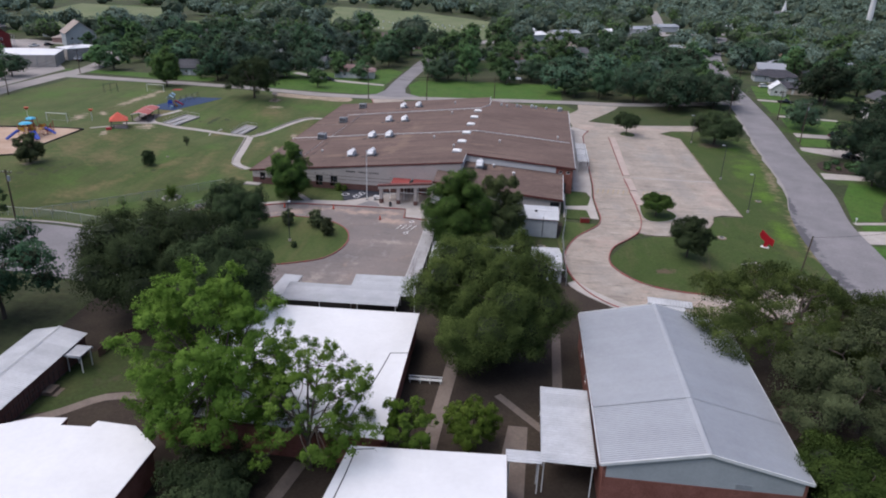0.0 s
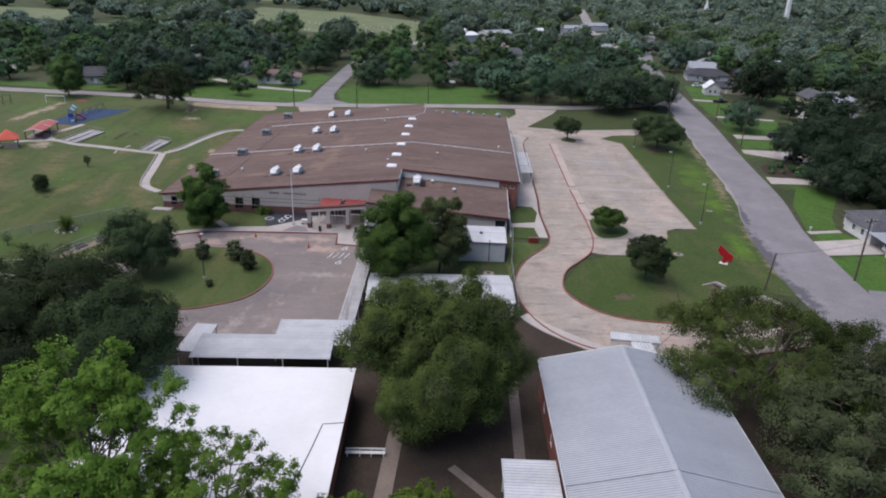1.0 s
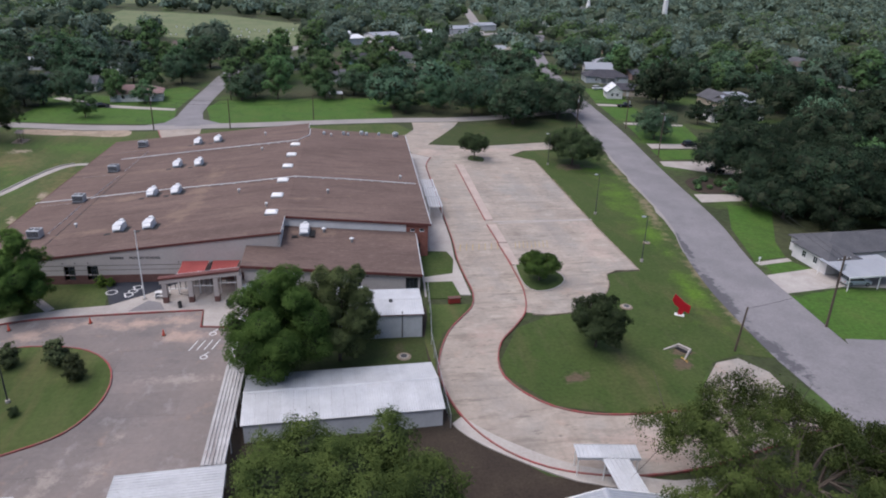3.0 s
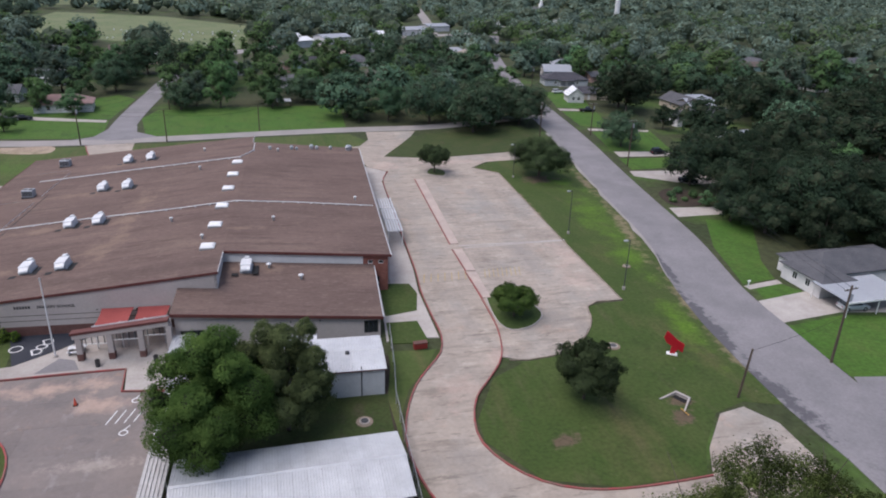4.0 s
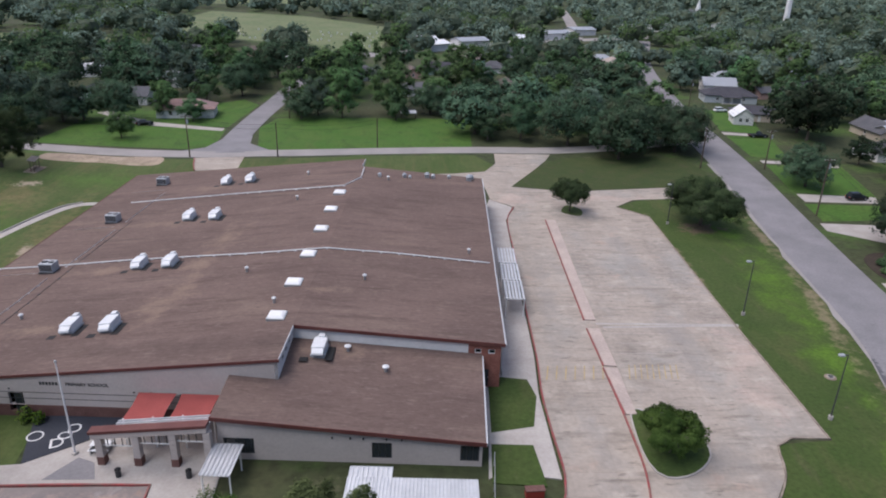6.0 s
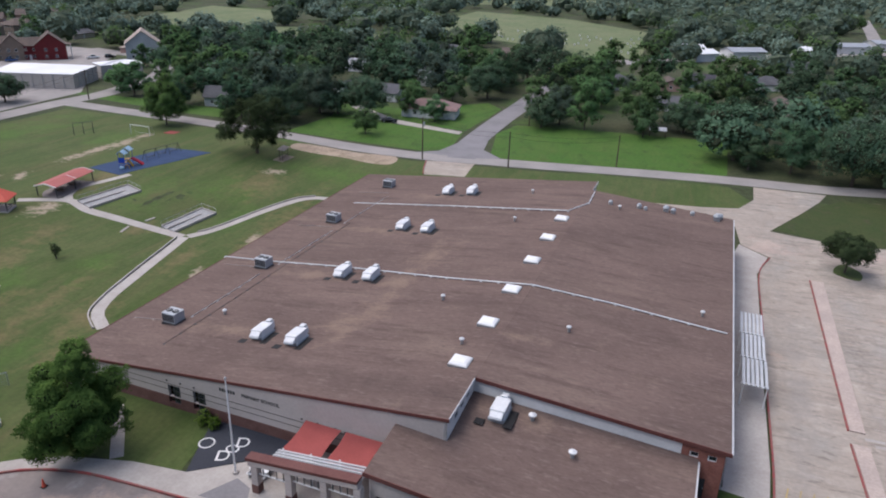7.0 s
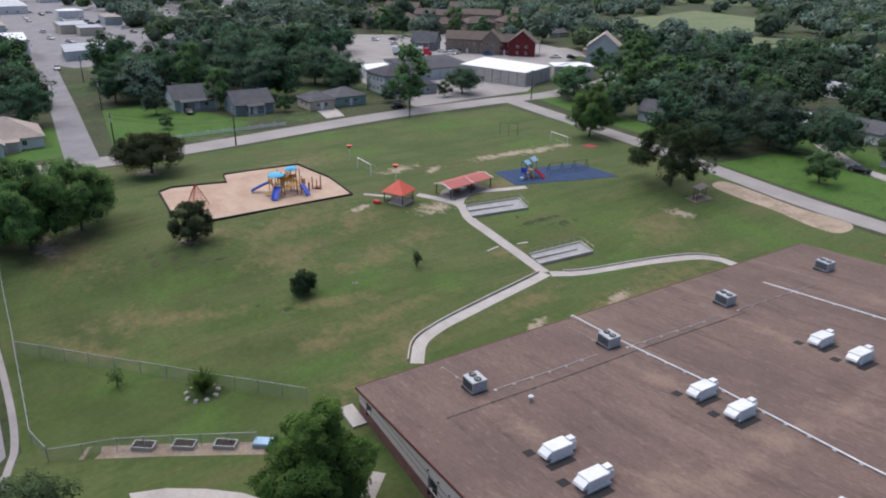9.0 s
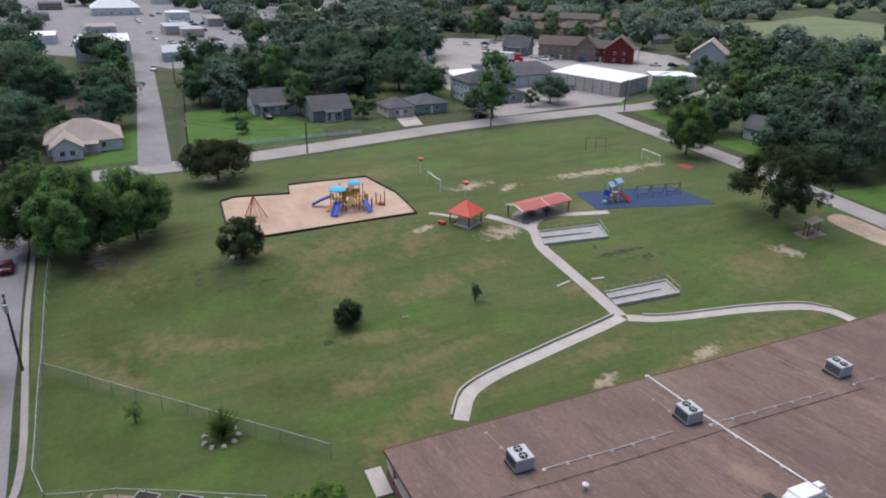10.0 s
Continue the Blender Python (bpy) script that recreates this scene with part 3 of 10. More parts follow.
def lie(x, y):
    x, y = np.asarray(x, float), np.asarray(y, float)
    num, den = np.full(x.shape, 0.5 / 150.0 ** 3), np.full(x.shape, 1 / 150.0 ** 3)
    for px, py, pz in LAND:
        w = 1 / ((x - px) ** 2 + (y - py) ** 2 + 49.0) ** 1.5
        num, den = num + w * pz, den + w
    return num / den


def gz(x, y):
    return float(lie(x, y))


def smooth_line(pts, step=1.5, closed=False):
    """A soft curve through the points."""
    p = [Vector(q) for q in pts]
    out, n = [], len(p)
    for i in range(n if closed else n - 1):
        a, b = p[i], p[(i + 1) % n]
        c = p[(i - 1) % n] if closed or i else a * 2 - b
        d = p[(i + 2) % n] if closed or i < n - 2 else b * 2 - a
        k = max(1, int((b - a).length / step))
        for j in range(k):
            t = j / k
            out.append(0.5 * ((2 * a) + (b - c) * t + (2 * c - 5 * a + 4 * b - d) * t * t + (3 * a - c - 3 * b + d) * t ** 3))
    if not closed:
        out.append(p[-1])
    return [(q.x, q.y) for q in out]


def inside(poly, xs, ys):
    res = np.zeros(xs.shape, bool)
    n = len(poly)
    for i in range(n):
        (x0, y0), (x1, y1) = poly[i], poly[(i + 1) % n]
        if y0 == y1:
            continue
        res ^= ((y0 > ys) != (y1 > ys)) & (xs < (x1 - x0) * (ys - y0) / (y1 - y0) + x0)
    return res


def drape(poly, lift, step=3.0, thick=0.25):
    """A sheet with a rim, laid over the land at a lift."""
    from mathutils.geometry import delaunay_2d_cdt
    edge = []
    for (x0, y0), (x1, y1) in zip(poly, poly[1:] + poly[:1]):
        k = max(1, int(math.hypot(x1 - x0, y1 - y0) / step))
        edge += [(x0 + (x1 - x0) * j / k, y0 + (y1 - y0) * j / k) for j in range(k)]
    xs, ys = [p[0] for p in poly], [p[1] for p in poly]
    gx, gy = np.meshgrid(np.arange(min(xs) + 0.37, max(xs), step), np.arange(min(ys) + 0.41, max(ys), step))
    gx, gy = gx.ravel(), gy.ravel()
    ok = inside(poly, gx, gy)
    ex, ey = np.array([p[0] for p in edge]), np.array([p[1] for p in edge])
    if ok.any():
        near = np.array([np.min((ex - a) ** 2 + (ey - b) ** 2) for a, b in zip(gx, gy)])
        ok &= near > (step * 0.35) ** 2
    pts = [Vector(p) for p in edge] + [Vector((a, b)) for a, b in zip(gx[ok], gy[ok])]
    v, _, f, *_ = delaunay_2d_cdt(pts, [], [list(range(len(edge)))], 1, 1e-4)
    z = lie([p.x for p in v], [p.y for p in v]) + lift
    me = Mesher()
    fs = []
    for t in f:
        a, b, c = (v[i] for i in t)
        fs.append(tuple(t) if (b - a).cross(c - a) > 0 else tuple(reversed(t)))
    me.add([(p.x, p.y, float(q)) for p, q in zip(v, z)], fs)
    n = len(edge)
    ez = lie(ex, ey) + lift
    ring = [(x, y, float(q)) for (x, y), q in zip(edge, ez)]
    me.loft([[(x, y, q - thick) for x, y, q in ring], ring], True, False)
    return me


def band(line, width, lo, hi, closed=False):
    """A bar swept along a line on the land: a kerb, a low edge."""
    p = [Vector(q) for q in line]
    n = len(p)
    rings = []
    for i, q in enumerate(p):
        a, b = (p[i - 1] if i or closed else q), (p[(i + 1) % n] if i < n - 1 or closed else q)
        d = (b - a).normalized()
        s = Vector((-d.y, d.x)) * width / 2
        z = gz(q.x, q.y)
        rings.append([(q.x - s.x, q.y - s.y, z + lo), (q.x + s.x, q.y + s.y, z + lo), (q.x + s.x * 0.9, q.y + s.y * 0.9, z + hi), (q.x - s.x * 0.9, q.y - s.y * 0.9, z + hi)])
    if closed:
        rings.append(rings[0])
    return Mesher().loft(rings, True, not closed)


def strip(line, width):
    """The outline of a strip along a line."""
    p = [Vector(q) for q in line]
    le, ri = [], []
    for i, q in enumerate(p):
        d = (p[min(i + 1, len(p) - 1)] - p[max(i - 1, 0)]).normalized()
        s = Vector((-d.y, d.x)) * width / 2
        le.append((q.x + s.x, q.y + s.y))
        ri.append((q.x - s.x, q.y - s.y))
    return ri + le[::-1]


def sheet(name, poly, lift, material, label, category="ground", step=3.0, thick=0.25, kind="structure"):
    return single(name, drape(poly, lift, step, thick), material, label, category, "", kind)


# ---- ground, roads and paving ----
def axis(lo, hi, step, far):
    a = list(np.arange(lo, hi + 0.1, step))
    s, x, y = step, a[0], a[-1]
    while x > -far or y < far:
        s *= 1.22
        x, y = x - s, y + s
        a = [x] + a + [y]
    return np.array(a)


xs, ys = axis(-176, 122, 2.0, 3800), axis(34, 300, 2.0, 3800)
GX, GY = np.meshgrid(xs, ys)
GZ = lie(GX, GY)
nx, ny = len(xs), len(ys)
gi = np.arange(nx * ny).reshape(ny, nx)
quads = np.stack([gi[:-1, :-1], gi[:-1, 1:], gi[1:, 1:], gi[1:, :-1]], -1).reshape(-1, 4)
gme = bpy.data.meshes.new("ground")
gme.from_pydata(np.stack([GX, GY, GZ], -1).reshape(-1, 3).tolist(), [], quads.tolist())
gme.polygons.foreach_set("use_smooth", [True] * len(gme.polygons))
single("ground", gme, SCRUB, "rough grassy ground with dry patches under the trees", "ground", "", "structure")

# the school's own grass
sheet("lawn_play_field", [(-155.1, 115.6), (-117, 117.1), (-97, 117.1), (-67.5, 117.1), (-60, 112), (-53.5, 125.9), (-46.8, 133.5), (-40.6, 137.6), (-31, 137), (-32.5, 146.6), (-53.9, 148.7), (-48.5, 227.5), (-23.1, 230.2), (-3.4, 226.6),
      (-3.5, 231.9), (25.1, 234.9), (28.2, 247.8), (24.2, 256.6), (-0.5, 254.2), (-31.5, 249.4), (-48.1, 247.2), (-81.6, 248.9), (-122.4, 256.4), (-163.6, 258.1), (-164, 222), (-160.6, 194.2), (-156.9, 170.5), (-155.5, 141.8)],
      0.02, GRASS, "mown playing field grass with dry tan patches", "grass")
sheet("lawn_east", [(32.6, 127.6), (38, 128.2), (42, 131), (45.2, 135.5), (46.7, 140.2), (52.9, 140.7), (53.7, 165.9), (55.8, 211.6), (50.8, 217.3), (56.5, 221.6), (65.6, 222.8), (72.6, 219.8),
      (78, 214.5), (73.8, 186.7), (69.8, 164), (64.1, 143.7), (62.2, 127.7), (60.6, 112.3), (54.9, 114.2), (50.3, 112.8), (45.6, 107.6), (43.2, 103.7), (33.6, 103.7), (26.4, 106.3), (22.4, 113), (22.6, 116.7), (26.9, 124.5)],
      0.022, LAWN, "green mown lawn between the drive and the street", "grass")
# courtyard floor: its tone carries the shade of the trees
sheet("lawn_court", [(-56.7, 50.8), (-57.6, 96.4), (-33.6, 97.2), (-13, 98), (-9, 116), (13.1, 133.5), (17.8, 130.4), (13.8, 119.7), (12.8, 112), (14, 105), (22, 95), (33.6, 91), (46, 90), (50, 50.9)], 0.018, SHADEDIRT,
      "bare courtyard soil and thin grass, tree shade in the colour", "soil")
sheet("lawn_sheds", [(-7, 115), (13, 113), (13.4, 122.6), (20.7, 129.4), (22.5, 132.4), (15.2, 133.3), (14.2, 123.6), (-6, 126)], 0.024, SHADEGRASS, "dark grass strip with brown patches between the two white sheds", "grass")
# the shade round the portable is painted into this grass
sheet("lawn_west_court", [(-56.7, 57.7), (-46.1, 62.3), (-42.6, 66.2), (-35.3, 68.2), (-35.3, 76.2), (-47.1, 77), (-58.9, 64.2)], 0.028, SHADEGRASS, "grass beside the ribbed portable roof, tree shade in its colour", "grass")
for q, nm in (([(17.1, 153.6), (21.8, 152.7), (22.4, 149.2), (21.2, 143.7), (16.4, 142.7)], "a"), ([(16.2, 140.8), (20.6, 140.6), (21, 134.4), (15.7, 135)], "b")):
    sheet("lawn_patch", q, 0.13, LAWN, "small green lawn patch beside the sidewalk", "grass")
sheet("lawn_drive_edge", [(15.6, 133.1), (21.6, 132.6), (19.1, 128.2), (16.2, 124.1), (14.4, 119.2), (13.6, 114.8), (13.4, 122.6)], 0.03, GRASS, "grass wedge with worn soil beside the drive", "grass")
# shade under the oaks is put into this lawn's colour
sheet("lawn_entrance_exit", [(30.2, 231.8), (41.4, 228.5), (66.7, 230.9), (74.8, 228.2), (80.2, 243.2), (78.4, 256.1), (46.7, 255.3), (39.5, 246.8)], 0.022, SHADEGRASS, "lawn by the exit drive, the shade of the oaks in its colour", "grass")
sheet("meadow_north", [(-31.7, 258.2), (-2.6, 261), (24.2, 263.8), (26, 302.1), (-6, 300.9), (-33.4, 297.5), (-36.4, 283.9)], 0.02, YARD, "open green lot beyond the back road", "grass")
for poly in ([(-90, 260.3), (-64.9, 258.8), (-48.4, 257.1), (-43.4, 261.6), (-45.4, 281.9), (-88.5, 283.7)], [(-88.6, 284.8), (-45.4, 283.6), (-43.4, 318.5), (-50.1, 327), (-71.2, 305.4), (-94, 302.9)],
             [(75.5, 137.1), (77.1, 141.8), (82.3, 143.2), (84.2, 139.5)], [(76.1, 143.8), (82.8, 144.6), (85.5, 151.7), (97, 170.3), (88.1, 172.9), (80.7, 159)],
             [(72.3, 116.5), (73.5, 129.7), (84.5, 131.2), (102, 126.4), (98.1, 112.6), (81, 111.6)], [(90.7, 209.5), (108.2, 210.9), (110.5, 219.3), (92.5, 220)], [(94.2, 228.4), (111.7, 224.6), (118.6, 250.4), (98.8, 250.9)],
             [(98.8, 259.2), (108.2, 256.3), (115.2, 282.5), (102.7, 284.4)], [(103.9, 291), (115.3, 286.9), (126.4, 319.5), (112.1, 325.5)], [(-196.3, 116.3), (-168.6, 124.4), (-169.1, 135.1), (-201.9, 138.3)],
             [(-171.1, 146.1), (-171.9, 172.9), (-181.2, 182.1), (-219.9, 171.3), (-218, 151.9)], [(-183.6, 280.8), (-170.5, 274.7), (-131.7, 267.8), (-111.2, 267.2), (-113.8, 276.5), (-152.4, 280.6)]):
    sheet("lawn_yard", poly, 0.021, YARD, "bright green lawn of a house beyond the street", "grass")
sheet("cemetery_grass", [(-172, 606.4), (-117.6, 536), (-61.5, 504.7), (-32.5, 464.2), (-10.3, 480), (-4.4, 626.9), (-80.5, 721.2), (-176.2, 764.6)], 0.05, MEADOW, "pale open cemetery meadow beyond the woods", "grass", 12.0)
sheet("far_field", [(-479.4, 750.4), (-388.8, 786.4), (-87.2, 923.6), (-55.3, 1087.9), (-370, 925), (-520, 790)], 0.05, MEADOW, "pale far field between tree belts", "grass", 20.0)
sheet("far_field", [(-341.4, 454.4), (-287.1, 446.2), (-267.9, 543.6), (-306.9, 647.7), (-402.6, 667.8), (-371.7, 547.2)], 0.05, MEADOW, "open pale meadow behind the shops", "grass", 12.0)
sheet("far_field", [(-251.1, 454.8), (-197.5, 460.9), (-161, 508.8), (-216.3, 539.5), (-278, 515.9)], 0.05, MEADOW, "pale clearing between far woods", "grass", 12.0)

sheet("dirt_strip", smooth_line([(-79.7, 244.8), (-80.5, 249.9), (-73.4, 250.3), (-62.9, 249.2), (-53, 248.9), (-51.7, 242.5), (-56.2, 241.7), (-65.1, 243.9), (-72.1, 243.8)], 1.2, True), 0.034, PALEDIRT,
      "dry pale dirt strip along the back road", "dirt", 1.5, 0.1)
W_KERB = [(29, 216.6), (26.6, 208.4), (25.6, 190.7), (24.5, 172), (23.8, 157.7), (23.1, 149.7), (23, 142.9), (23, 135.9), (21.9, 131.6), (20, 128.8), (17.2, 124.7), (15.1, 119.5),
          (14.1, 114.8), (14.2, 111), (14.9, 106.8), (16.8, 102), (19.9, 98), (24.2, 95.2), (30.6, 93.6), (38.5, 93.8), (46.4, 95.6), (55.2, 97.9)]
E_KERB = [(31.8, 152.7), (31.6, 143.5), (31.1, 135.6), (29.4, 129), (26.6, 124.7), (23.7, 120.9), (22.2, 116.7), (22, 112.8), (23.6, 109), (26.2, 106), (29.6, 104.2), (33.6, 103.4), (38.5, 103.2), (43.6, 103.3)]
wk, ek = smooth_line(W_KERB), smooth_line(E_KERB)
lot_edge = [(32.6, 127.6), (37.6, 128.3), (41.8, 131.1), (45.1, 135.5), (46.5, 139.9), (48.5, 141.1), (52.7, 140.9), (53.5, 165.4), (55.7, 211.3), (50.6, 217.3), (55.5, 221.9), (66.6, 223), (75.2, 221.4),
            (77.3, 229.2), (66.7, 230.4), (42.4, 227.4), (30.2, 230.2), (37.5, 243.6), (42.1, 252.7), (44.3, 258.6), (29.5, 258.7), (28.8, 248.9), (25.4, 241.6), (18, 239.2), (-1.4, 236.1), (-1.4, 233.5), (19, 235.5), (24.1, 230.6), (24.6, 221.1)]
ek_low = [p for p in ek if p[1] < 129.4]
DRIVE = wk + [(56.0, 98.2), (56.3, 109.6), (54.2, 113.2), (50.6, 112.5), (45.8, 107.3)] + ek_low[::-1] + lot_edge
drive = sheet("pavement_drive", DRIVE, 0.075, CONC, "stained pale concrete drive and car park", "pavement")
WEST = [(-57.5, 119.5), (-53.5, 124.4), (-51.5, 127.7), (-49.6, 130.1), (-46.9, 132.5), (-44.0, 134.0), (-39.5, 135.1), (-32.4, 135.3), (-17.1, 135.3), (-16.7, 130.3), (-11, 129.3), (-11.3, 118), (-12.6, 101), (-13, 96), (-31.6, 96.7), (-43.6, 98.3), (-56.1, 104.2), (-66, 106.4), (-68.7, 111)]
west = sheet("pavement_entrance", WEST, 0.07, CONC2, "grey concrete forecourt with a turning loop", "pavement")
sheet("pavement_plaza", [(-53.3, 124.6), (-51.3, 127.9), (-49.4, 130.3), (-46.7, 132.7), (-43.9, 134.2), (-39.5, 135.3), (-32.4, 135.6), (-16.9, 135.5), (-16.4, 130.6), (-10.5, 129.6), (-10.8, 138.2), (-12, 145), (-21.1, 145.9), (-25.9, 141.7), (-30.5, 138.5), (-36.4, 138), (-43, 136.4), (-46.7, 134.7), (-48.9, 133.2), (-51.3, 130.6), (-53.5, 127.6), (-54.8, 124.6)],
      0.16, WALK, "pale concrete walk before the school entrance", "pavement")
sheet("playcourt", [(-32.9, 146.2), (-31.9, 142.7), (-30.6, 138.5), (-25.9, 141.9), (-21.1, 145.7), (-25.2, 146.4)], 0.17, TAR, "black asphalt court before the front wall", "pavement")
sheet("plaza_stain", [(-27.5, 136.2), (-22.5, 136.2), (-23.5, 138.6), (-25.4, 139.4)], 0.175, ROADM, "grey asphalt patch in the entrance walk", "pavement", 2.0, 0.02)
sheet("sidewalk_east", [(16.8, 136.5), (22.6, 135.4), (22.7, 149.7), (23.5, 157.7), (24.2, 172), (25.3, 190.7), (26.3, 208.4), (28.6, 216.4), (24.3, 221.1), (22.8, 214.8), (21.6, 190.8), (20, 168), (18.9, 153.7), (16.6, 154.4), (15.9, 140.4), (15.4, 135.5)],
      0.12, WALK, "pale concrete sidewalk along the school wall", "pavement")
sheet("sidewalk_court", smooth_line([(15.1, 105.6), (18.3, 101.8), (23.7, 97.1), (28.3, 94.8), (34.6, 92.4), (40.5, 92.6), (40.5, 91), (33.6, 90.6), (26.7, 92.9), (22.8, 95), (16.5, 100.6), (13.9, 104.6)], 1.5, True),
      0.13, WALK, "pale concrete sidewalk round the drive's end", "pavement")
sheet("sidewalk_patio", [(4.3, 66.3), (6.5, 66.3), (5.6, 50.8), (2.1, 50.8)], 0.05, COURTWALK, "concrete walk in the courtyard", "pavement")
for ln2, w2 in (([(-4.7, 50.8), (-4.2, 62.3), (-2.4, 84)], 1.7), ([(3, 72), (8.8, 65.3)], 1.0), ([(-52.9, 56.3), (-46.1, 61.8), (-42.6, 65.2), (-37.2, 66.3)], 1.4), ([(-26.7, 41.1), (-24, 56.4)], 1.9), ([(-20.8, 41.1), (-17.2, 57.4)], 1.5), ([(9.7, 60.4), (11, 88)], 1.2)):
    sheet("sidewalk_path", strip(smooth_line(ln2), w2), 0.055, COURTWALK, "narrow worn concrete path in the courtyard", "path")

# kerbs
for ln2, nm in ((wk, "west"), (ek, "east")):
    single("kerb_" + nm, band(ln2, 0.2, -0.1, 0.24), REDKERB, "worn red-painted concrete kerb of the drive", "kerb", "", "structure")
single("kerb_entrance", band(smooth_line([(-55.2, 121.8), (-53.5, 124.4), (-51.5, 127.7), (-49.6, 130.1), (-46.9, 132.5), (-44.0, 134.0), (-39.5, 135.1), (-32.4, 135.4), (-25, 135.5), (-17, 135.3)]) + [(-16.7, 130.4), (-11.5, 129.5)], 0.2, -0.1, 0.27), REDKERB,
       "worn red-painted kerb before the entrance", "kerb", "", "structure")
single("kerb_lot", band([(30.2, 128.1)] + smooth_line(lot_edge[:7]) + [(53.5, 165.4), (55.7, 211.3), (50.6, 217.3)], 0.2, -0.1, 0.17), JOINTKERB, "weathered tan concrete kerb of the car park", "kerb", "", "structure")
ISLE_W = smooth_line([(-35.9, 104.3), (-31.3, 106), (-27.6, 108.5), (-25.6, 112.8), (-25.2, 117.5), (-26.5, 121.9), (-29.7, 125.4), (-34.3, 127.1), (-40.1, 127.2), (-44.7, 124.1), (-46.9, 117.1), (-45.4, 109.8), (-41.2, 105.5)], 1.2, True)
sheet("lawn_island_west", ISLE_W, 0.17, GRASS, "round grass island in the forecourt", "grass")
single("kerb_island_west", band(ISLE_W, 0.2, -0.1, 0.25, True), REDKERB, "red-painted kerb round the grass island", "kerb", "", "structure")
ISLE_E = smooth_line([(32.9, 146.6), (35.5, 145), (38.6, 141.8), (38.7, 138.5), (36.1, 135.9), (33.1, 135.4), (31.9, 137.6), (32, 142.6)], 1.0, True)
sheet("lawn_island_east", ISLE_E, 0.16, LAWN, "small grass island in the car park", "grass")
single("kerb_island_east", band(ISLE_E, 0.2, -0.1, 0.22, True), WALK, "pale kerb round the small island", "kerb", "", "structure")
ISLE_N = smooth_line([(38.4, 213.7), (41.7, 211.6), (42.7, 215.2), (40.3, 217.9)], 0.8, True)
sheet("lawn_island_north", ISLE_N, 0.16, GRASS, "small grass island with a round tree", "grass")
for q, nm in (([(34.3, 208.8), (36.1, 208.6), (33.8, 167.3), (32.3, 167.4)], "north"), ([(32.1, 164.9), (33.7, 164.7), (33.5, 155.3), (32, 155.5)], "south"), ([(31.85, 155.0), (33.45, 154.8), (33.1, 145.6), (31.9, 145.6)], "end")):
    sheet("median_" + nm, q, 0.24, MEDIAN, "raised concrete divider between drive and car park", "pavement", 3.0, 0.3)
    single("kerb_median_" + nm, band([(q[0][0] - 0.14, q[0][1]), (q[3][0] - 0.14, q[3][1])], 0.17, -0.1, 0.25), REDKERB, "red-painted edge of the concrete divider", "kerb", "", "structure")


def road(name, line, width, lift, material, label):
    return sheet(name, strip(smooth_line(line, 4.0), width), lift, material, label, "road", 3.5)


STREET = smooth_line([(48, 20), (60.5, 60.7), (65.3, 95.9), (65.5, 111.7), (67.1, 127.7), (69, 143.6), (74, 164), (77.7, 186.6), (82.8, 216.9), (87.3, 243.1), (94.7, 291.2), (103.3, 342.6), (126.4, 447.3), (165.6, 569.9)], 4.0)


def beside(line, off):
    """The line shifted sideways, to the right of its run, by off(y)."""
    out = []
    for k, (x, y) in enumerate(line):
        (x0, y0), (x1, y1) = line[max(k - 1, 0)], line[min(k + 1, len(line) - 1)]
        d = Vector((x1 - x0, y1 - y0)).normalized()
        out.append((x + d.y * off(y), y - d.x * off(y)))
    return out


sheet("road_east", beside(STREET, lambda y: 6.2)[::-1] + beside(STREET, lambda y: -6.2 + 1.9 * min(max((y - 132) / 26.0, 0.0), 1.0)), 0.062, ROADM, "worn grey asphalt street along the school", "road", 3.5)
UPPER = [p for p in STREET if 140 < p[1] < 250]
sheet("verge_east", beside(UPPER, lambda y: -4.25) + beside(UPPER, lambda y: -4.95 - 0.25 * math.sin(y * 0.31) - 0.2 * math.sin(y * 0.83))[::-1], 0.05, ROADP, "worn pale gravel verge beside the street", "dirt", 2.0, 0.1)
sheet("road_side", [(70.5, 96.9), (70.6, 111.7), (72.6, 116.2), (78.9, 115), (98, 110.6), (127.8, 103.7), (125.4, 91.9), (98.1, 96.8)], 0.057, ROADM, "asphalt side street joining the street", "road")
road("road_back", [(-172.1, 265.2), (-147.6, 262.4), (-122.5, 260.4), (-99.2, 257.3), (-78.3, 254.7), (-47.2, 252.1), (-31.6, 254.3), (-0.5, 259.2), (26.3, 262.4), (45.8, 263), (65.4, 267.3), (92.2, 277.9)], 6.4, 0.066, ROADP, "pale worn road behind the school")
road("road_north", [(-37.8, 254.1), (-39.8, 269.1), (-39.8, 295.4), (-38.7, 324.1), (-37.5, 356.4), (-33.6, 382), (-25.4, 429.5)], 7.0, 0.07, ROADM, "grey residential street leading north")
sheet("road_junction", [(-50.4, 255.1), (-45.2, 258.8), (-43.2, 269.1), (-36.2, 273.6), (-34.9, 264.4), (-28.6, 257.9), (-35.7, 255.3)], 0.074, ROADM, "flared mouth of the north street", "road", 2.0)
road("road_west", [(-155, 94.6), (-160.5, 128.8), (-160.7, 142.9), (-162.5, 167.2), (-167.2, 195.6), (-171.3, 224.5), (-171.9, 261.6), (-172.2, 287.2), (-185.2, 328.4), (-216.2, 359.6), (-265.2, 375.7)], 8.2, 0.06, ROADP, "pale street west of the play field")
road("road_town", [(-162.7, 138.3), (-194.7, 140.6), (-228.5, 143.1), (-267, 145.6), (-341.5, 150.3), (-428.5, 153.4), (-570.9, 151)], 6.9, 0.064, ROADM, "grey street leading into the town")
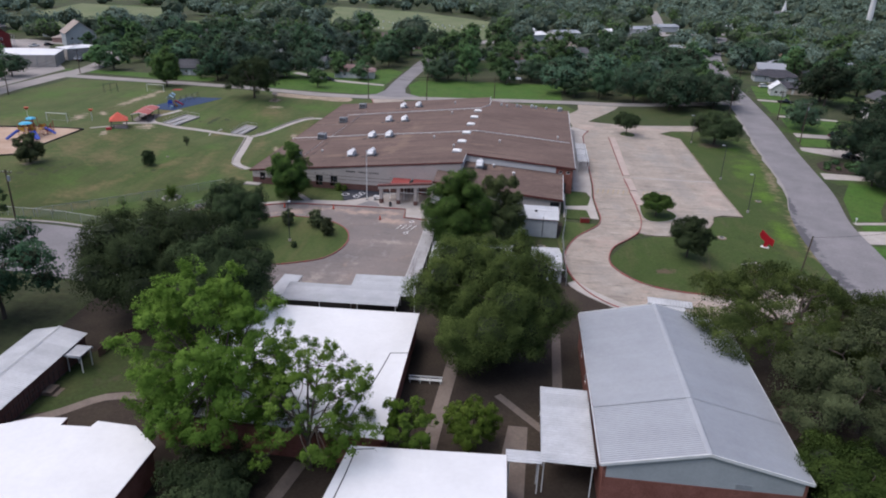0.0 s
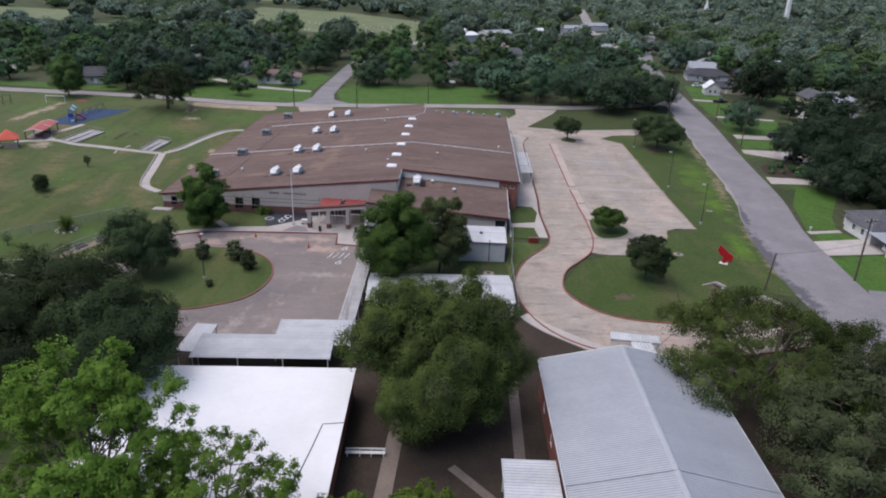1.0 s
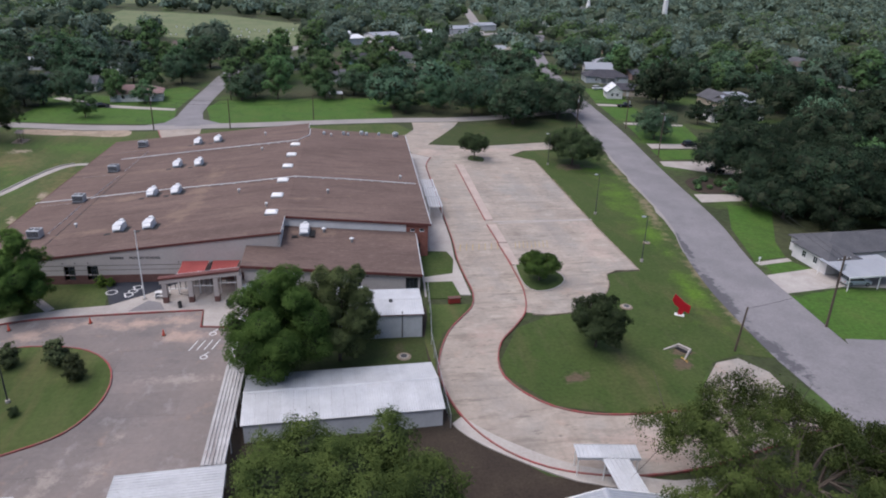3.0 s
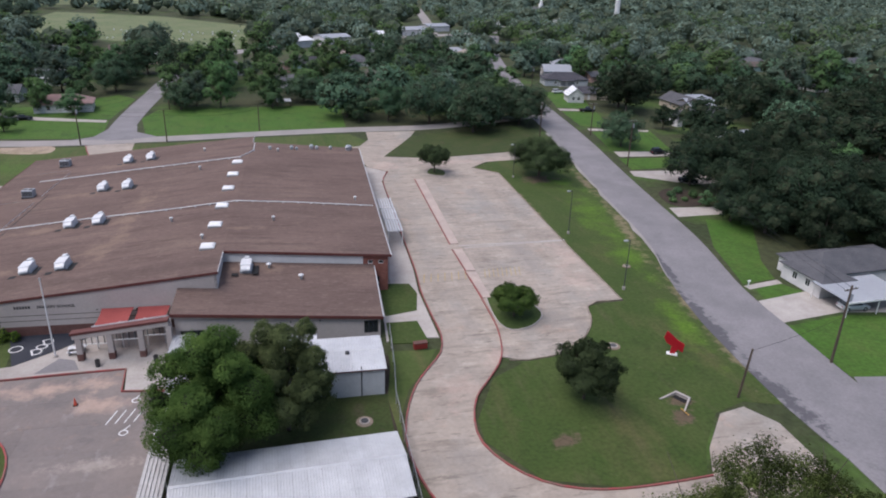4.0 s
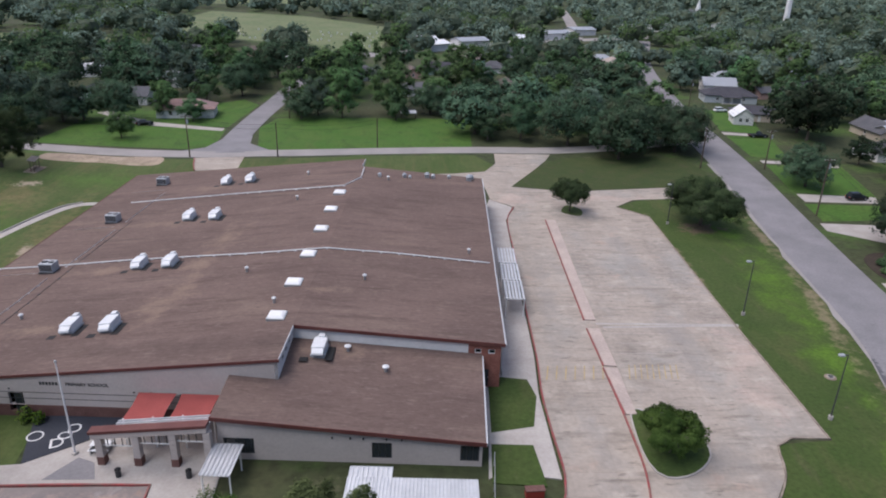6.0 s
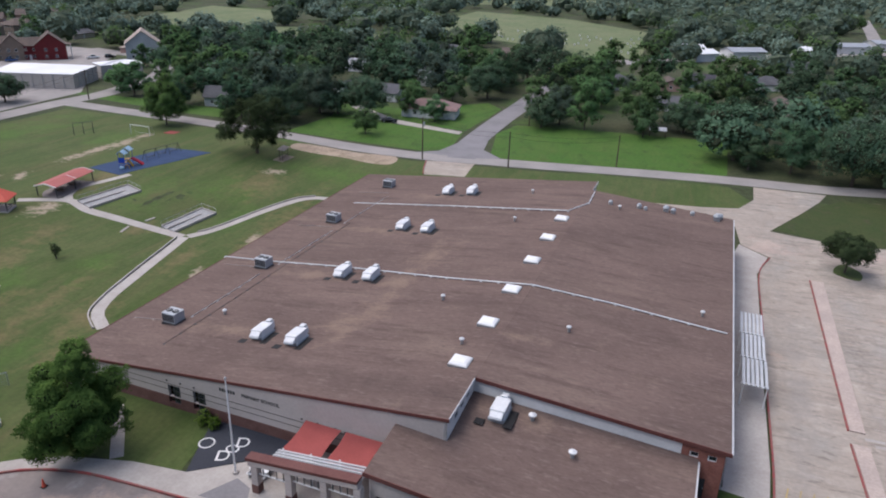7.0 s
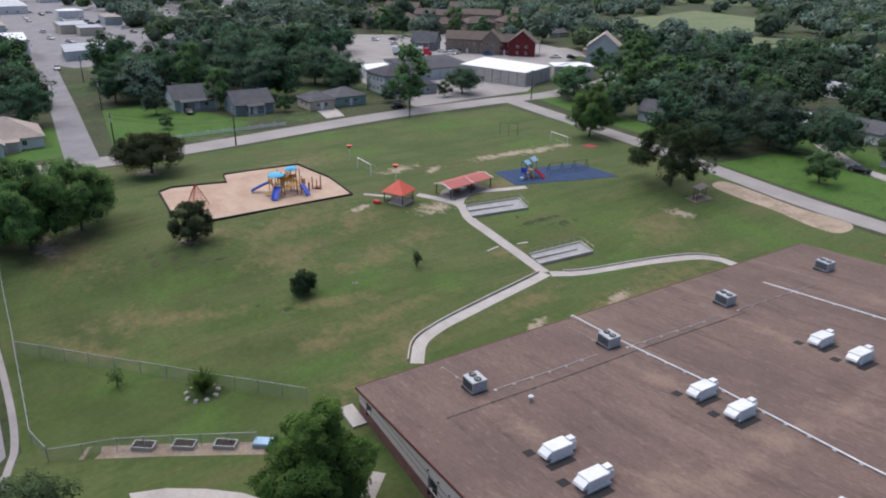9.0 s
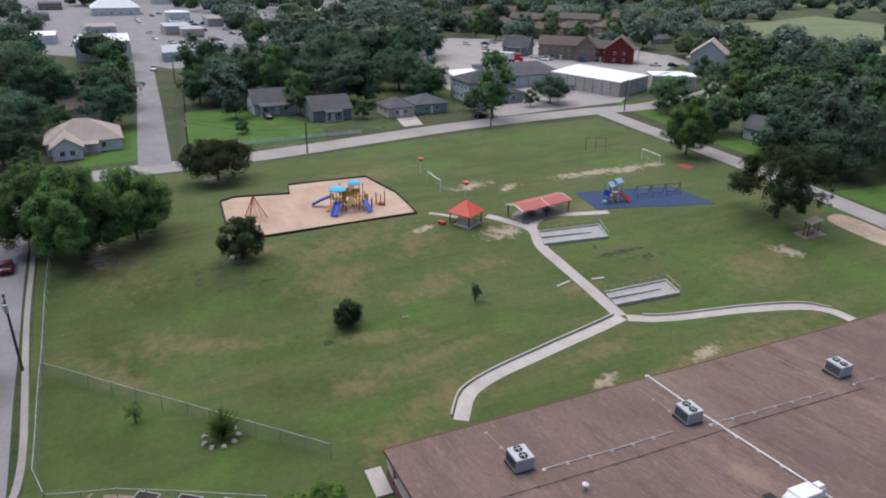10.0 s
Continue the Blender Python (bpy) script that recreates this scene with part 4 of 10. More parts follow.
sheet("road_south", [(-156.9, 113.8), (-125.3, 115.6), (-99.2, 115.6), (-67.5, 115.7), (-59, 108.5), (-57.4, 93.2), (-76.6, 96.2), (-99.1, 103.5), (-152.3, 102)], 0.058, ROADM, "grey asphalt street south of the play field", "road")
single("kerb_south", band(smooth_line([(-156.9, 114.5), (-125.3, 116.3), (-99.2, 116.3), (-67.5, 116.4), (-59.4, 109.6)], 2.0), 0.8, -0.1, 0.13), ROADP, "pale concrete gutter kerb of the street", "kerb", "", "structure")
sheet("apron_back", [(-45.2, 248.5), (-41.8, 237.8), (-32.7, 239.8), (-33.4, 250.5)], 0.05, CONC, "pale concrete apron behind the school", "pavement")
single("kerb_apron", band([(-44.8, 248.1), (-43.4, 242.3), (-42, 238)], 0.25, -0.1, 0.25), REDKERB, "red-painted kerb of the back apron", "kerb", "", "structure")
for poly in ([(74.5, 137.7), (73.3, 130.7), (84.7, 132), (96.9, 129.8), (97.1, 138.4), (85.1, 139.5)], [(75.7, 143), (75.9, 141.7), (82.9, 142.8), (82.9, 144.2)], [(83.1, 175), (84.3, 180.7), (97.3, 179.6), (98.2, 175.4)],
             [(88.6, 204.3), (89.5, 208.4), (105.1, 207.2), (108.8, 196.2), (99.7, 195.7)], [(93.5, 221.5), (94.3, 226.8), (111.7, 225.2), (109.5, 220.9)], [(-45.8, 278.5), (-45.9, 281.9), (-69.4, 288.8), (-87.1, 303.3), (-89.2, 300), (-71.5, 284.9)],
             [(98.9, 252.5), (99.4, 255.2), (108.1, 254.1), (118.6, 251.4), (117.5, 249.3)], [(102.7, 285.5), (103.4, 289.3), (116.3, 286.3), (115.2, 283)], [(-175.7, 202.7), (-176.2, 208.5), (-203.8, 215.3), (-204.6, 208.2)]):
    sheet("driveway", poly, 0.045, WALK, "pale concrete house driveway", "driveway")
sheet("yard_commercial", [(-176.6, 232.8), (-179.8, 280.5), (-220.7, 332), (-244.5, 373.5), (-329.6, 382.5), (-374.6, 278), (-275.4, 254.8), (-226.3, 240)], 0.04, ROADP, "pale gravel and concrete commercial yard", "pavement", 6.0)
sheet("yard_town", [(-304.3, 157.8), (-310.5, 206.3), (-430.6, 350.1), (-729.3, 414.2), (-767.3, 66.7), (-388.2, 90.6), (-339.6, 138.9)], 0.03, ROADM, "grey asphalt town yards and parking far off", "pavement", 10.0)
road("road_highway", [(-23.4, 453.8), (82.1, 548), (143.7, 580.4), (295.1, 671.2), (492.7, 808.3), (726.3, 925.9)], 14, 0.06, ROADP, "pale highway strip beyond the woods")
road("road_far", [(121.4, 571.4), (145.8, 703.3), (179.3, 904.5)], 9, 0.07, ROADP, "pale street running to the horizon")

# walks to the play field
for ln2, w2 in (([(-58.5, 158.2), (-60.3, 159.5), (-62.4, 161.4), (-64, 165.6), (-65.4, 173.9), (-68.5, 188.2)], 1.7), ([(-68.1, 188.7), (-66, 193.2), (-63.5, 204.4), (-60.4, 213.1), (-57.7, 216), (-54.6, 216.5)], 1.8),
                ([(-69, 188.2), (-72.2, 188.7), (-77.2, 189.2), (-84.9, 189.6), (-91.1, 190.2), (-97.4, 192.6), (-101.9, 190.8), (-105.6, 188.2)], 2.0), ([(-97.9, 192.6), (-100.7, 195.6), (-101.8, 199.6), (-99.8, 205), (-98.2, 209.6)], 1.6),
                ([(-44.5, 145.0), (-41.4, 141.6), (-38.4, 138)], 1.3), ([(-109.8, 178.8), (-106.3, 182.7)], 1.0)):
    sheet("footpath", strip(smooth_line(ln2, 1.0), w2), 0.06, WALK, "pale concrete footpath across the grass", "path", 1.0, 0.2)
single("path_edge", band(smooth_line([(-59.6, 157.6), (-61.3, 158.8), (-63.5, 161), (-65, 165.6), (-66.5, 173.8), (-69.6, 187.6)], 1.0), 0.22, -0.1, 0.3), WALK, "low concrete edge of the footpath", "kerb", "", "structure")
single("path_edge_north", band(smooth_line([(-67.9, 191.2), (-66.7, 193.7), (-64.4, 204.4), (-61.3, 213.7), (-58.1, 216.9)], 1.0), 0.22, -0.1, 0.3), WALK, "low concrete edge of the footpath", "kerb", "", "structure")


# ---- the school building; a along its front, b towards its back ----
SCH = pose(-6.2, 144.8, 0, 0, 0, -3.6)


def roof_z(a):
    return 7.7 + (0.1087 * a if a < 0 else -0.074 * a)


def low_z(a, b):
    return 6.0 - 0.074 * a - 0.1 * (8 - b)


school = thing("school_building", SCH, "low tan school with a wide brown felt roof and maroon fascia", "school")
T_ = 0.35


def window(parent, p0, p1, hole, inset=0.12, bars=1, name="window", rim=WHITE):
    """A framed pane in a hole of the wall from p0 to p1."""
    p0, p1 = Vector(p0), Vector(p1)
    d = (p1 - p0).normalized()
    ang = math.atan2(d.y, d.x)
    s0, s1, z0, z1 = hole
    at = Matrix.Translation((p0.x + d.x * s0, p0.y + d.y * s0, z0)) @ Matrix.Rotation(ang, 4, "Z")
    w, hh, t = s1 - s0, z1 - z0, min(0.09, (s1 - s0) * 0.1)
    fr = Mesher().box(0, inset - 0.05, 0, w, inset + 0.05, t).box(0, inset - 0.05, hh - t, w, inset + 0.05, hh)
    fr.box(0, inset - 0.05, t, t, inset + 0.05, hh - t).box(w - t, inset - 0.05, t, w, inset + 0.05, hh - t)
    for i in range(bars):
        x = w * (i + 1) / (bars + 1)
        fr.box(x - t / 3, inset - 0.04, t, x + t / 3, inset + 0.04, hh - t)
    ob = part(name, fr, rim, parent, "", at=at)
    part("pane", Mesher().box(t, inset - 0.012, t, w - t, inset + 0.012, hh - t), GLASS, ob, "dark reflecting glass")
    return ob


def entry(parent, p0, p1, hole, material, inset=0.1, label=""):
    """A door leaf with a handle in a hole of the wall."""
    p0, p1 = Vector(p0), Vector(p1)
    d = (p1 - p0).normalized()
    s0, s1, z0, z1 = hole
    at = Matrix.Translation((p0.x + d.x * s0, p0.y + d.y * s0, z0)) @ Matrix.Rotation(math.atan2(d.y, d.x), 4, "Z")
    w, hh = s1 - s0, z1 - z0
    ob = part("door", Mesher().box(0, inset, 0, w, inset + 0.06, hh).box(w * 0.15, inset - 0.015, hh * 0.5, w * 0.85, inset, hh * 0.9), material, parent, label, at=at)
    part("handle", Mesher().box(w * 0.88, inset - 0.06, hh * 0.47, w * 0.93, inset, hh * 0.55), STEEL, ob)
    return ob


# front wall of the long gable: maroon base, tan panels with two grooves
front = ((-46.6, 0.0), (0.0, 0.0))
holes = [(1.7, 2.9, 0.35, 2.1), (14.5, 16.1, 0.12, 2.4), (17.8, 19.4, 0.12, 2.45), (36.0, 37.6, 0.1, 2.9)]
part("wall_front", Mesher().wall(*front, T_, 0.95, [(0, 2.5), (46.6, 7.45)], [(a, b, max(c, 0.951), d) for a, b, c, d in holes]), TAN, school, "tan wall panels of the front gable")
part("wall_base", Mesher().wall((-46.64, -0.04), (0, -0.04), T_ + 0.06, -1.2, [(0, 0.95), (46.6, 0.95)], [(a, b, c, 0.94) for a, b, c, d in holes if c < 0.9]), WAINSCOT, school, "maroon brick base course")
for i, (zz, s_0) in enumerate(((1.75, 0.5), (2.5, 2.0))):
    part("groove", Mesher().box(-46.6 + s_0, -0.012, zz, -10, -0.002, zz + 0.07), DARKGREY, school, "dark horizontal groove in the wall")
for h4 in holes[:3]:
    window(school, *front, h4, rim=DARKGREY)
for h4 in holes[3:]:
    entry(school, *front, h4, DARKGREY)
part("wall_left", Mesher().wall((-46.6, 76.4), (-46.6, 0.36), T_, -1.2, [(0, 2.5), (76.04, 2.5)], [(s, s + 1.6, 0.9, 2.1) for s in (6, 14, 22, 30, 38, 46, 54, 62, 70)]), TAN, school)
for s in (6, 14, 22, 30, 38, 46, 54, 62, 70):
    window(school, (-46.6, 76.4), (-46.6, 0.36), (s, s + 1.6, 0.9, 2.1), rim=DARKGREY)
part("wall_step", Mesher().wall((0, 0), (0, 7.65), T_, -1.0, [(0, 7.4), (7.65, 7.4)], [(2.0, 2.9, 6.15, 6.75), (3.6, 4.5, 6.3, 6.9), (5.2, 6.1, 6.4, 7.0)]), WHITEWALL, school, "white side wall with small vents")
for s, z in ((2.0, 6.15), (3.6, 6.3), (5.2, 6.4)):
    window(school, (0, 0), (0, 7.65), (s, s + 0.9, z, z + 0.6), name="vent", rim=STEEL)
part("wall_court", Mesher().wall((0, 7.6), (20.2, 7.88), T_, -1.0, [(0, 7.45), (20.2, 5.95)]), WHITEWALL, school, "stained white wall above the lower roof")
b_holes = [(0.7, 1.5, 4.45, 5.05), (2.3, 3.1, 4.4, 5.0), (1.2, 2.5, 0.0, 2.3)]
part("wall_brick", Mesher().wall((20.2, 7.9), (24.0, 7.96), T_, -1.0, [(0, 5.95), (3.8, 5.62)], b_holes), BRICK, school, "red brick corner with two small windows")
for h4 in b_holes[:2]:
    window(school, (20.2, 7.9), (24.0, 7.96), h4, bars=0)
entry(school, (20.2, 7.9), (24.0, 7.96), b_holes[2], DARKGREY)
e_holes = [(s, s + 1.8, 0.9, 2.4) for s in (6, 12, 44, 50, 56)] + [(20, 22, -0.1, 2.3), (34, 36, -0.1, 2.3)]
part("wall_right", Mesher().wall((24.0, 8.35), (24.0, 71), T_, -1.0, [(0, 5.62), (62.65, 5.62)], e_holes), BRICK, school, "red brick side wall with windows and doors")
for h4 in e_holes[:5]:
    window(school, (24.0, 8.35), (24.0, 71), h4)
for h4 in e_holes[5:]:
    entry(school, (24.0, 8.35), (24.0, 71), h4, DARKGREY)
part("wall_back", Mesher().wall((24.0, 71), (0, 71), T_, -1.0, [(0, 5.62), (24.2, 7.4)]), WHITEWALL, school)
part("wall_back", Mesher().wall((0, 71.3), (0, 76.4), T_, -1.0, [(0, 7.4), (5.1, 7.4)]), WHITEWALL, school)
part("wall_back", Mesher().wall((0, 76.4), (-46.6, 76.4), T_, -1.0, [(0, 7.4), (46.6, 2.5)]), TAN, school)
part("apron", Mesher().box(-48.3, -1.7, -1.2, -44.6, -0.1, -0.32), WALK, school, "pale concrete step at the corner")
# roof planes
RT = 0.3
part("roof", Mesher().slab([(-47.1, -0.1, roof_z(-47.1)), (0.15, -0.1, 7.7), (0.15, 76.9, 7.7), (-47.1, 76.9, roof_z(-47.1))], RT), BROWNROOF, school, "long brown felt roof slope with streaks")
part("roof", Mesher().slab([(0.16, 7.35, 7.69), (24.4, 7.7, roof_z(24.4)), (24.2, 71.3, roof_z(24.2)), (0.16, 71.5, 7.69)], RT), BROWNROOF, school, "brown felt roof slope over the east side")
f = Mesher()
f.hexa([(-47.18, -0.18, roof_z(-47.1) - 0.3), (0.22, -0.18, 7.4), (0.22, -0.1, 7.4), (-47.18, -0.1, roof_z(-47.1) - 0.3)],
       [(-47.18, -0.18, roof_z(-47.1) + 0.05), (0.22, -0.18, 7.75), (0.22, -0.1, 7.75), (-47.18, -0.1, roof_z(-47.1) + 0.05)])
part("fascia", f, FASCIA, school, "maroon metal roof edge")
part("fascia", Mesher().box(-47.18, -0.1, 2.16, -47.1, 76.9, 2.63), FASCIA, school)
part("fascia", Mesher().box(0.15, -0.1, 7.3, 0.23, 7.1, 7.76), WHITEMETAL, school, "white metal roof edge")
part("fascia", Mesher().box(0.15, 71.6, 7.3, 0.23, 76.9, 7.76), WHITEMETAL, school)
f = Mesher()
f.hexa([(0.23, 7.27, 7.32), (24.48, 7.62, roof_z(24.4) - 0.36), (24.48, 7.7, roof_z(24.4) - 0.36), (0.23, 7.35, 7.32)],
       [(0.23, 7.27, 7.74), (24.48, 7.62, roof_z(24.4) + 0.05), (24.48, 7.7, roof_z(24.4) + 0.05), (0.23, 7.35, 7.74)])
part("fascia", f, FASCIA, school)
part("gutter", Mesher().hexa([(24.4, 7.7, 5.62), (24.56, 7.7, 5.62), (24.36, 71.3, 5.62), (24.2, 71.3, 5.62)], [(24.4, 7.7, 5.86), (24.56, 7.7, 5.86), (24.36, 71.3, 5.86), (24.2, 71.3, 5.86)]), WHITEMETAL, school, "white gutter along the east eave")
for b in (10, 26, 42, 58, 70):
    part("downpipe", Mesher().box(24.24, b, -0.5, 24.36, b + 0.12, 5.62), WHITEMETAL, school)
# the lower front wing
A0, A1, B0 = -5.1, 21.8, -6.5
part("wing_roof", Mesher().slab([(A0, B0, low_z(A0, B0)), (A1, B0, low_z(A1, B0)), (A1, 7.9, low_z(A1, 7.9)), (0.02, 7.55, low_z(0.02, 7.55))], 0.28), BROWNROOF, school, "lower brown felt roof of the front wing")
part("wing_roof", Mesher().add([(A0, B0, low_z(A0, B0) - 0.002), (0.02, 7.5, low_z(0.02, 7.5) - 0.002), (0.02, -0.06, low_z(0, 0) - 0.002), (A0, -0.06, low_z(A0, 0) - 0.002)], [(0, 1, 2, 3)]), BROWNROOF, school)
# first hole is the entry bay and last a door; both get window panes
w_holes = [(s, s + w, 0.3, 2.2) for s, w in ((0.5, 3.0), (15.2, 2.0), (24.0, 1.9))]
part("wing_wall", Mesher().wall((A0 + 0.4, B0 + 0.5), (A1 - 0.3, B0 + 0.5), T_, -1.4, [(0, low_z(A0 + 0.4, B0 + 0.5) - 0.3), (A1 - A0 - 0.7, low_z(A1 - 0.3, B0 + 0.5) - 0.3)], w_holes), TAN, school, "tan front wall of the low wing")
for h4 in w_holes:
    window(school, (A0 + 0.4, B0 + 0.5), (A1 - 0.3, B0 + 0.5), h4, bars=2, rim=DARKGREY)
part("wing_wall", Mesher().wall((A1 - 0.3, B0 + 0.86), (A1 - 0.3, 7.65), T_, -1.4, [(0, low_z(A1, B0 + 0.9) - 0.3), (13.2, low_z(A1, 7.6) - 0.3)], [(4, 6, 0.2, 1.9)]), TAN, school)
window(school, (A1 - 0.3, B0 + 0.86), (A1 - 0.3, 7.65), (4, 6, 0.2, 1.9), rim=DARKGREY)
part("wing_wall", Mesher().wall((A0 + 0.4, -0.05), (A0 + 0.4, B0 + 0.86), T_, -1.4, [(0, low_z(A0, 0) - 0.3), (5.49, low_z(A0, B0 + 0.9) - 0.3)]), TAN, school)
f = Mesher()
za, zb = low_z(A0, B0), low_z(A1, B0)
f.hexa([(A0 - 0.06, B0 - 0.08, za - 0.4), (A1 + 0.06, B0 - 0.08, zb - 0.4), (A1 + 0.06, B0, zb - 0.4), (A0 - 0.06, B0, za - 0.4)],
       [(A0 - 0.06, B0 - 0.08, za + 0.05), (A1 + 0.06, B0 - 0.08, zb + 0.05), (A1 + 0.06, B0, zb + 0.05), (A0 - 0.06, B0, za + 0.05)])
part("fascia", f, FASCIA, school)
f = Mesher()
f.hexa([(A1, B0, zb - 0.35), (A1 + 0.16, B0, zb - 0.35), (A1 + 0.16, 7.6, low_z(A1, 7.6) - 0.35), (A1, 7.6, low_z(A1, 7.6) - 0.35)],
       [(A1, B0, zb - 0.05), (A1 + 0.16, B0, zb - 0.05), (A1 + 0.16, 7.6, low_z(A1, 7.6) - 0.05), (A1, 7.6, low_z(A1, 7.6) - 0.05)])
part("gutter", f, WHITEMETAL, school)
for a in (6.5, 8.3, 9.6, 11.9, 13.4, 16.5, 18.2):
    part("wall_light", Mesher().box(a, B0 + 0.38, 2.55, a + 0.16, B0 + 0.5, 2.75), DARKGREY, school)
# entrance portico: banded piers, beam and slatted bays
pz = low_z(A0, B0) - 0.42


def port_z(a):
    """The portico's beam falls towards its free end."""
    return pz - 1.25 * (A0 - a) / 11.2


for a in (-15.7, -12.1, -8.5, -5.2):
    part("pier_base", Mesher().box(a - 0.36, B0 - 1.1, -1.0, a + 0.36, B0 - 0.3, 0.55), WAINSCOT, school, "maroon brick foot of a pier")
    top = port_z(a - 0.4) - 0.6
    step = (top - 0.55) / 5
    for k in range(5):
        h0 = 0.55 + step * k
        part("pier_block", Mesher().box(a - 0.33, B0 - 1.07, h0, a + 0.33, B0 - 0.33, h0 + step - 0.05), TAN, school, "tan block of a banded portico pier")
        part("pier_joint", Mesher().box(a - 0.29, B0 - 1.03, h0 + step - 0.05, a + 0.29, B0 - 0.37, h0 + step), TAN, school)
zl = port_z(-16.3)
part("portico_beam", Mesher().hexa([(-16.3, B0 - 1.12, zl - 0.6), (A0, B0 - 1.12, pz - 0.6), (A0, B0 - 0.3, pz - 0.6), (-16.3, B0 - 0.3, zl - 0.6)],
                                   [(-16.3, B0 - 1.12, zl), (A0, B0 - 1.12, pz), (A0, B0 - 0.3, pz), (-16.3, B0 - 0.3, zl)]), TAN, school, "tan portico beam")
part("portico_cap", Mesher().hexa([(-16.45, B0 - 1.22, zl), (A0 + 0.02, B0 - 1.22, pz), (A0 + 0.02, B0 - 0.2, pz), (-16.45, B0 - 0.2, zl)],
                                  [(-16.45, B0 - 1.22, zl + 0.3), (A0 + 0.02, B0 - 1.22, pz + 0.3), (A0 + 0.02, B0 - 0.2, pz + 0.3), (-16.45, B0 - 0.2, zl + 0.3)]), FASCIA, school, "maroon cap of the portico beam")
for a in (-15.7, -12.1, -8.5):
    for k in range(4):
        q = a + 0.75 + k * 0.72
        part("grille_bar", Mesher().box(q, B0 - 0.78, port_z(a) - 1.5, q + 0.08, B0 - 0.7, port_z(q) - 0.6), DARKGREY, school)
    part("grille_rail", Mesher().box(a + 0.34, B0 - 0.8, port_z(a) - 1.58, a + 3.2, B0 - 0.68, port_z(a) - 1.5), WHITE, school)
for k in range(5):
    b = B0 - 0.18 + k * 0.38
    z0, z1 = port_z(-14.7) - 0.35, pz - 0.35
    part("roof_panel", Mesher().hexa([(-14.7, b, z0 - 0.08), (A0 - 0.05, b, z1 - 0.08), (A0 - 0.05, b + 0.33, z1 - 0.08), (-14.7, b + 0.33, z0 - 0.08)], [(-14.7, b, z0 + 0.07), (A0 - 0.05, b, z1 + 0.07), (A0 - 0.05, b + 0.2, z1), (-14.7, b + 0.2, z0)]), WHITEMETAL, school, "white ribbed roof panel of the walk")
for k in range(4):
    part("post", Mesher().box(-14.5 + k * 3.0, -4.72, -0.6, -14.38 + k * 3.0, -4.6, port_z(-14.5 + k * 3.0) - 0.43), WHITE, school)
wc = thing("walk_canopy", SCH, "small white ribbed canopy before the entrance doors", "canopy")
for k in range(7):
    a = -4.9 + k * 0.42
    part("panel", Mesher().box(a, B0 - 4.8, 1.9, a + 0.34, B0 - 0.15, 1.98).box(a, B0 - 4.8, 1.98, a + 0.08, B0 - 0.15, 2.08), WHITEMETAL, wc)
for a in (-4.8, -2.2):
    for b in (-4.6, -1.2):
        part("post", Mesher().box(a, B0 + b, -0.8, a + 0.12, B0 + b + 0.12, 1.9), WHITE, wc)
# red shade cloths over the entrance court
for a0, a1 in ((-15.0, -10.9), (-10.4, -6.3)):
    m = Mesher()
    n = 6
    pts = []
    for j in range(n + 1):
        for i in range(n + 1):
            u, w = i / n, j / n
            pts.append((a0 + (a1 - a0) * u + 0.3 * math.sin(3.1 * w) * (0.5 - u), -4.5 + 4.2 * w, 2.75 + 0.45 * w - 0.35 * math.sin(math.pi * u) * math.sin(math.pi * w)))
    m.add(pts, [(j * (n + 1) + i, j * (n + 1) + i + 1, (j + 1) * (n + 1) + i + 1, (j + 1) * (n + 1) + i) for j in range(n) for i in range(n)])
    m.add([(x, y, z - 0.02) for x, y, z in pts], [(j * (n + 1) + i, (j + 1) * (n + 1) + i, (j + 1) * (n + 1) + i + 1, j * (n + 1) + i + 1) for j in range(n) for i in range(n)])
    cloth = thing("shade_cloth", SCH, "faded red shade cloth stretched before the front wall", "shade sail", "shade cloths")
    part("cloth", m, REDFAB, cloth, "", True)
    for x, y in ((a0 + 0.2, -4.5), (a1 - 0.2, -4.5)):
        part("post", Mesher().rod((x, y, -0.6), (x, y, 2.8), 0.06), STEEL, cloth)
# lettering on the front wall
for txt, a, size in (("PRIMARY SCHOOL", -22.9, 0.56),):
    cu = bpy.data.curves.new("wall_letters", "FONT")
    cu.body, cu.size, cu.extrude = txt, size, 0.02
    lo = new("wall_letters", cu)
    cu.materials.append(DARKGREY)
    lo.parent = school
    lo.matrix_basis = pose(a, -0.03, 3.55, 90, 0, 0)
    tagged(lo, "dark raised letters on the tan wall")
for k in range(6):
    part("letter_bar", Mesher().box(-25.2 + k * 0.34, -0.04, 3.56, -24.98 + k * 0.34, -0.005, 3.94), DARKGREY, school)
for s in (6.0, 14.4, 16.2, 18.0, 31.2, 33.0, 35.0):
    part("wall_light", Mesher().box(-46.6 + s, -0.1, 2.9, -46.45 + s, -0.004, 3.05), DARKGREY, school)

# pick-up canopy along the east side
can = thing("ribbed_canopy", SCH, "white ribbed metal pick-up canopy with steel posts", "canopy")
for k in range(3):
    b0 = 25.2 + k * 6.3
    for j in range(6):
        a = 25.7 + j * 0.48 - k * 0.12
        part("panel", Mesher().box(a, b0, 2.95, a + 0.33, b0 + 6.2, 3.03).box(a, b0, 3.03, a + 0.08, b0 + 6.2, 3.14), WHITEMETAL, can)
    part("crossbeam", Mesher().box(25.6 - k * 0.12, b0 + 0.4, 2.8, 28.5 - k * 0.12, b0 + 0.55, 2.95), WHITE, can)
    for a in (25.8, 28.3):
        part("post", Mesher().box(a - k * 0.12, b0 + 0.4, -0.5, a + 0.13 - k * 0.12, b0 + 0.53, 2.8), WHITE, can)


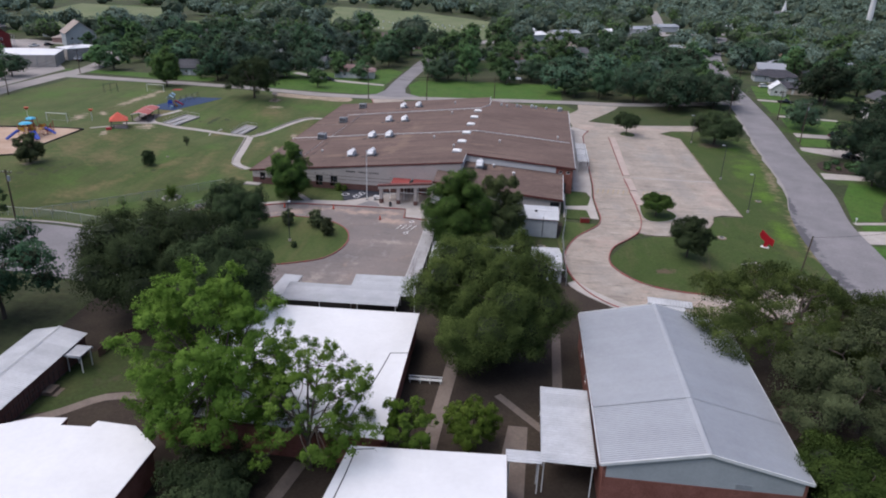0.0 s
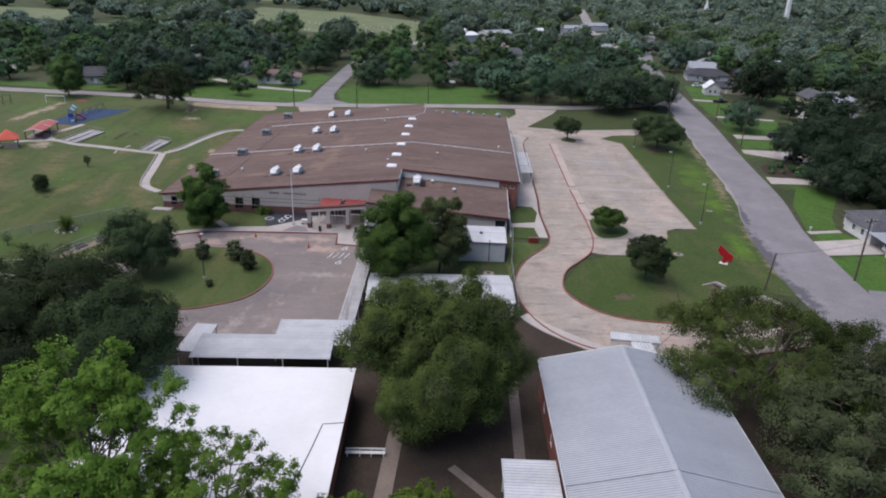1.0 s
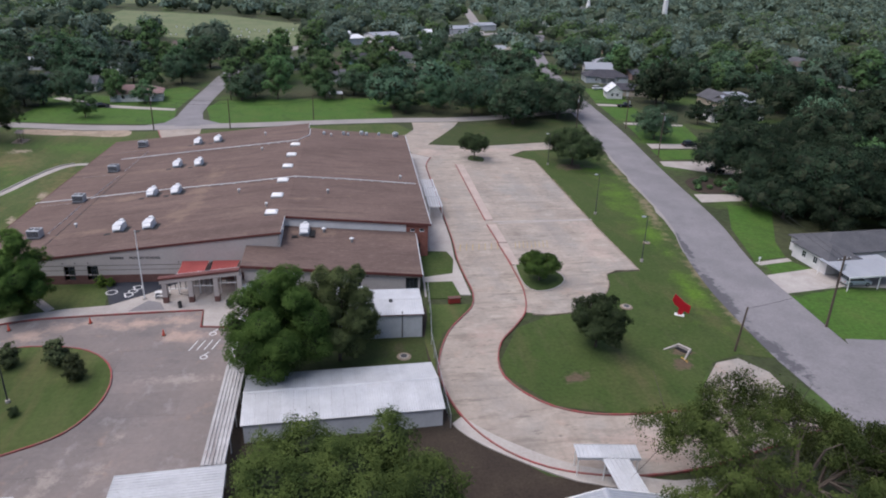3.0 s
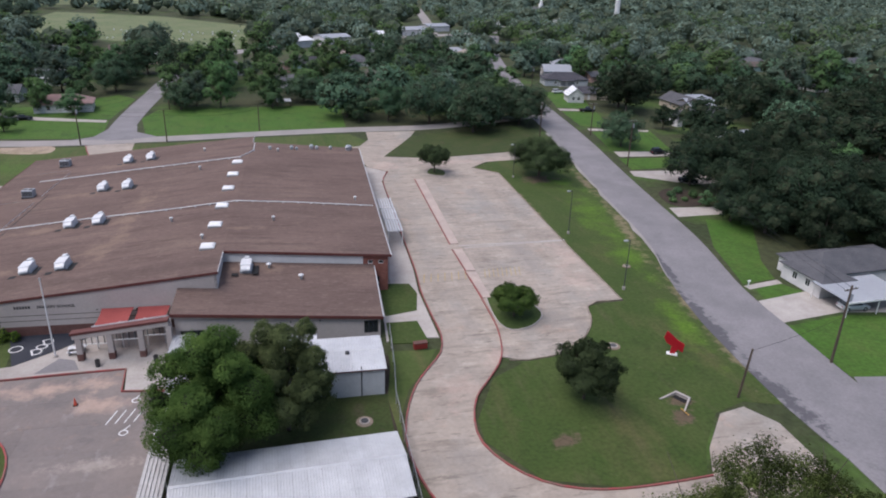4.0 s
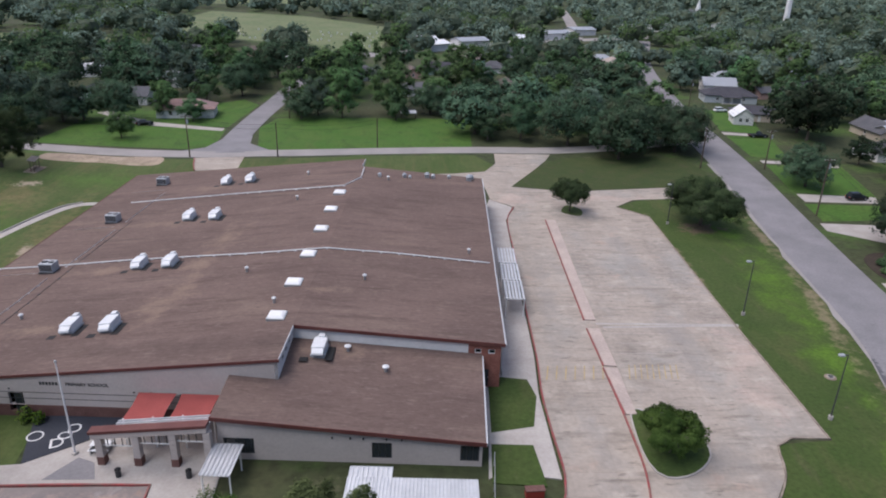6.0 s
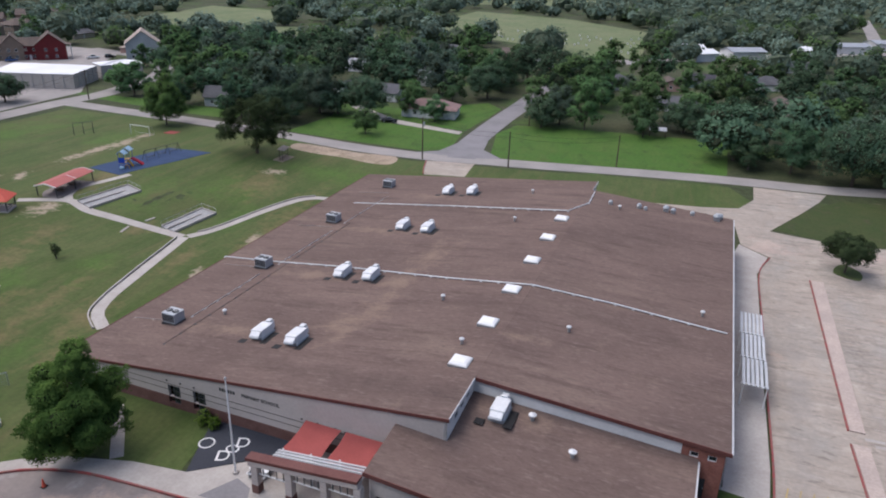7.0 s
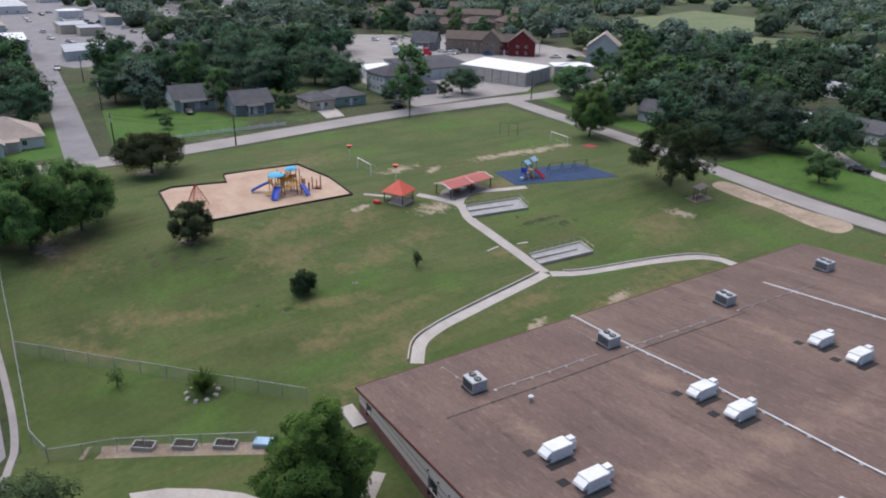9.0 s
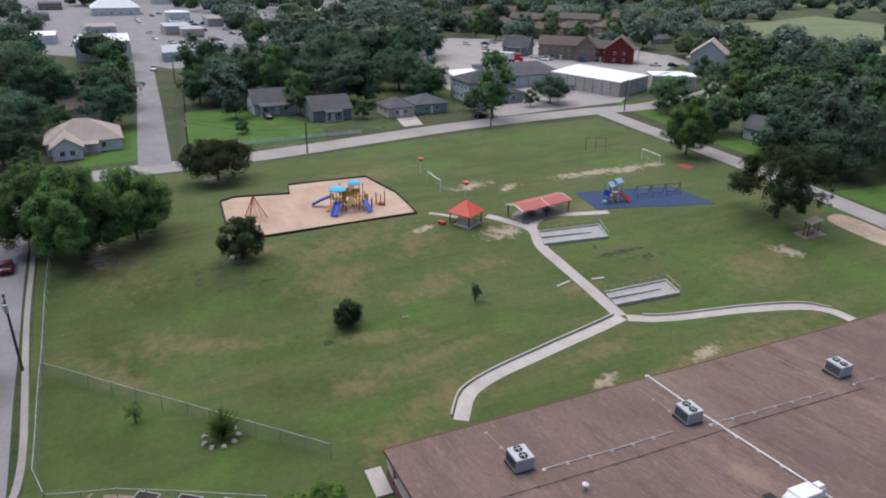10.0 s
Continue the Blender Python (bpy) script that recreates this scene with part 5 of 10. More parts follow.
# the school is sheared and lengthened towards the back to fit the camera's view
def askew(q):
    q.x += 0.02 * min(q.x, 0.0) - max(q.y, 0.0) * (0.011 - 0.0002 * q.x)
    q.y += 0.045 * max(q.y - 10.0, 0.0)


bpy.context.view_layer.update()
for ob in school.children_recursive:
    if ob.type == "MESH" and ob.data.users == 1 and (ob.matrix_world.translation - school.matrix_world.translation).length < 0.01:
        for v in ob.data.vertices:
            askew(v.co)


# ---- plant on the roof ----
def on_roof(a, b, dz=0.0):
    return SCH @ pose(a, b, roof_z(a + 0.014 * b) + dz)


def to_local(x, y):
    v = SCH.inverted() @ Vector((x, y, 0))
    return v.x, v.y


def rooftop_unit(m):
    u = thing("rooftop_unit", m, "white boxy rooftop air unit with a sloped hood", "air unit", "rooftop air units")
    part("curb_frame", Mesher().box(-1.0, -1.6, -0.25, 1.0, 1.4, 0.25), UNITGREY, u)
    part("casing", Mesher().soft_box(-0.9, -1.4, 0.25, 0.9, 1.3, 1.35, 0.08), UNITWHITE, u)
    h = Mesher()
    h.hexa([(-0.75, -2.1, 0.55), (0.75, -2.1, 0.55), (0.75, -1.4, 0.45), (-0.75, -1.4, 0.45)], [(-0.75, -2.0, 0.8), (0.75, -2.0, 0.8), (0.75, -1.4, 1.2), (-0.75, -1.4, 1.2)])
    part("hood", h, UNITWHITE, u)
    part("duct", Mesher().soft_box(-0.6, 1.3, 0.3, 0.6, 2.0, 1.25, 0.06), UNITWHITE, u)
    part("cap", Mesher().soft_box(-0.35, 1.2, 1.3, 0.45, 2.0, 1.55, 0.05), UNITWHITE, u)
    part("mat", Mesher().box(0.95, -2.4, 0.02, 2.0, 0.9, 0.07), BLACK, u, "black walkway mat")
    part("mat", Mesher().box(-2.3, -2.9, 0.02, -1.2, -1.8, 0.07), BLACK, u)
    return u


r0 = None
for x, y in ((-32.6, 156.4), (-27.8, 155.9), (-31.2, 174.9), (-26.7, 174.5), (-30.0, 195.0), (-25.4, 194.2), (-28.7, 215.4), (-24.0, 215.5)):
    a, b = to_local(x, y)
    tilt = Matrix.Rotation(-math.atan(0.1087), 4, "Y")
    if r0 is None:
        r0 = rooftop_unit(on_roof(a, b) @ tilt)
        r0.scale = (0.84, 0.86, 0.84)
    else:
        copy_thing(r0, on_roof(a, b) @ tilt)
a, b = to_local(-2.5, 150.2)
copy_thing(r0, SCH @ pose(a, b, low_z(a, b)))


def condenser(m):
    u = thing("condenser_unit", m, "grey square condenser with two fans on top", "air unit", "grey condensers")
    part("stand", Mesher().box(-1.25, -1.15, -0.2, 1.25, 1.15, 0.18), DARKGREY, u)
    part("casing", Mesher().soft_box(-1.15, -1.05, 0.18, 1.15, 1.05, 1.65, 0.06), UNITGREY, u)
    for s in (-0.55, 0.55):
        ring = Mesher().tube([(s, 0, 1.64), (s, 0, 1.74)], 0.48, 14)
        fan = part("fan", ring, BLACK, u, "black fan opening")
        part("guard", Mesher().box(s - 0.48, -0.025, 1.74, s + 0.48, 0.025, 1.77).box(s - 0.025, -0.48, 1.742, s + 0.025, 0.48, 1.772), STEEL, fan)
    for k in range(9):
        part("louvre", Mesher().box(-1.0 + k * 0.23, -1.09, 0.4, -0.86 + k * 0.23, -1.05, 1.45), DARKGREY, u)
    return u


c0 = None
for x, y in ((-46.1, 157.4), (-44.6, 175.8), (-43.6, 196.6), (-42.2, 218.4)):
    a, b = to_local(x, y)
    if c0 is None:
        c0 = condenser(on_roof(a, b, 0.15))
        c0.scale = (0.86, 0.86, 0.86)
    else:
        copy_thing(c0, on_roof(a, b, 0.15))


def skylight(m):
    u = thing("skylight", m, "white domed acrylic skylight on a low kerb", "skylight", "row of skylights")
    part("kerb", Mesher().box(-1.05, -1.05, -0.3, 1.05, 1.05, 0.22), STEEL, u)
    rings = [[(s * (1.02 - 0.1 * k * k), c * (1.02 - 0.1 * k * k), 0.22 + 0.13 * k) for s, c in ((-1, -1), (0, -1), (1, -1), (1, 0), (1, 1), (0, 1), (-1, 1), (-1, 0))] for k in range(3)]
    part("dome", Mesher().loft(rings), WHITE, u, "white dome")
    return u


s0_ = None
for x, y in ((-7.95, 154.6), (-7.4, 163.8), (-6.8, 173.2), (-6.2, 183.3), (-5.7, 192.6), (-5.1, 201.7)):
    a, b = to_local(x, y)
    if s0_ is None:
        s0_ = skylight(on_roof(a, b))
    else:
        copy_thing(s0_, on_roof(a, b))


def roof_vent(m, r=0.22, hgt=0.55, material=UNITWHITE):
    u = thing("roof_vent", m, "small round metal roof vent", "vent", "roof vents")
    part("pipe", Mesher().tube([(0, 0, -0.15), (0, 0, hgt)], r * 0.7, 8), STEEL, u)
    part("cap", Mesher().tube([(0, 0, hgt), (0, 0, hgt + 0.12), (0, 0, hgt + 0.28)], [r * 1.35, r * 1.35, r * 0.3], 8), material, u)
    return u


for x, y in ((-14.6, 169.0), (16.4, 177.3), (-12.5, 200.1), (-12.7, 215.9), (1.6, 165.6), (-40.7, 160.4), (-9, 158.5), (3.3, 211.1)):
    a, b = to_local(x, y)
    roof_vent(on_roof(a, b))
for x, y in ((5.0, 147.2), (0.6, 150.5)):
    a, b = to_local(x, y)
    roof_vent(SCH @ pose(a, b, low_z(a, b)), 0.3, 0.5)
for x, y, k in ((1.6, 212.9, 0.8), (6.4, 213.8, 0.9), (7.5, 213.4, 0.7), (10.9, 214.9, 1.1), (12.1, 214.7, 0.9), (15.3, 215.4, 0.8), (19.3, 215.1, 1.3), (19.9, 216.2, 1.0)):
    a, b = to_local(x, y)
    u = thing("exhaust_fan", on_roof(a, min(b, 73.0)), "grey kitchen exhaust fan near the back edge", "vent", "exhaust fans")
    part("curb_frame", Mesher().box(-0.4 * k, -0.4 * k, -0.15, 0.4 * k, 0.4 * k, 0.35 * k), STEEL, u)
    part("hood", Mesher().tube([(0, 0, 0.35 * k), (0, 0, 0.6 * k), (0, 0, 0.95 * k)], [0.3 * k, 0.52 * k, 0.25 * k], 10), UNITGREY, u)


def roof_pipe(name, pts, r, material, label):
    m = Mesher().tube([(a, b, roof_z(a + 0.014 * b) + 0.16) for a, b in pts], r, 6)
    for (a0, b0), (a1, b1) in zip(pts, pts[1:]):
        k = int(math.hypot(a1 - a0, b1 - b0) / 2.2)
        for i in range(k):
            a, b = a0 + (a1 - a0) * i / k, b0 + (b1 - b0) * i / k
            m.box(a - 0.16, b - 0.16, roof_z(a + 0.014 * b) - 0.01, a + 0.16, b + 0.16, roof_z(a + 0.014 * b) + 0.1)
    return single(name, m, material, label, "pipe", "", "", SCH)


L_ = lambda *q: [to_local(x, y) for x, y in q]
roof_pipe("gas_pipe", L_((-53.2, 178.5), (-45.2, 177.7), (-32.6, 177.2), (-16.2, 175.5), (-6.6, 175.0), (-4.4, 175.0), (6, 174.9), (19.2, 173.9)), 0.085, UNITWHITE, "pale gas pipe on blocks across the roof")
roof_pipe("gas_pipe", L_((-44.6, 207.2), (-24.9, 206.8), (-4.7, 205.8), (-1.9, 210.9), (-1.7, 217.7)), 0.09, UNITWHITE, "pale pipe on blocks across the roof")
roof_pipe("conduit", L_((-52.0, 157.4), (-46.4, 157.4)), 0.035, WORNLINE, "thin pale conduit on the roof")
roof_pipe("conduit", L_((-49.3, 194.0), (-42.4, 193.6)), 0.035, WORNLINE, "thin pale conduit on the roof")
roof_pipe("conduit", L_((-51.2, 175.6), (-44.2, 175.2)), 0.035, WORNLINE, "thin pale conduit on the roof")
roof_pipe("conduit", L_((-47, 214), (-40.5, 214)), 0.035, WORNLINE, "thin pale conduit on the roof")
roof_pipe("conduit", L_((-44.6, 159), (-44, 166), (-43.6, 173)), 0.04, STEEL, "thin grey conduit linking the condensers")
roof_pipe("conduit", L_((-42.8, 177), (-42.1, 185), (-41.5, 192)), 0.04, STEEL, "thin grey conduit linking the condensers")
roof_pipe("conduit", L_((-41.2, 196), (-40.5, 204), (-39.8, 212)), 0.04, STEEL, "thin grey conduit linking the condensers")
roof_pipe("conduit", L_((-43.2, 152), (-42.2, 165), (-41.4, 180), (-40.2, 196)), 0.03, DARKGREY, "dark seam line along the roof")

# flagpole
fz = gz(-26.0, 140.0)
fp = thing("flagpole", pose(-26.0, 140.0, fz), "tall slim white flagpole with a ball finial", "flagpole")
part("base", Mesher().tube([(0, 0, 0), (0, 0, 0.35)], [0.4, 0.3], 10), WALK, fp)
part("pole", Mesher().tube([(0, 0, 0), (0, 0, 10.8)], [0.11, 0.06], 8), WHITE, fp)
part("finial", Mesher().tube([(0, 0, 10.75), (0, 0, 10.85), (0, 0, 11.0), (0, 0, 11.08)], [0.05, 0.13, 0.13, 0.04], 8), STEEL, fp)


# ---- the old campus at the near end ----
def ribbed(width, length, thick=0.05, pitch=0.3, rise=0.06):
    """A ribbed metal sheet, ribs along its length: x across, y along."""
    m = Mesher()
    k = max(1, round(width / pitch))
    p = width / k
    prof = []
    for i in range(k):
        prof += [(i * p, 0), (i * p + p * 0.62, 0), (i * p + p * 0.7, rise), (i * p + p * 0.92, rise)]
    prof.append((width, 0))
    lo, hi = [(x, 0, z) for x, z in prof], [(x, length, z) for x, z in prof]
    n = len(prof)
    m.add(lo + hi, [(i, i + 1, n + i + 1, n + i) for i in range(n - 1)])
    m.add([(0, 0, -thick), (width, 0, -thick), (width, length, -thick), (0, length, -thick)], [(3, 2, 1, 0)])
    m.box(0, 0, -thick, width, 0.04, 0.0)
    return m


def panels(parent, origin, along, slope, count, width, length, material, pitch=0.3, rise=0.06):
    """A row of ribbed sheets that share one mesh. along: way of the row; slope: way of the ribs."""
    x, y = Vector(along).normalized(), Vector(slope).normalized()
    z = x.cross(y)
    me = ribbed(width - 0.012, length, 0.05, pitch, rise).data("panel")
    for i in range(count):
        o = Vector(origin) + x * width * i
        at = Matrix(((x.x, y.x, z.x, o.x), (x.y, y.y, z.y, o.y), (x.z, y.z, z.z, o.z), (0, 0, 0, 1)))
        part("panel", me, material, parent, at=at)


HALL = pose(12.7, 54.5, -1.2, 0, 0, -1.5)
hall = thing("gable_hall", HALL, "long hall with a pale ribbed metal gable roof and brick walls", "building")
HW, HL, HE, HR = 19.3, 30.6, 5.1, 7.35
part("wall_left", Mesher().wall((0.3, HL - 0.3), (0.3, 0.3), 0.3, -0.6, [(0, HE - 0.25), (HL - 0.6, HE - 0.25)], [(s, s + 1.4, 1.2, 2.6) for s in (4, 10, 16)]), BRICK, hall, "red-brown brick side wall")
for s in (4, 10, 16):
    window(hall, (0.3, HL - 0.3), (0.3, 0.3), (s, s + 1.4, 1.2, 2.6))
part("wall_right", Mesher().wall((HW - 0.3, 0.3), (HW - 0.3, HL - 0.3), 0.3, -0.6, [(0, HE - 0.25), (HL - 0.6, HE - 0.25)]), BRICK, hall)
part("wall_gable", Mesher().wall((0.6, 0.3), (HW - 0.6, 0.3), 0.3, 3.4, [(0, HE - 0.2), (HW / 2 - 0.6, HR - 0.25), (HW - 1.2, HE - 0.2)]), GREYWALL, hall, "pale metal gable end")
part("wall_base", Mesher().wall((0.6, 0.26), (HW - 0.6, 0.26), 0.34, -0.6, [(0, 3.4), (HW - 1.2, 3.4)]), BRICK, hall, "brick below the gable")
part("wall_gable", Mesher().wall((HW - 0.6, HL - 0.3), (0.6, HL - 0.3), 0.3, -0.6, [(0, HE - 0.2), (HW / 2 - 0.6, HR - 0.25), (HW - 1.2, HE - 0.2)]), WHITEWALL, hall)
sl = math.hypot(HW / 2, HR - HE)
panels(hall, (0, HL, HE), (0, -1, 0), (HW / 2, 0, HR - HE), 34, HL / 34, sl, METALROOF, 0.3, 0.035)
panels(hall, (HW, 0, HE), (0, 1, 0), (-HW / 2, 0, HR - HE), 34, HL / 34, sl, METALROOF, 0.3, 0.035)
part("ridge_cap", Mesher().hexa([(HW / 2 - 0.35, -0.06, HR - 0.02), (HW / 2 + 0.35, -0.06, HR - 0.02), (HW / 2 + 0.35, HL + 0.06, HR - 0.02), (HW / 2 - 0.35, HL + 0.06, HR - 0.02)],
     [(HW / 2 - 0.12, -0.06, HR + 0.05), (HW / 2 + 0.12, -0.06, HR + 0.09), (HW / 2 + 0.12, HL + 0.06, HR + 0.09), (HW / 2 - 0.12, HL + 0.06, HR + 0.09)]), METALROOF, hall)
for yy in (-0.1, HL + 0.02):
    m = Mesher()
    for s in (-1, 1):
        a, b = HW / 2 - s * HW / 2, HW / 2
        m.hexa([(a, yy, HE - 0.22), (b, yy, HR - 0.22), (b, yy + 0.08, HR - 0.22), (a, yy + 0.08, HE - 0.22)][::s] if s > 0 else [(b, yy, HR - 0.22), (a, yy, HE - 0.22), (a, yy + 0.08, HE - 0.22), (b, yy + 0.08, HR - 0.22)],
               [(a, yy, HE + 0.1), (b, yy, HR + 0.1), (b, yy + 0.08, HR + 0.1), (a, yy + 0.08, HE + 0.1)] if s > 0 else [(b, yy, HR + 0.1), (a, yy, HE + 0.1), (a, yy + 0.08, HE + 0.1), (b, yy + 0.08, HR + 0.1)])
    part("verge_trim", m, WHITE, hall, "white verge trim")
for xx in (-0.14, HW + 0.02):
    part("gutter", Mesher().box(xx, 0, HE - 0.2, xx + 0.12, HL, HE - 0.02), WHITEMETAL, hall)
part("vent", Mesher().box(12.6, 0.2, 3.7, 14.0, 0.26, 4.1), UNITGREY, hall, "louvred vent in the gable")
# a bent cap where two sheets lap
for s, (p, q) in enumerate((((0, 0, HE), (HW / 2, 0, HR)), ((HW / 2, 0, HR), (HW, 0, HE)))):
    part("lap_strip", Mesher().slab([(p[0], 9.0, p[2] + 0.11), (q[0], 9.0, q[2] + 0.11), (q[0], 9.12, q[2] + 0.11), (p[0], 9.12, p[2] + 0.11)], 0.03), METALROOF, hall)


def flat_block(name, poly, top, base, label, wall_mat=BRICK, edge=FASCIA, seams=()):
    """A flat-roofed block: brick walls, a thin coloured edge and a white membrane with seams."""
    cx, cy = sum(p[0] for p in poly) / len(poly), sum(p[1] for p in poly) / len(poly)
    ob = thing(name, pose(cx, cy, base), label, "building", "white-roofed classrooms")
    loc = [(x - cx, y - cy) for x, y in poly]
    shrink = [(x * 0.975, y * 0.975) for x, y in loc]
    part("wall", Mesher().prism(shrink, -0.8, top - base - 0.32), wall_mat, ob)
    part("roof_edge", Mesher().prism([(x * 1.003, y * 1.003) for x, y in loc], top - base - 0.36, top - base - 0.05), edge, ob, "maroon roof edge")
    part("roof_membrane", Mesher().prism(loc, top - base - 0.08, top - base), WHITEROOF, ob, "white roof membrane with stains")
    for line in seams:
        m = Mesher()
        for (x0, y0), (x1, y1) in zip(line, line[1:]):
            d = Vector((x1 - x0, y1 - y0)).normalized() * 0.06
            x0, y0, x1, y1 = x0 - cx, y0 - cy, x1 - cx, y1 - cy
            m.hexa([(x0 + d.y, y0 - d.x, top - base - 0.03), (x1 + d.y, y1 - d.x, top - base - 0.03), (x1 - d.y, y1 + d.x, top - base - 0.03), (x0 - d.y, y0 + d.x, top - base - 0.03)],
                   [(x0 + d.y, y0 - d.x, top - base + 0.02), (x1 + d.y, y1 - d.x, top - base + 0.02), (x1 - d.y, y1 + d.x, top - base + 0.02), (x0 - d.y, y0 + d.x, top - base + 0.02)])
        part("seam", m, DARKGREY, ob, "dark torn seam in the membrane")
    return ob


flat_block("classroom_block", [(-33.5, 58.8), (-8.5, 57.2), (-8.1, 84.6), (-33.6, 84.4)], 2.5, -1.4, "brick classroom block with a flat white roof",
           seams=([(-13.2, 57.6), (-12.5, 61.3), (-12.1, 64.4), (-11.4, 66.8), (-10.9, 70), (-10.4, 73.8), (-8.2, 74.1)],))
flat_block("classroom_block", [(-11.6, 55.9), (-15.5, 24), (4.0, 24), (3.9, 56.4)], 2.5, -1.5, "brick classroom block with a flat white roof and torn seam",
           seams=([(-9.1, 55.7), (-10.9, 55.4), (-11.2, 51.5), (-11.7, 46.9), (-12.3, 41.1)],))
flat_block("classroom_block", [(-44.5, 56.3), (-60.6, 47.1), (-62, 24), (-31.6, 24), (-30.3, 53.3), (-33.8, 56.2), (-38, 56.5), (-38.2, 55.5), (-41.3, 55.4), (-41.3, 56.6)], 2.5, -1.5,
           "brick classroom block with a stepped white roof edge", seams=())


def canopy(name, m, w, l, zs, label, posts=True, material=WHITEMETAL, pitch=0.3, n=None, rise=0.06):
    """A flat ribbed roof on posts; ribs along y; zs: ground below the origin."""
    ob = thing(name, m, label, "canopy", "ribbed canopies")
    n = n or max(1, round(w / 1.2))
    panels(ob, (0, 0, 0), (1, 0, 0), (0, 1, 0), n, w / n, l, material, pitch, rise)
    part("edge_beam", Mesher().box(0, -0.06, -0.25, w, 0.0, 0.05), material, ob)
    part("edge_beam", Mesher().box(0, l, -0.25, w, l + 0.06, 0.05), material, ob)
    if posts:
        k = max(2, round(l / 4))
        for i in range(k):
            for x in (0.15, w - 0.25):
                y = 0.2 + (l - 0.5) * i / (k - 1)
                part("post", Mesher().box(x, y, zs, x + 0.1, y + 0.1, -0.06), WHITE, ob)
    return ob


canopy("ribbed_canopy", pose(12.5, 55.7, 2.5, 0, 0, 88.0), 13.0, 5.2, -4.2, "white ribbed canopy beside the hall", pitch=0.42)
canopy("ribbed_canopy", pose(7.3, 55.6, 2.42, 0, 0, 90), 1.8, 3.4, -4.2, "narrow white ribbed canopy between two blocks", pitch=0.42)
canopy("ribbed_canopy", pose(-11.7, 87.7, 1.75, 0, 0, 90.6), 5.8, 17.0, -3.0, "long grey ribbed canopy behind the classrooms", True, CANOPYMETAL, 0.4)
canopy("ribbed_canopy", pose(-9.4, 91.4, 1.6, 0, 0, 91.5), 6.7, 10.0, -3.0, "white ribbed canopy at the walk's end", pitch=0.4)
canopy("ribbed_canopy", pose(-31.1, 89.4, 1.5, 0, 0, -4), 2.9, 7.0, -2.9, "white ribbed canopy over a side walk", pitch=0.4)
canopy("ribbed_canopy", pose(-12.0, 98.4, 1.5, 0, 0, -1.5), 2.3, 31.0, -2.8, "long rust-streaked white ribbed canopy along the forecourt", True, RUSTY, pitch=0.38, rise=0.1)
canopy("ribbed_canopy", pose(24.6, 94.3, 1.7, 0, 0, -9), 6.4, 2.0, -2.7, "white ribbed canopy beside the drive", pitch=0.4)
canopy("ribbed_canopy", pose(26.9, 86.5, 1.65, 0, 0, -1), 2.7, 7.2, -2.7, "white ribbed canopy over a walk to the hall", pitch=0.4)


def shed(name, m, w, l, eave, ridge, label, n, wall_mat=WHITEMETAL, hole=()):
    """A metal shed: x along its ridge, y across."""
    ob = thing(name, m, label, "shed", "white sheds")
    for a, b, L in (((0, 0), (w, 0), w), ((w, l), (0, l), w)):
        part("wall", Mesher().wall(a, b, 0.12, -0.6, [(0, eave - 0.06), (L, eave - 0.06)], hole if a == (0, 0) else ()), wall_mat, ob)
    for a, b in (((w, 0.12), (w, l - 0.12)), ((0, l - 0.12), (0, 0.12))):
        part("wall_end", Mesher().wall(a, b, 0.12, -0.6, [(0, eave - 0.06), (l / 2 - 0.12, ridge - 0.06), (l - 0.24, eave - 0.06)]), wall_mat, ob)
    rb = Mesher()
    for i in range(int(w / 0.9)):
        rb.box(0.4 + i * 0.9, -0.035, -0.5, 0.46 + i * 0.9, -0.002, eave - 0.1)
    part("wall_ribs", rb, wall_mat, ob)
    s = math.hypot(l / 2 + 0.3, ridge - eave)
    dz = (ridge - eave) / (l / 2) * 0.3
    panels(ob, (-0.25, -0.3, eave - dz), (1, 0, 0), (0, l / 2 + 0.3, ridge - eave + dz), n, (w + 0.5) / n, s, WHITEMETAL, 0.3, 0.05)
    panels(ob, (w + 0.25, l + 0.3, eave - dz), (-1, 0, 0), (0, -l / 2 - 0.3, ridge - eave + dz), n, (w + 0.5) / n, s, WHITEMETAL, 0.3, 0.05)
    part("ridge_cap", Mesher().hexa([(-0.25, l / 2 - 0.25, ridge - 0.01), (w + 0.25, l / 2 - 0.25, ridge - 0.01), (w + 0.25, l / 2 + 0.25, ridge - 0.01), (-0.25, l / 2 + 0.25, ridge - 0.01)],
         [(-0.25, l / 2 - 0.04, ridge + 0.1), (w + 0.25, l / 2 - 0.04, ridge + 0.1), (w + 0.25, l / 2 + 0.04, ridge + 0.1), (-0.25, l / 2 + 0.04, ridge + 0.1)]), WHITEMETAL, ob)
    return ob


shed("portable_classroom", pose(-8.6, 104.4, -1.0, 0, 0, 0.5), 21.4, 9.2, 2.6, 3.4, "long white metal classroom shed with a low gable roof", 16)
s1 = shed("portable_classroom", pose(1.95, 124.3, -0.9, 0, 0, -2.6), 11.3, 7.4, 4.2, 4.5, "white ribbed metal shed beside the school", 9)
part("downpipe", Mesher().rod((8.6, -0.1, -0.4), (8.6, -0.1, 4.6), 0.06), DARKGREY, s1, "dark pipe up the front wall")
part("roof_vent", Mesher().tube([(7.2, 3.2, 4.3), (7.2, 3.2, 4.75), (7.2, 3.2, 4.8)], [0.26, 0.26, 0.05], 10), DARKGREY, s1)
part("eave_trim", Mesher().box(-0.2, -0.34, 4.05, 11.5, -0.3, 4.16), FASCIA, s1, "dark eave trim")
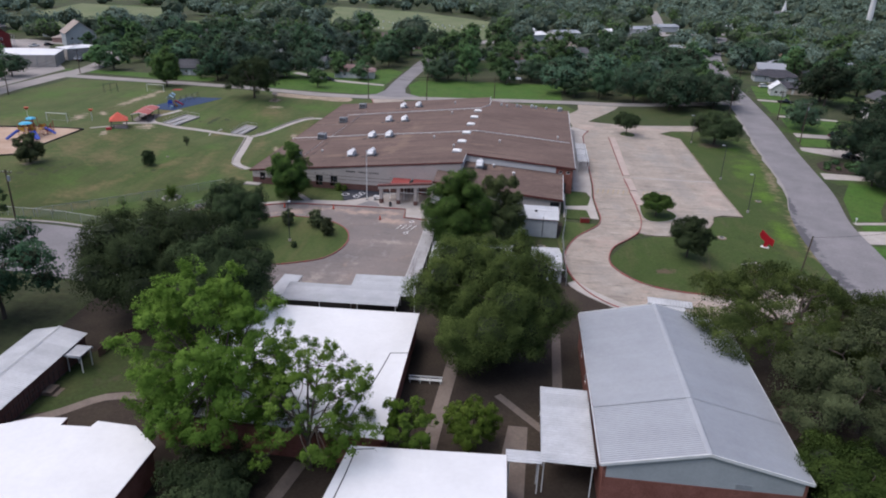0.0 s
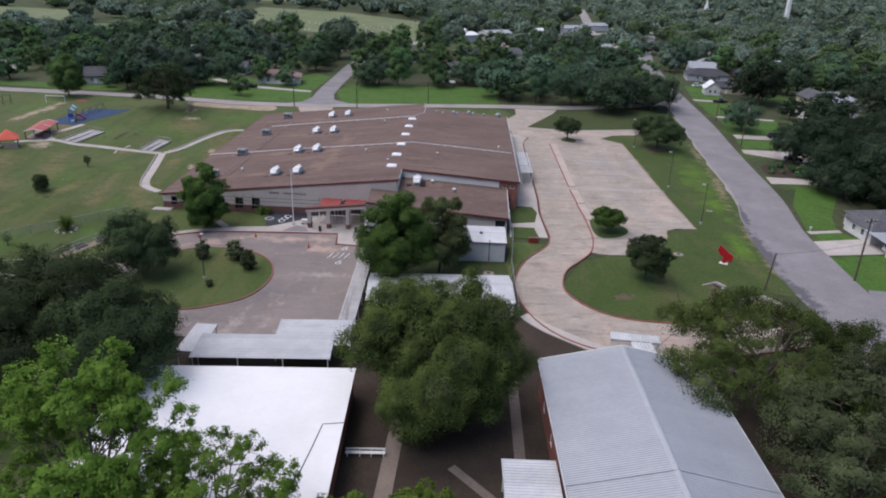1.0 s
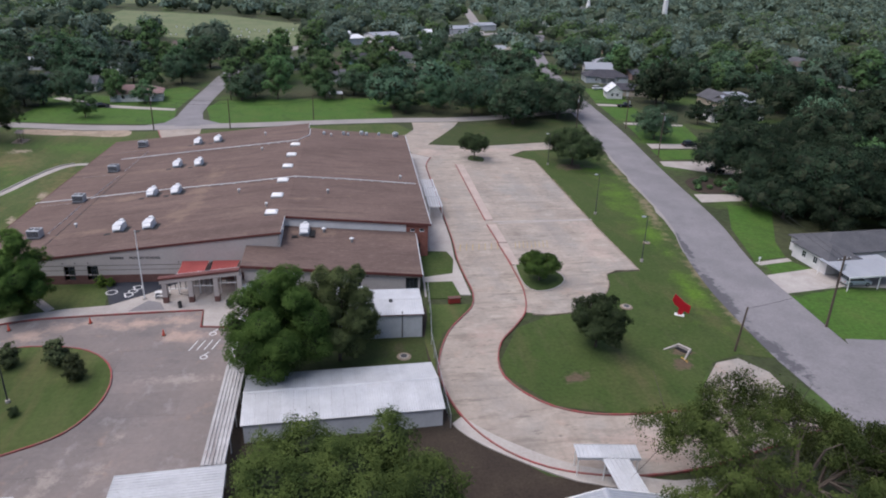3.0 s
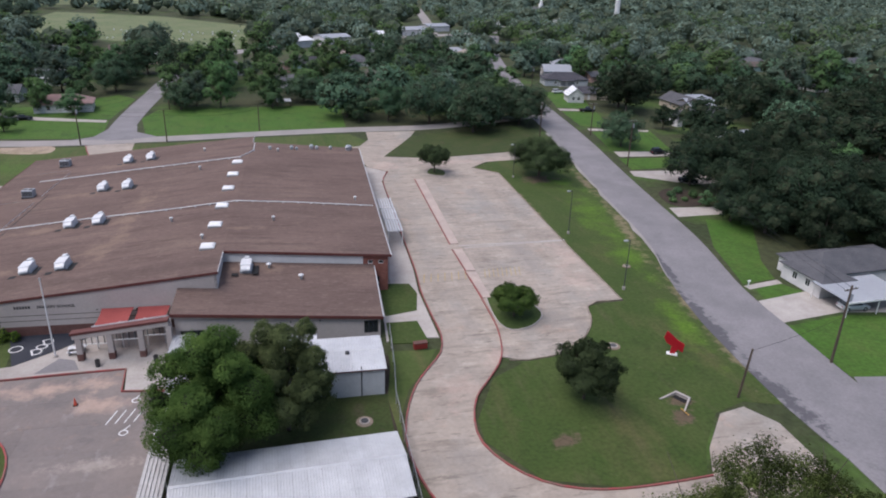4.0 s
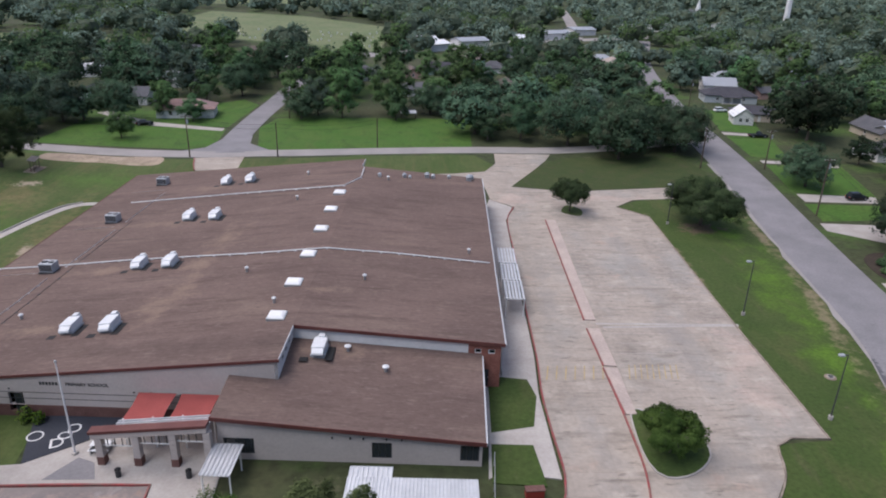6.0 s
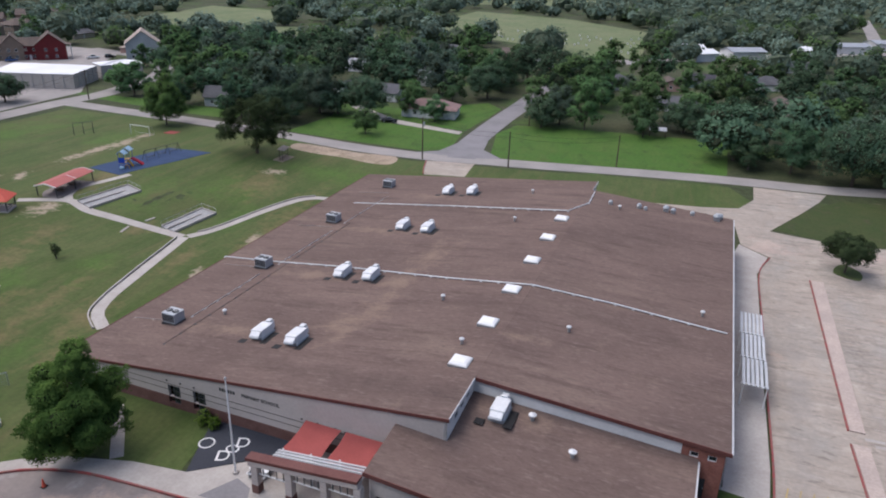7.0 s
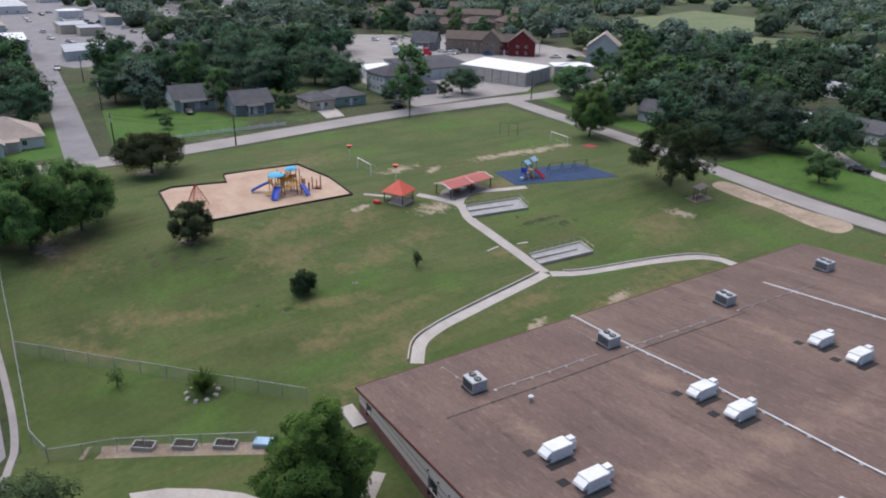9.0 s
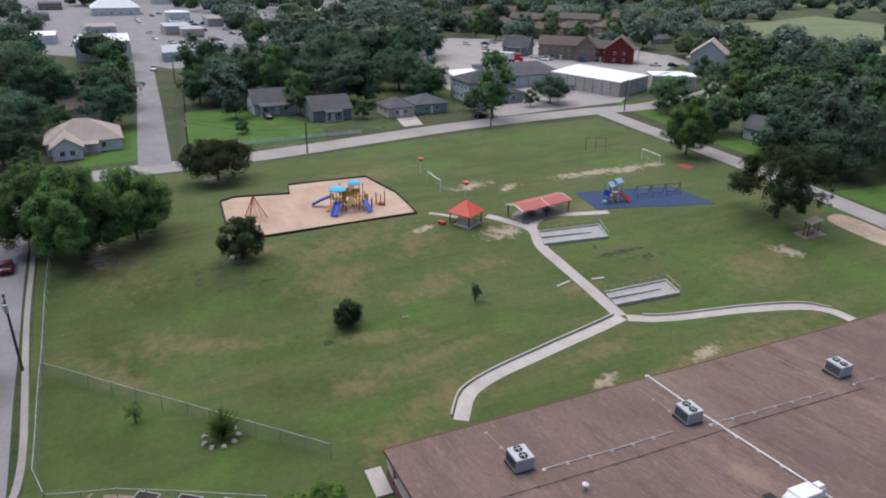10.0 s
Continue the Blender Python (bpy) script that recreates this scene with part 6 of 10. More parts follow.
canopy("ribbed_canopy", pose(2.1, 132.15, 3.1, 0, 0, -2.6), 4.0, 1.4, -3.9, "white ribbed canopy behind the shed", pitch=0.4)
s2 = shed("portable_classroom", pose(-50.0, 57.0, -1.2, 0, 0, 90), 17.2, 6.6, 3.0, 3.7, "portable classroom with a pale ribbed roof over brown walls", 14, WAINSCOT)
canopy("ribbed_canopy", pose(-49.9, 69.5, 1.5, 0, 0, -3), 2.2, 2.4, -2.6, "grey ribbed canopy over the portable steps", True, CANOPYMETAL, 0.4)
part("steps", Mesher().box(7.5, -1.9, -0.4, 9.2, -0.1, 0.3).box(7.5, -1.3, 0.3, 9.2, -0.1, 0.7), WOOD, s2, "grey wooden steps")
m = Mesher()
for i in range(18):
    m.rod((0.3 + i * 0.95, -0.3, -0.4), (0.3 + i * 0.95, -0.3, 2.0), 0.03, 4)
for z in (0.6, 1.3, 2.0):
    m.rod((0.3, -0.3, z), (16.5, -0.3, z), 0.025, 4)
part("railing", m, DARKGREY, s2, "dark railing along the portable")


bf = thing("board_fence", pose(-47.9, 73.4, gz(-47, 76)), "low dark brown board fence beside the portable", "fence")
for i in range(26):
    x, y = (0.04 * i, 0.31 * i) if i < 16 else (0.64 + (i - 15) * 0.22, 4.65 + (i - 15) * 0.24)
    part("board", Mesher().box(x - 0.02, y - 0.14, -0.3, x + 0.02, y + 0.14, 1.25), WAINSCOT, bf)
wr_ = thing("white_bench", pose(-8.1, 73.3, gz(-6, 73.3)), "long low white slatted bench in the courtyard", "bench")
for k in range(3):
    part("slat", Mesher().box(0, 0.16 * k, 0.44, 4.2, 0.16 * k + 0.12, 0.48), WHITE, wr_)
part("back_rail", Mesher().box(0, 0.5, 0.62, 4.2, 0.55, 0.8), WHITE, wr_)
for x in (0.2, 1.5, 2.7, 4.0):
    part("leg", Mesher().box(x - 0.05, 0.02, -0.15, x + 0.05, 0.12, 0.44), WHITE, wr_)
    part("leg", Mesher().box(x - 0.05, 0.42, -0.15, x + 0.05, 0.5, 0.8), WHITE, wr_)


# ---- trees ----
def leaf_clumps(rng, pos, out, size):
    """Small three-cornered leaf clumps at pos, facing roughly out, and the way each one faces."""
    n = len(pos)
    nrm = out + rng.normal(0, 0.5, (n, 3))
    nrm /= np.linalg.norm(nrm, axis=1, keepdims=True)
    tan = np.cross(nrm, rng.normal(0, 1, (n, 3)))
    tan /= np.linalg.norm(tan, axis=1, keepdims=True) + 1e-9
    bit = np.cross(nrm, tan)
    s = size * rng.uniform(0.6, 1.4, (n, 1))
    k = rng.uniform(0.5, 0.95, (n, 1))
    tri = np.stack([pos - tan * s - bit * s * k * 0.5, pos + tan * s * rng.uniform(0.5, 1, (n, 1)) - bit * s * k * 0.6, pos + bit * s * k + tan * s * rng.uniform(-0.4, 0.4, (n, 1))], 1)
    face = out / (np.linalg.norm(out, axis=1, keepdims=True) + 1e-9) + nrm * 0.45
    face /= np.linalg.norm(face, axis=1, keepdims=True)
    return tri, np.repeat(face[:, None, :], 3, 1)


def crown_mesh(name, leaves, inner=None):
    """Leaves as one mesh, with the filler cores inside as its second material."""
    tri, nor = leaves
    n = len(tri)
    if inner is not None:
        inner = np.concatenate([inner[:, [0, 1, 2]], inner[:, [0, 2, 3]]])
        fn = np.cross(inner[:, 1] - inner[:, 0], inner[:, 2] - inner[:, 0])
        fn /= np.linalg.norm(fn, axis=1, keepdims=True) + 1e-9
        tri, nor = np.concatenate([tri, inner]), np.concatenate([nor, np.repeat(fn[:, None, :], 3, 1)])
    f = len(tri)
    me = bpy.data.meshes.new(name)
    me.vertices.add(f * 3)
    me.vertices.foreach_set("co", tri.reshape(-1).astype(np.float32))
    me.loops.add(f * 3)
    me.loops.foreach_set("vertex_index", np.arange(f * 3, dtype=np.int32))
    me.polygons.add(f)
    me.polygons.foreach_set("loop_start", (np.arange(f) * 3).astype(np.int32))
    me.polygons.foreach_set("use_smooth", np.ones(f, bool))
    me.polygons.foreach_set("material_index", (np.arange(f) >= n).astype(np.int32))
    me.update(calc_edges=True)
    me.normals_split_custom_set_from_vertices(nor.reshape(-1, 3).astype(np.float32))
    return me


def round_cube(n):
    g = np.linspace(-1, 1, n + 1)
    out = []
    for ax in range(3):
        for sg in (-1, 1):
            for i in range(n):
                for k in range(n):
                    c = [(g[i], g[k]), (g[i + 1], g[k]), (g[i + 1], g[k + 1]), (g[i], g[k + 1])]
                    out.append([np.insert(p, ax, sg) for p in (c if (sg > 0) == (ax != 1) else c[::-1])])
    out = np.array(out)
    return out / np.linalg.norm(out, axis=2, keepdims=True)


BALL3, BALL2 = round_cube(3), round_cube(2)


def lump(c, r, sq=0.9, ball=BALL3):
    """A rough closed filler core that keeps a crown from being seen through."""
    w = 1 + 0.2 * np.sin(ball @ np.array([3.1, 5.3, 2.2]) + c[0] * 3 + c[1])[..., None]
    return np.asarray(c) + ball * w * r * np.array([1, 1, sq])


def swell(pos, d, z):
    """The way leaves face: partly out of their clump, partly out of the whole crown."""
    o = pos - np.array([0, 0, z])
    o = o / (np.linalg.norm(o, axis=1, keepdims=True) + 1e-6)
    return d * 0.6 + o * 0.75 + np.array([0, 0, 0.2])


def tree_meshes(seed, W, H, base, lobes, leaves, size, core=True, spread=0.62, lobe_r=0.24, droop=0.0, flat=1.0, rag=0.25, sprays=9, ball=BALL3, sides=6):
    """Crown and trunk of one tree: lobes of leaf clumps round limb ends; base: height of the crown's underside."""
    rng = np.random.default_rng(seed)
    R, hc = W / 2, (H - base)
    if lobes < 10:
        lobes, lobe_r = 22 if W < 9 else 15, lobe_r * (0.86 if W < 9 else 0.85)
    cs, rs = [], []
    for i in range(lobes):
        ang = i * 2.399963 + rng.uniform(-0.4, 0.4)
        lev = (i + 0.5) / lobes
        rad = R * spread * math.sqrt(1 - (lev * 2 - 0.85) ** 2 * 0.72 if abs(lev * 2 - 0.85) < 1.17 else 0.1) * (rng.uniform(0.5, 1.2) if not core else rng.uniform(0.86, 1.08) if i % 4 else 0.4)
        r = W * lobe_r * (rng.uniform(0.6, 1.15) if not core else rng.uniform(0.8, 1.12)) * (1 - 0.25 * lev)
        z = base + r * 0.75 * flat + (hc - r * 1.65 * flat) * lev * rng.uniform(0.85, 1.05)
        cs.append((math.cos(ang) * rad, math.sin(ang) * rad, z - droop * rad))
        rs.append(r)
    cs, rs = np.array(cs), np.array(rs)
    # each lobe is broken into smaller sprays
    sub_c, sub_r = [], []
    for c, r in zip(cs, rs):
        for _ in range(sprays):
            u = rng.normal(0, 1, 3)
            u[2] = u[2] * 0.8 + 0.25
            u /= np.linalg.norm(u)
            sub_c.append(c + u * r * rng.uniform(0.55, 1.08) * np.array([1, 1, flat]))
            sub_r.append(r * rng.uniform(0.2, 0.42) * (9 / sprays) ** 0.4)
    sub_c, sub_r = np.array(sub_c), np.array(sub_r)
    n1, n2 = int(leaves * 1.7), int(leaves * 1.3)
    k = rng.choice(len(sub_r), n1, p=sub_r ** 2 / (sub_r ** 2).sum())
    d = rng.normal(0, 1, (n1, 3))
    d /= np.linalg.norm(d, axis=1, keepdims=True)
    f = 1 - np.abs(rng.normal(0, rag, (n1, 1))) + np.minimum(rng.exponential(0.16, (n1, 1)), 0.9)
    pos = sub_c[k] + d * sub_r[k][:, None] * f
    k2 = rng.choice(len(rs), n2, p=rs ** 2 / (rs ** 2).sum())
    d2 = rng.normal(0, 1, (n2, 3))
    d2 /= np.linalg.norm(d2, axis=1, keepdims=True)
    pos2 = cs[k2] + d2 * rs[k2][:, None] * rng.uniform(0.66, 0.98, (n2, 1)) * np.array([1, 1, flat])
    if not core:
        n2 = n2 // 4
        pos2, d2 = pos2[:n2], d2[:n2]
    pos, d = np.concatenate([pos, pos2]), np.concatenate([d, d2])
    deep = np.full(len(pos), 9.0)
    for c, r in zip(cs, rs):
        deep = np.minimum(deep, np.linalg.norm((pos - c) / np.array([1, 1, flat]), axis=1) / r)
    ok = (deep > (0.6 if core else 0.25)) & (rng.uniform(0, 1, len(pos)) < np.clip(0.85 + d[:, 2] * 0.6, 0.3, 1))
    pos, d = pos[ok], d[ok]
    sel = rng.permutation(len(pos))[:leaves]
    pos, d = pos[sel], d[sel]
    # bring the whole to its true width and height
    reach = np.mean([np.quantile(pos[:, 0] * math.cos(a) + pos[:, 1] * math.sin(a), 0.993) for a in np.arange(0, 6.28, 0.39)])
    kx, kz = R / reach, hc / (np.quantile(pos[:, 2], 0.997) - base)
    grow = np.array([kx, kx, kz])
    pos, cs, rs = (pos - (0, 0, base)) * grow + (0, 0, base), (cs - (0, 0, base)) * grow + (0, 0, base), rs * min(kx, kz)
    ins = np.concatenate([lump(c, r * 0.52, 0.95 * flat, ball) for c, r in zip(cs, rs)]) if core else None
    crown = crown_mesh("crown", leaf_clumps(rng, pos, swell(pos, d, base + hc * 0.3), size), ins)
    tr = Mesher()
    tr0 = max(0.1, W * 0.022)
    fork = base * 0.75 + hc * 0.12
    tr.tube([(0, 0, -0.5), (0, 0, 0.15), (tr0 * 0.3, 0, fork * 0.55), (0, tr0 * 0.4, fork)], [tr0 * 1.8, tr0 * 1.15, tr0 * 0.95, tr0 * 0.8], 8)
    limbs = []
    for q in range(6):
        a = q * 1.047 + rng.uniform(-0.3, 0.3)
        rr, zz = R * rng.uniform(0.3, 0.55), base + hc * rng.uniform(0.45, 0.75)
        if q == 5:
            rr, zz = R * 0.1, base + hc * 0.85
        p0, p1, p2 = Vector((0, tr0 * 0.4, fork - 0.15)), Vector((rr * 0.45 * math.cos(a), rr * 0.45 * math.sin(a), fork + (zz - fork) * 0.5)), Vector((rr * math.cos(a), rr * math.sin(a), zz))
        limbs += [(p0.lerp(p1, 0.7), tr0 * 0.3), (p1, tr0 * 0.28), (p1.lerp(p2, 0.5), tr0 * 0.22), (p2, tr0 * 0.15)]
        tr.tube([p0, p1, p2], [tr0 * 0.55, tr0 * 0.36, tr0 * 0.16], sides)
    for c, r in zip(cs, rs):
        p0, w0 = min(limbs, key=lambda q: (q[0] - Vector(c)).length + max(0.0, q[0].z - c[2]) * 2)
        mid = p0.lerp(Vector(c), 0.5) + Vector(rng.normal(0, r * 0.12, 3))
        tr.tube([p0, mid, Vector(c)], [w0, w0 * 0.6, w0 * 0.3], max(3, sides - 1))
        if not core:
            for _ in range(3):
                e = Vector(c) + Vector(rng.normal(0, r * 0.6, 3))
                tr.tube([mid.lerp(Vector(c), 0.6), e], [w0 * 0.4, w0 * 0.12], 4)
    return crown, tr.data("trunk")


def plant(name, x, y, meshes, leaf, label, turn=0.0, s=1.0, group="", bark=None, z=None, cat="tree"):
    crown, trunk = meshes
    ob = thing(name, Matrix.LocRotScale((x, y, gz(x, y) - 0.05 if z is None else z), Euler((0, 0, turn)), (s, s, s)), label, cat, group)
    part("trunk", trunk, bark or BARK, ob)
    part("crown", crown, leaf, ob)
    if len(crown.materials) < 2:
        crown.materials.append(SHADECORE)
    return ob


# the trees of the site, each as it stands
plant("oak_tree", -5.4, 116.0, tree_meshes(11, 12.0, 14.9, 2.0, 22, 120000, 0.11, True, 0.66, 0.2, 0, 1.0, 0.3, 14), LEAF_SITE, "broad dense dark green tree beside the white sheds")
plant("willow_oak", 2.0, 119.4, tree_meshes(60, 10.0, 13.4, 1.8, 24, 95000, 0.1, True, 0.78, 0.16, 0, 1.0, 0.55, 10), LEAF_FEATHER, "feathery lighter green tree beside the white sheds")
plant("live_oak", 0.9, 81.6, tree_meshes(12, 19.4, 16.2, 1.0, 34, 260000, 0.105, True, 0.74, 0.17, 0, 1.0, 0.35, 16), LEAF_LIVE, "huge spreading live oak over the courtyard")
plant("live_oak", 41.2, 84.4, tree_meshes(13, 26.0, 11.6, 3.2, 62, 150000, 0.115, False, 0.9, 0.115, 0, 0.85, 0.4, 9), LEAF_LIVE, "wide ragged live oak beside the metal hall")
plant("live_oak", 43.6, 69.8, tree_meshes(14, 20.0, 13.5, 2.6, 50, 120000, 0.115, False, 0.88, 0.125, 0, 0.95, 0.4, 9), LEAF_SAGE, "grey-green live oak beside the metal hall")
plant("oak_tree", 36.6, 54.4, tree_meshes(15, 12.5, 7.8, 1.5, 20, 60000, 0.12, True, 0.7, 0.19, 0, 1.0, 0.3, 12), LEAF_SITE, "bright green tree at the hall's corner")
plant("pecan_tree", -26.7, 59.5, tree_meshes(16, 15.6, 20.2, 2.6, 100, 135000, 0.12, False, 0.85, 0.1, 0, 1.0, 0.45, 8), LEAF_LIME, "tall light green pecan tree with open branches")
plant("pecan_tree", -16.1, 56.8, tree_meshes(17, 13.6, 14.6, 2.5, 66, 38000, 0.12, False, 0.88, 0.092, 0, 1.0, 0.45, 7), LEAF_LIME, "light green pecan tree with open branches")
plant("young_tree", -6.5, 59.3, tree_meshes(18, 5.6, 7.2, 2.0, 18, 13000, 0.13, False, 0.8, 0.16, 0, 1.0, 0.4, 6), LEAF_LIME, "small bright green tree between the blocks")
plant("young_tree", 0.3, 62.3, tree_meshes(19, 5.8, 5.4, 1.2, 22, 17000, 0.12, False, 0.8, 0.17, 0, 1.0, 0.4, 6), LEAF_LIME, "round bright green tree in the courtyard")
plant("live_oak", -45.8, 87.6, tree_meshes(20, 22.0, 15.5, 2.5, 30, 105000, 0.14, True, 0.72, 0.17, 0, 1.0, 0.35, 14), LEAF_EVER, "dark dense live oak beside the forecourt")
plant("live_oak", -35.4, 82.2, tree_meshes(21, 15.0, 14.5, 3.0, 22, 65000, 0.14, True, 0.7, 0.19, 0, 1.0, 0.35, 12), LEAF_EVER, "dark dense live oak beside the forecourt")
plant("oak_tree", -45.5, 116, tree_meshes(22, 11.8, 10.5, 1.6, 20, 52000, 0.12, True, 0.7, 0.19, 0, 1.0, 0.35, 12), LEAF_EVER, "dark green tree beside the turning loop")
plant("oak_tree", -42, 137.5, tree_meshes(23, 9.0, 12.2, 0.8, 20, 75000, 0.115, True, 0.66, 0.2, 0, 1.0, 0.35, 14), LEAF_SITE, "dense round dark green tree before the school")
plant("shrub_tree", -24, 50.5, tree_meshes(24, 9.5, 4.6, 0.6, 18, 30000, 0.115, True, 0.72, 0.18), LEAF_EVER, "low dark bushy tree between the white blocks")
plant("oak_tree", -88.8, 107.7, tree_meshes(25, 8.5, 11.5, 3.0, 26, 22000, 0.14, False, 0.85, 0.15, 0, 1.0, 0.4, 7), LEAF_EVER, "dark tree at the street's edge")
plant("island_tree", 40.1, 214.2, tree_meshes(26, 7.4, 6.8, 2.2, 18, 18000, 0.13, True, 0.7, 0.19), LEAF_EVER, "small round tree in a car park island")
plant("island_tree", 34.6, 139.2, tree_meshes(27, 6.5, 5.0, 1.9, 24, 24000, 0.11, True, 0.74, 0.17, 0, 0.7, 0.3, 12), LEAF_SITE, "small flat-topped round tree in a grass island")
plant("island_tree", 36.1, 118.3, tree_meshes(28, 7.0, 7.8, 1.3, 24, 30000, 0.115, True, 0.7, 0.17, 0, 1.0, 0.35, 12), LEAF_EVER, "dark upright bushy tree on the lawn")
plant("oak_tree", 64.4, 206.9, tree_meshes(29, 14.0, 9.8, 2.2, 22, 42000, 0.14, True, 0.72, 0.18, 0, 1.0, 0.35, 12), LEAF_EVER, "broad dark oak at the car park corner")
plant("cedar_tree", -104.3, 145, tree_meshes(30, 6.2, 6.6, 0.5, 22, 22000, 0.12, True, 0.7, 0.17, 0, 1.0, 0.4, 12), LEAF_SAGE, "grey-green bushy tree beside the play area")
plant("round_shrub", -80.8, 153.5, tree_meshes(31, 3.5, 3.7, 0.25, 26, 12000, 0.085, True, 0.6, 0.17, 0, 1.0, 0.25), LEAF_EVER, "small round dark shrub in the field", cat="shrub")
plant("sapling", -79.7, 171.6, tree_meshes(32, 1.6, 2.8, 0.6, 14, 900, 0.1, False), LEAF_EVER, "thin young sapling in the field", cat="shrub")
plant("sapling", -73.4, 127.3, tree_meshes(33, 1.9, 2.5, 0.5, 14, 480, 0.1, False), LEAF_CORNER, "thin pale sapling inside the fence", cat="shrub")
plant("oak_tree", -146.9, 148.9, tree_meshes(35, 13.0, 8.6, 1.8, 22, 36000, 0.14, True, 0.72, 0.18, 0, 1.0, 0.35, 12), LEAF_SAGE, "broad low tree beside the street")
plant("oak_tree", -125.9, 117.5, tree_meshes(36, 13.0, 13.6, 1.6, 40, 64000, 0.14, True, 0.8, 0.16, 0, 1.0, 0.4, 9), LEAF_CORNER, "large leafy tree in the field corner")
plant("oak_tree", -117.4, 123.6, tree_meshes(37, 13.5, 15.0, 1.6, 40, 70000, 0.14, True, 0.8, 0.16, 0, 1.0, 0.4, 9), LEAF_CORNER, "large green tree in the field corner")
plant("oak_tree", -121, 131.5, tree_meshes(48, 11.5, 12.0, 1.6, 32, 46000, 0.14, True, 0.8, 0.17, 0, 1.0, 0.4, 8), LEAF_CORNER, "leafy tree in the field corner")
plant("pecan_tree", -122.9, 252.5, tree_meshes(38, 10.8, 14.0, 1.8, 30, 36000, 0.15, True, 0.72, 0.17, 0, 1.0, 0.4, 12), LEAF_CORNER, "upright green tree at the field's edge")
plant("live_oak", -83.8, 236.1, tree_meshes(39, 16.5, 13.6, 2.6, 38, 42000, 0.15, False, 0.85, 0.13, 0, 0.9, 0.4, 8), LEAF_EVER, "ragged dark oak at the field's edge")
for x, y, w, h_, seed in ((-38.1, 122.9, 2.7, 3.4, 41), (-32.5, 122.6, 3.5, 3.8, 42), (-29.4, 118.9, 2.8, 3.6, 43), (-33.9, 112.3, 1.1, 1.3, 44)):
    plant("island_shrub", x, y, tree_meshes(seed, w, h_, 0.15, 6, 1300 if w > 2 else 300, 0.17), LEAF_SAGE if w > 2 else LEAF_EVER, "upright twiggy shrub in the grass island", cat="shrub", group="shrubs of the island")
for x, y, w, seed in ((-33.5, 145.6, 1.8, 45), (-32, 145.2, 1.4, 46)):
    plant("wall_shrub", x, y, tree_meshes(seed, w, w * 1.1, 0.1, 5, 420, 0.12), LEAF_LIME, "small loose light green shrub by the front wall", cat="shrub")

# trees of the streets around, in a few habits
HABIT, COARSE = [], []
for i, (w, h_, lobes, leaves, leaf, lbl) in enumerate((
        (13, 11.5, 14, 3400, LEAF_OAK, "broad dark oak among the houses"), (11, 12.5, 13, 3000, LEAF_DARK, "dense dark green tree among the houses"),
        (15, 13, 17, 4000, LEAF_OAK, "wide spreading oak among the houses"), (9, 11, 11, 2400, LEAF_MID, "mid green tree among the houses"),
        (12, 14, 15, 3200, LEAF_GREY, "grey-green tree among the houses"), (8.5, 9, 10, 2200, LEAF_FRESH, "bright green tree among the houses"),
        (9.5, 15, 15, 2800, LEAF_FRESH, "tall slender green tree among the houses"))):
    HABIT.append((tree_meshes(100 + i, w, h_, h_ * 0.12, lobes, int(leaves * 3.2), 0.2, True, 0.7, 0.19, 0, 1.0, 0.4, 16, BALL2, 4), leaf, lbl))
    COARSE.append((tree_meshes(100 + i, w, h_, h_ * 0.12, lobes, int(leaves * 0.72), 0.42, True, 0.7, 0.19, 0, 1.0, 0.4, 12, BALL2, 4), leaf, lbl))
# darker copies of three kinds: the close woods' shade is in the leaf colour
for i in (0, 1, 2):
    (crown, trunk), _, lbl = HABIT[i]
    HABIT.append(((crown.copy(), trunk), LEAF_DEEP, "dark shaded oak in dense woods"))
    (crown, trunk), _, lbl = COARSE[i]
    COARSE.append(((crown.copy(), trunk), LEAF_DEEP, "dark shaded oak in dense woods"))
PROTO = {}


def street_tree(x, y, i, s, turn, kinds=None):
    kinds = kinds or HABIT
    mesh, leaf, lbl = kinds[i]
    key = (i, kinds is HABIT)
    if key not in PROTO:
        PROTO[key] = plant("street_tree", x, y, mesh, leaf, lbl, turn, s, "trees among the houses")
    else:
        o = copy_thing(PROTO[key], Matrix.LocRotScale((x, y, gz(x, y) - 0.05), Euler((0, 0, turn)), None))
        o.scale = (s, s, s * (0.78 + 0.2 * ((x * 7.3 + y * 3.1) % 1)))


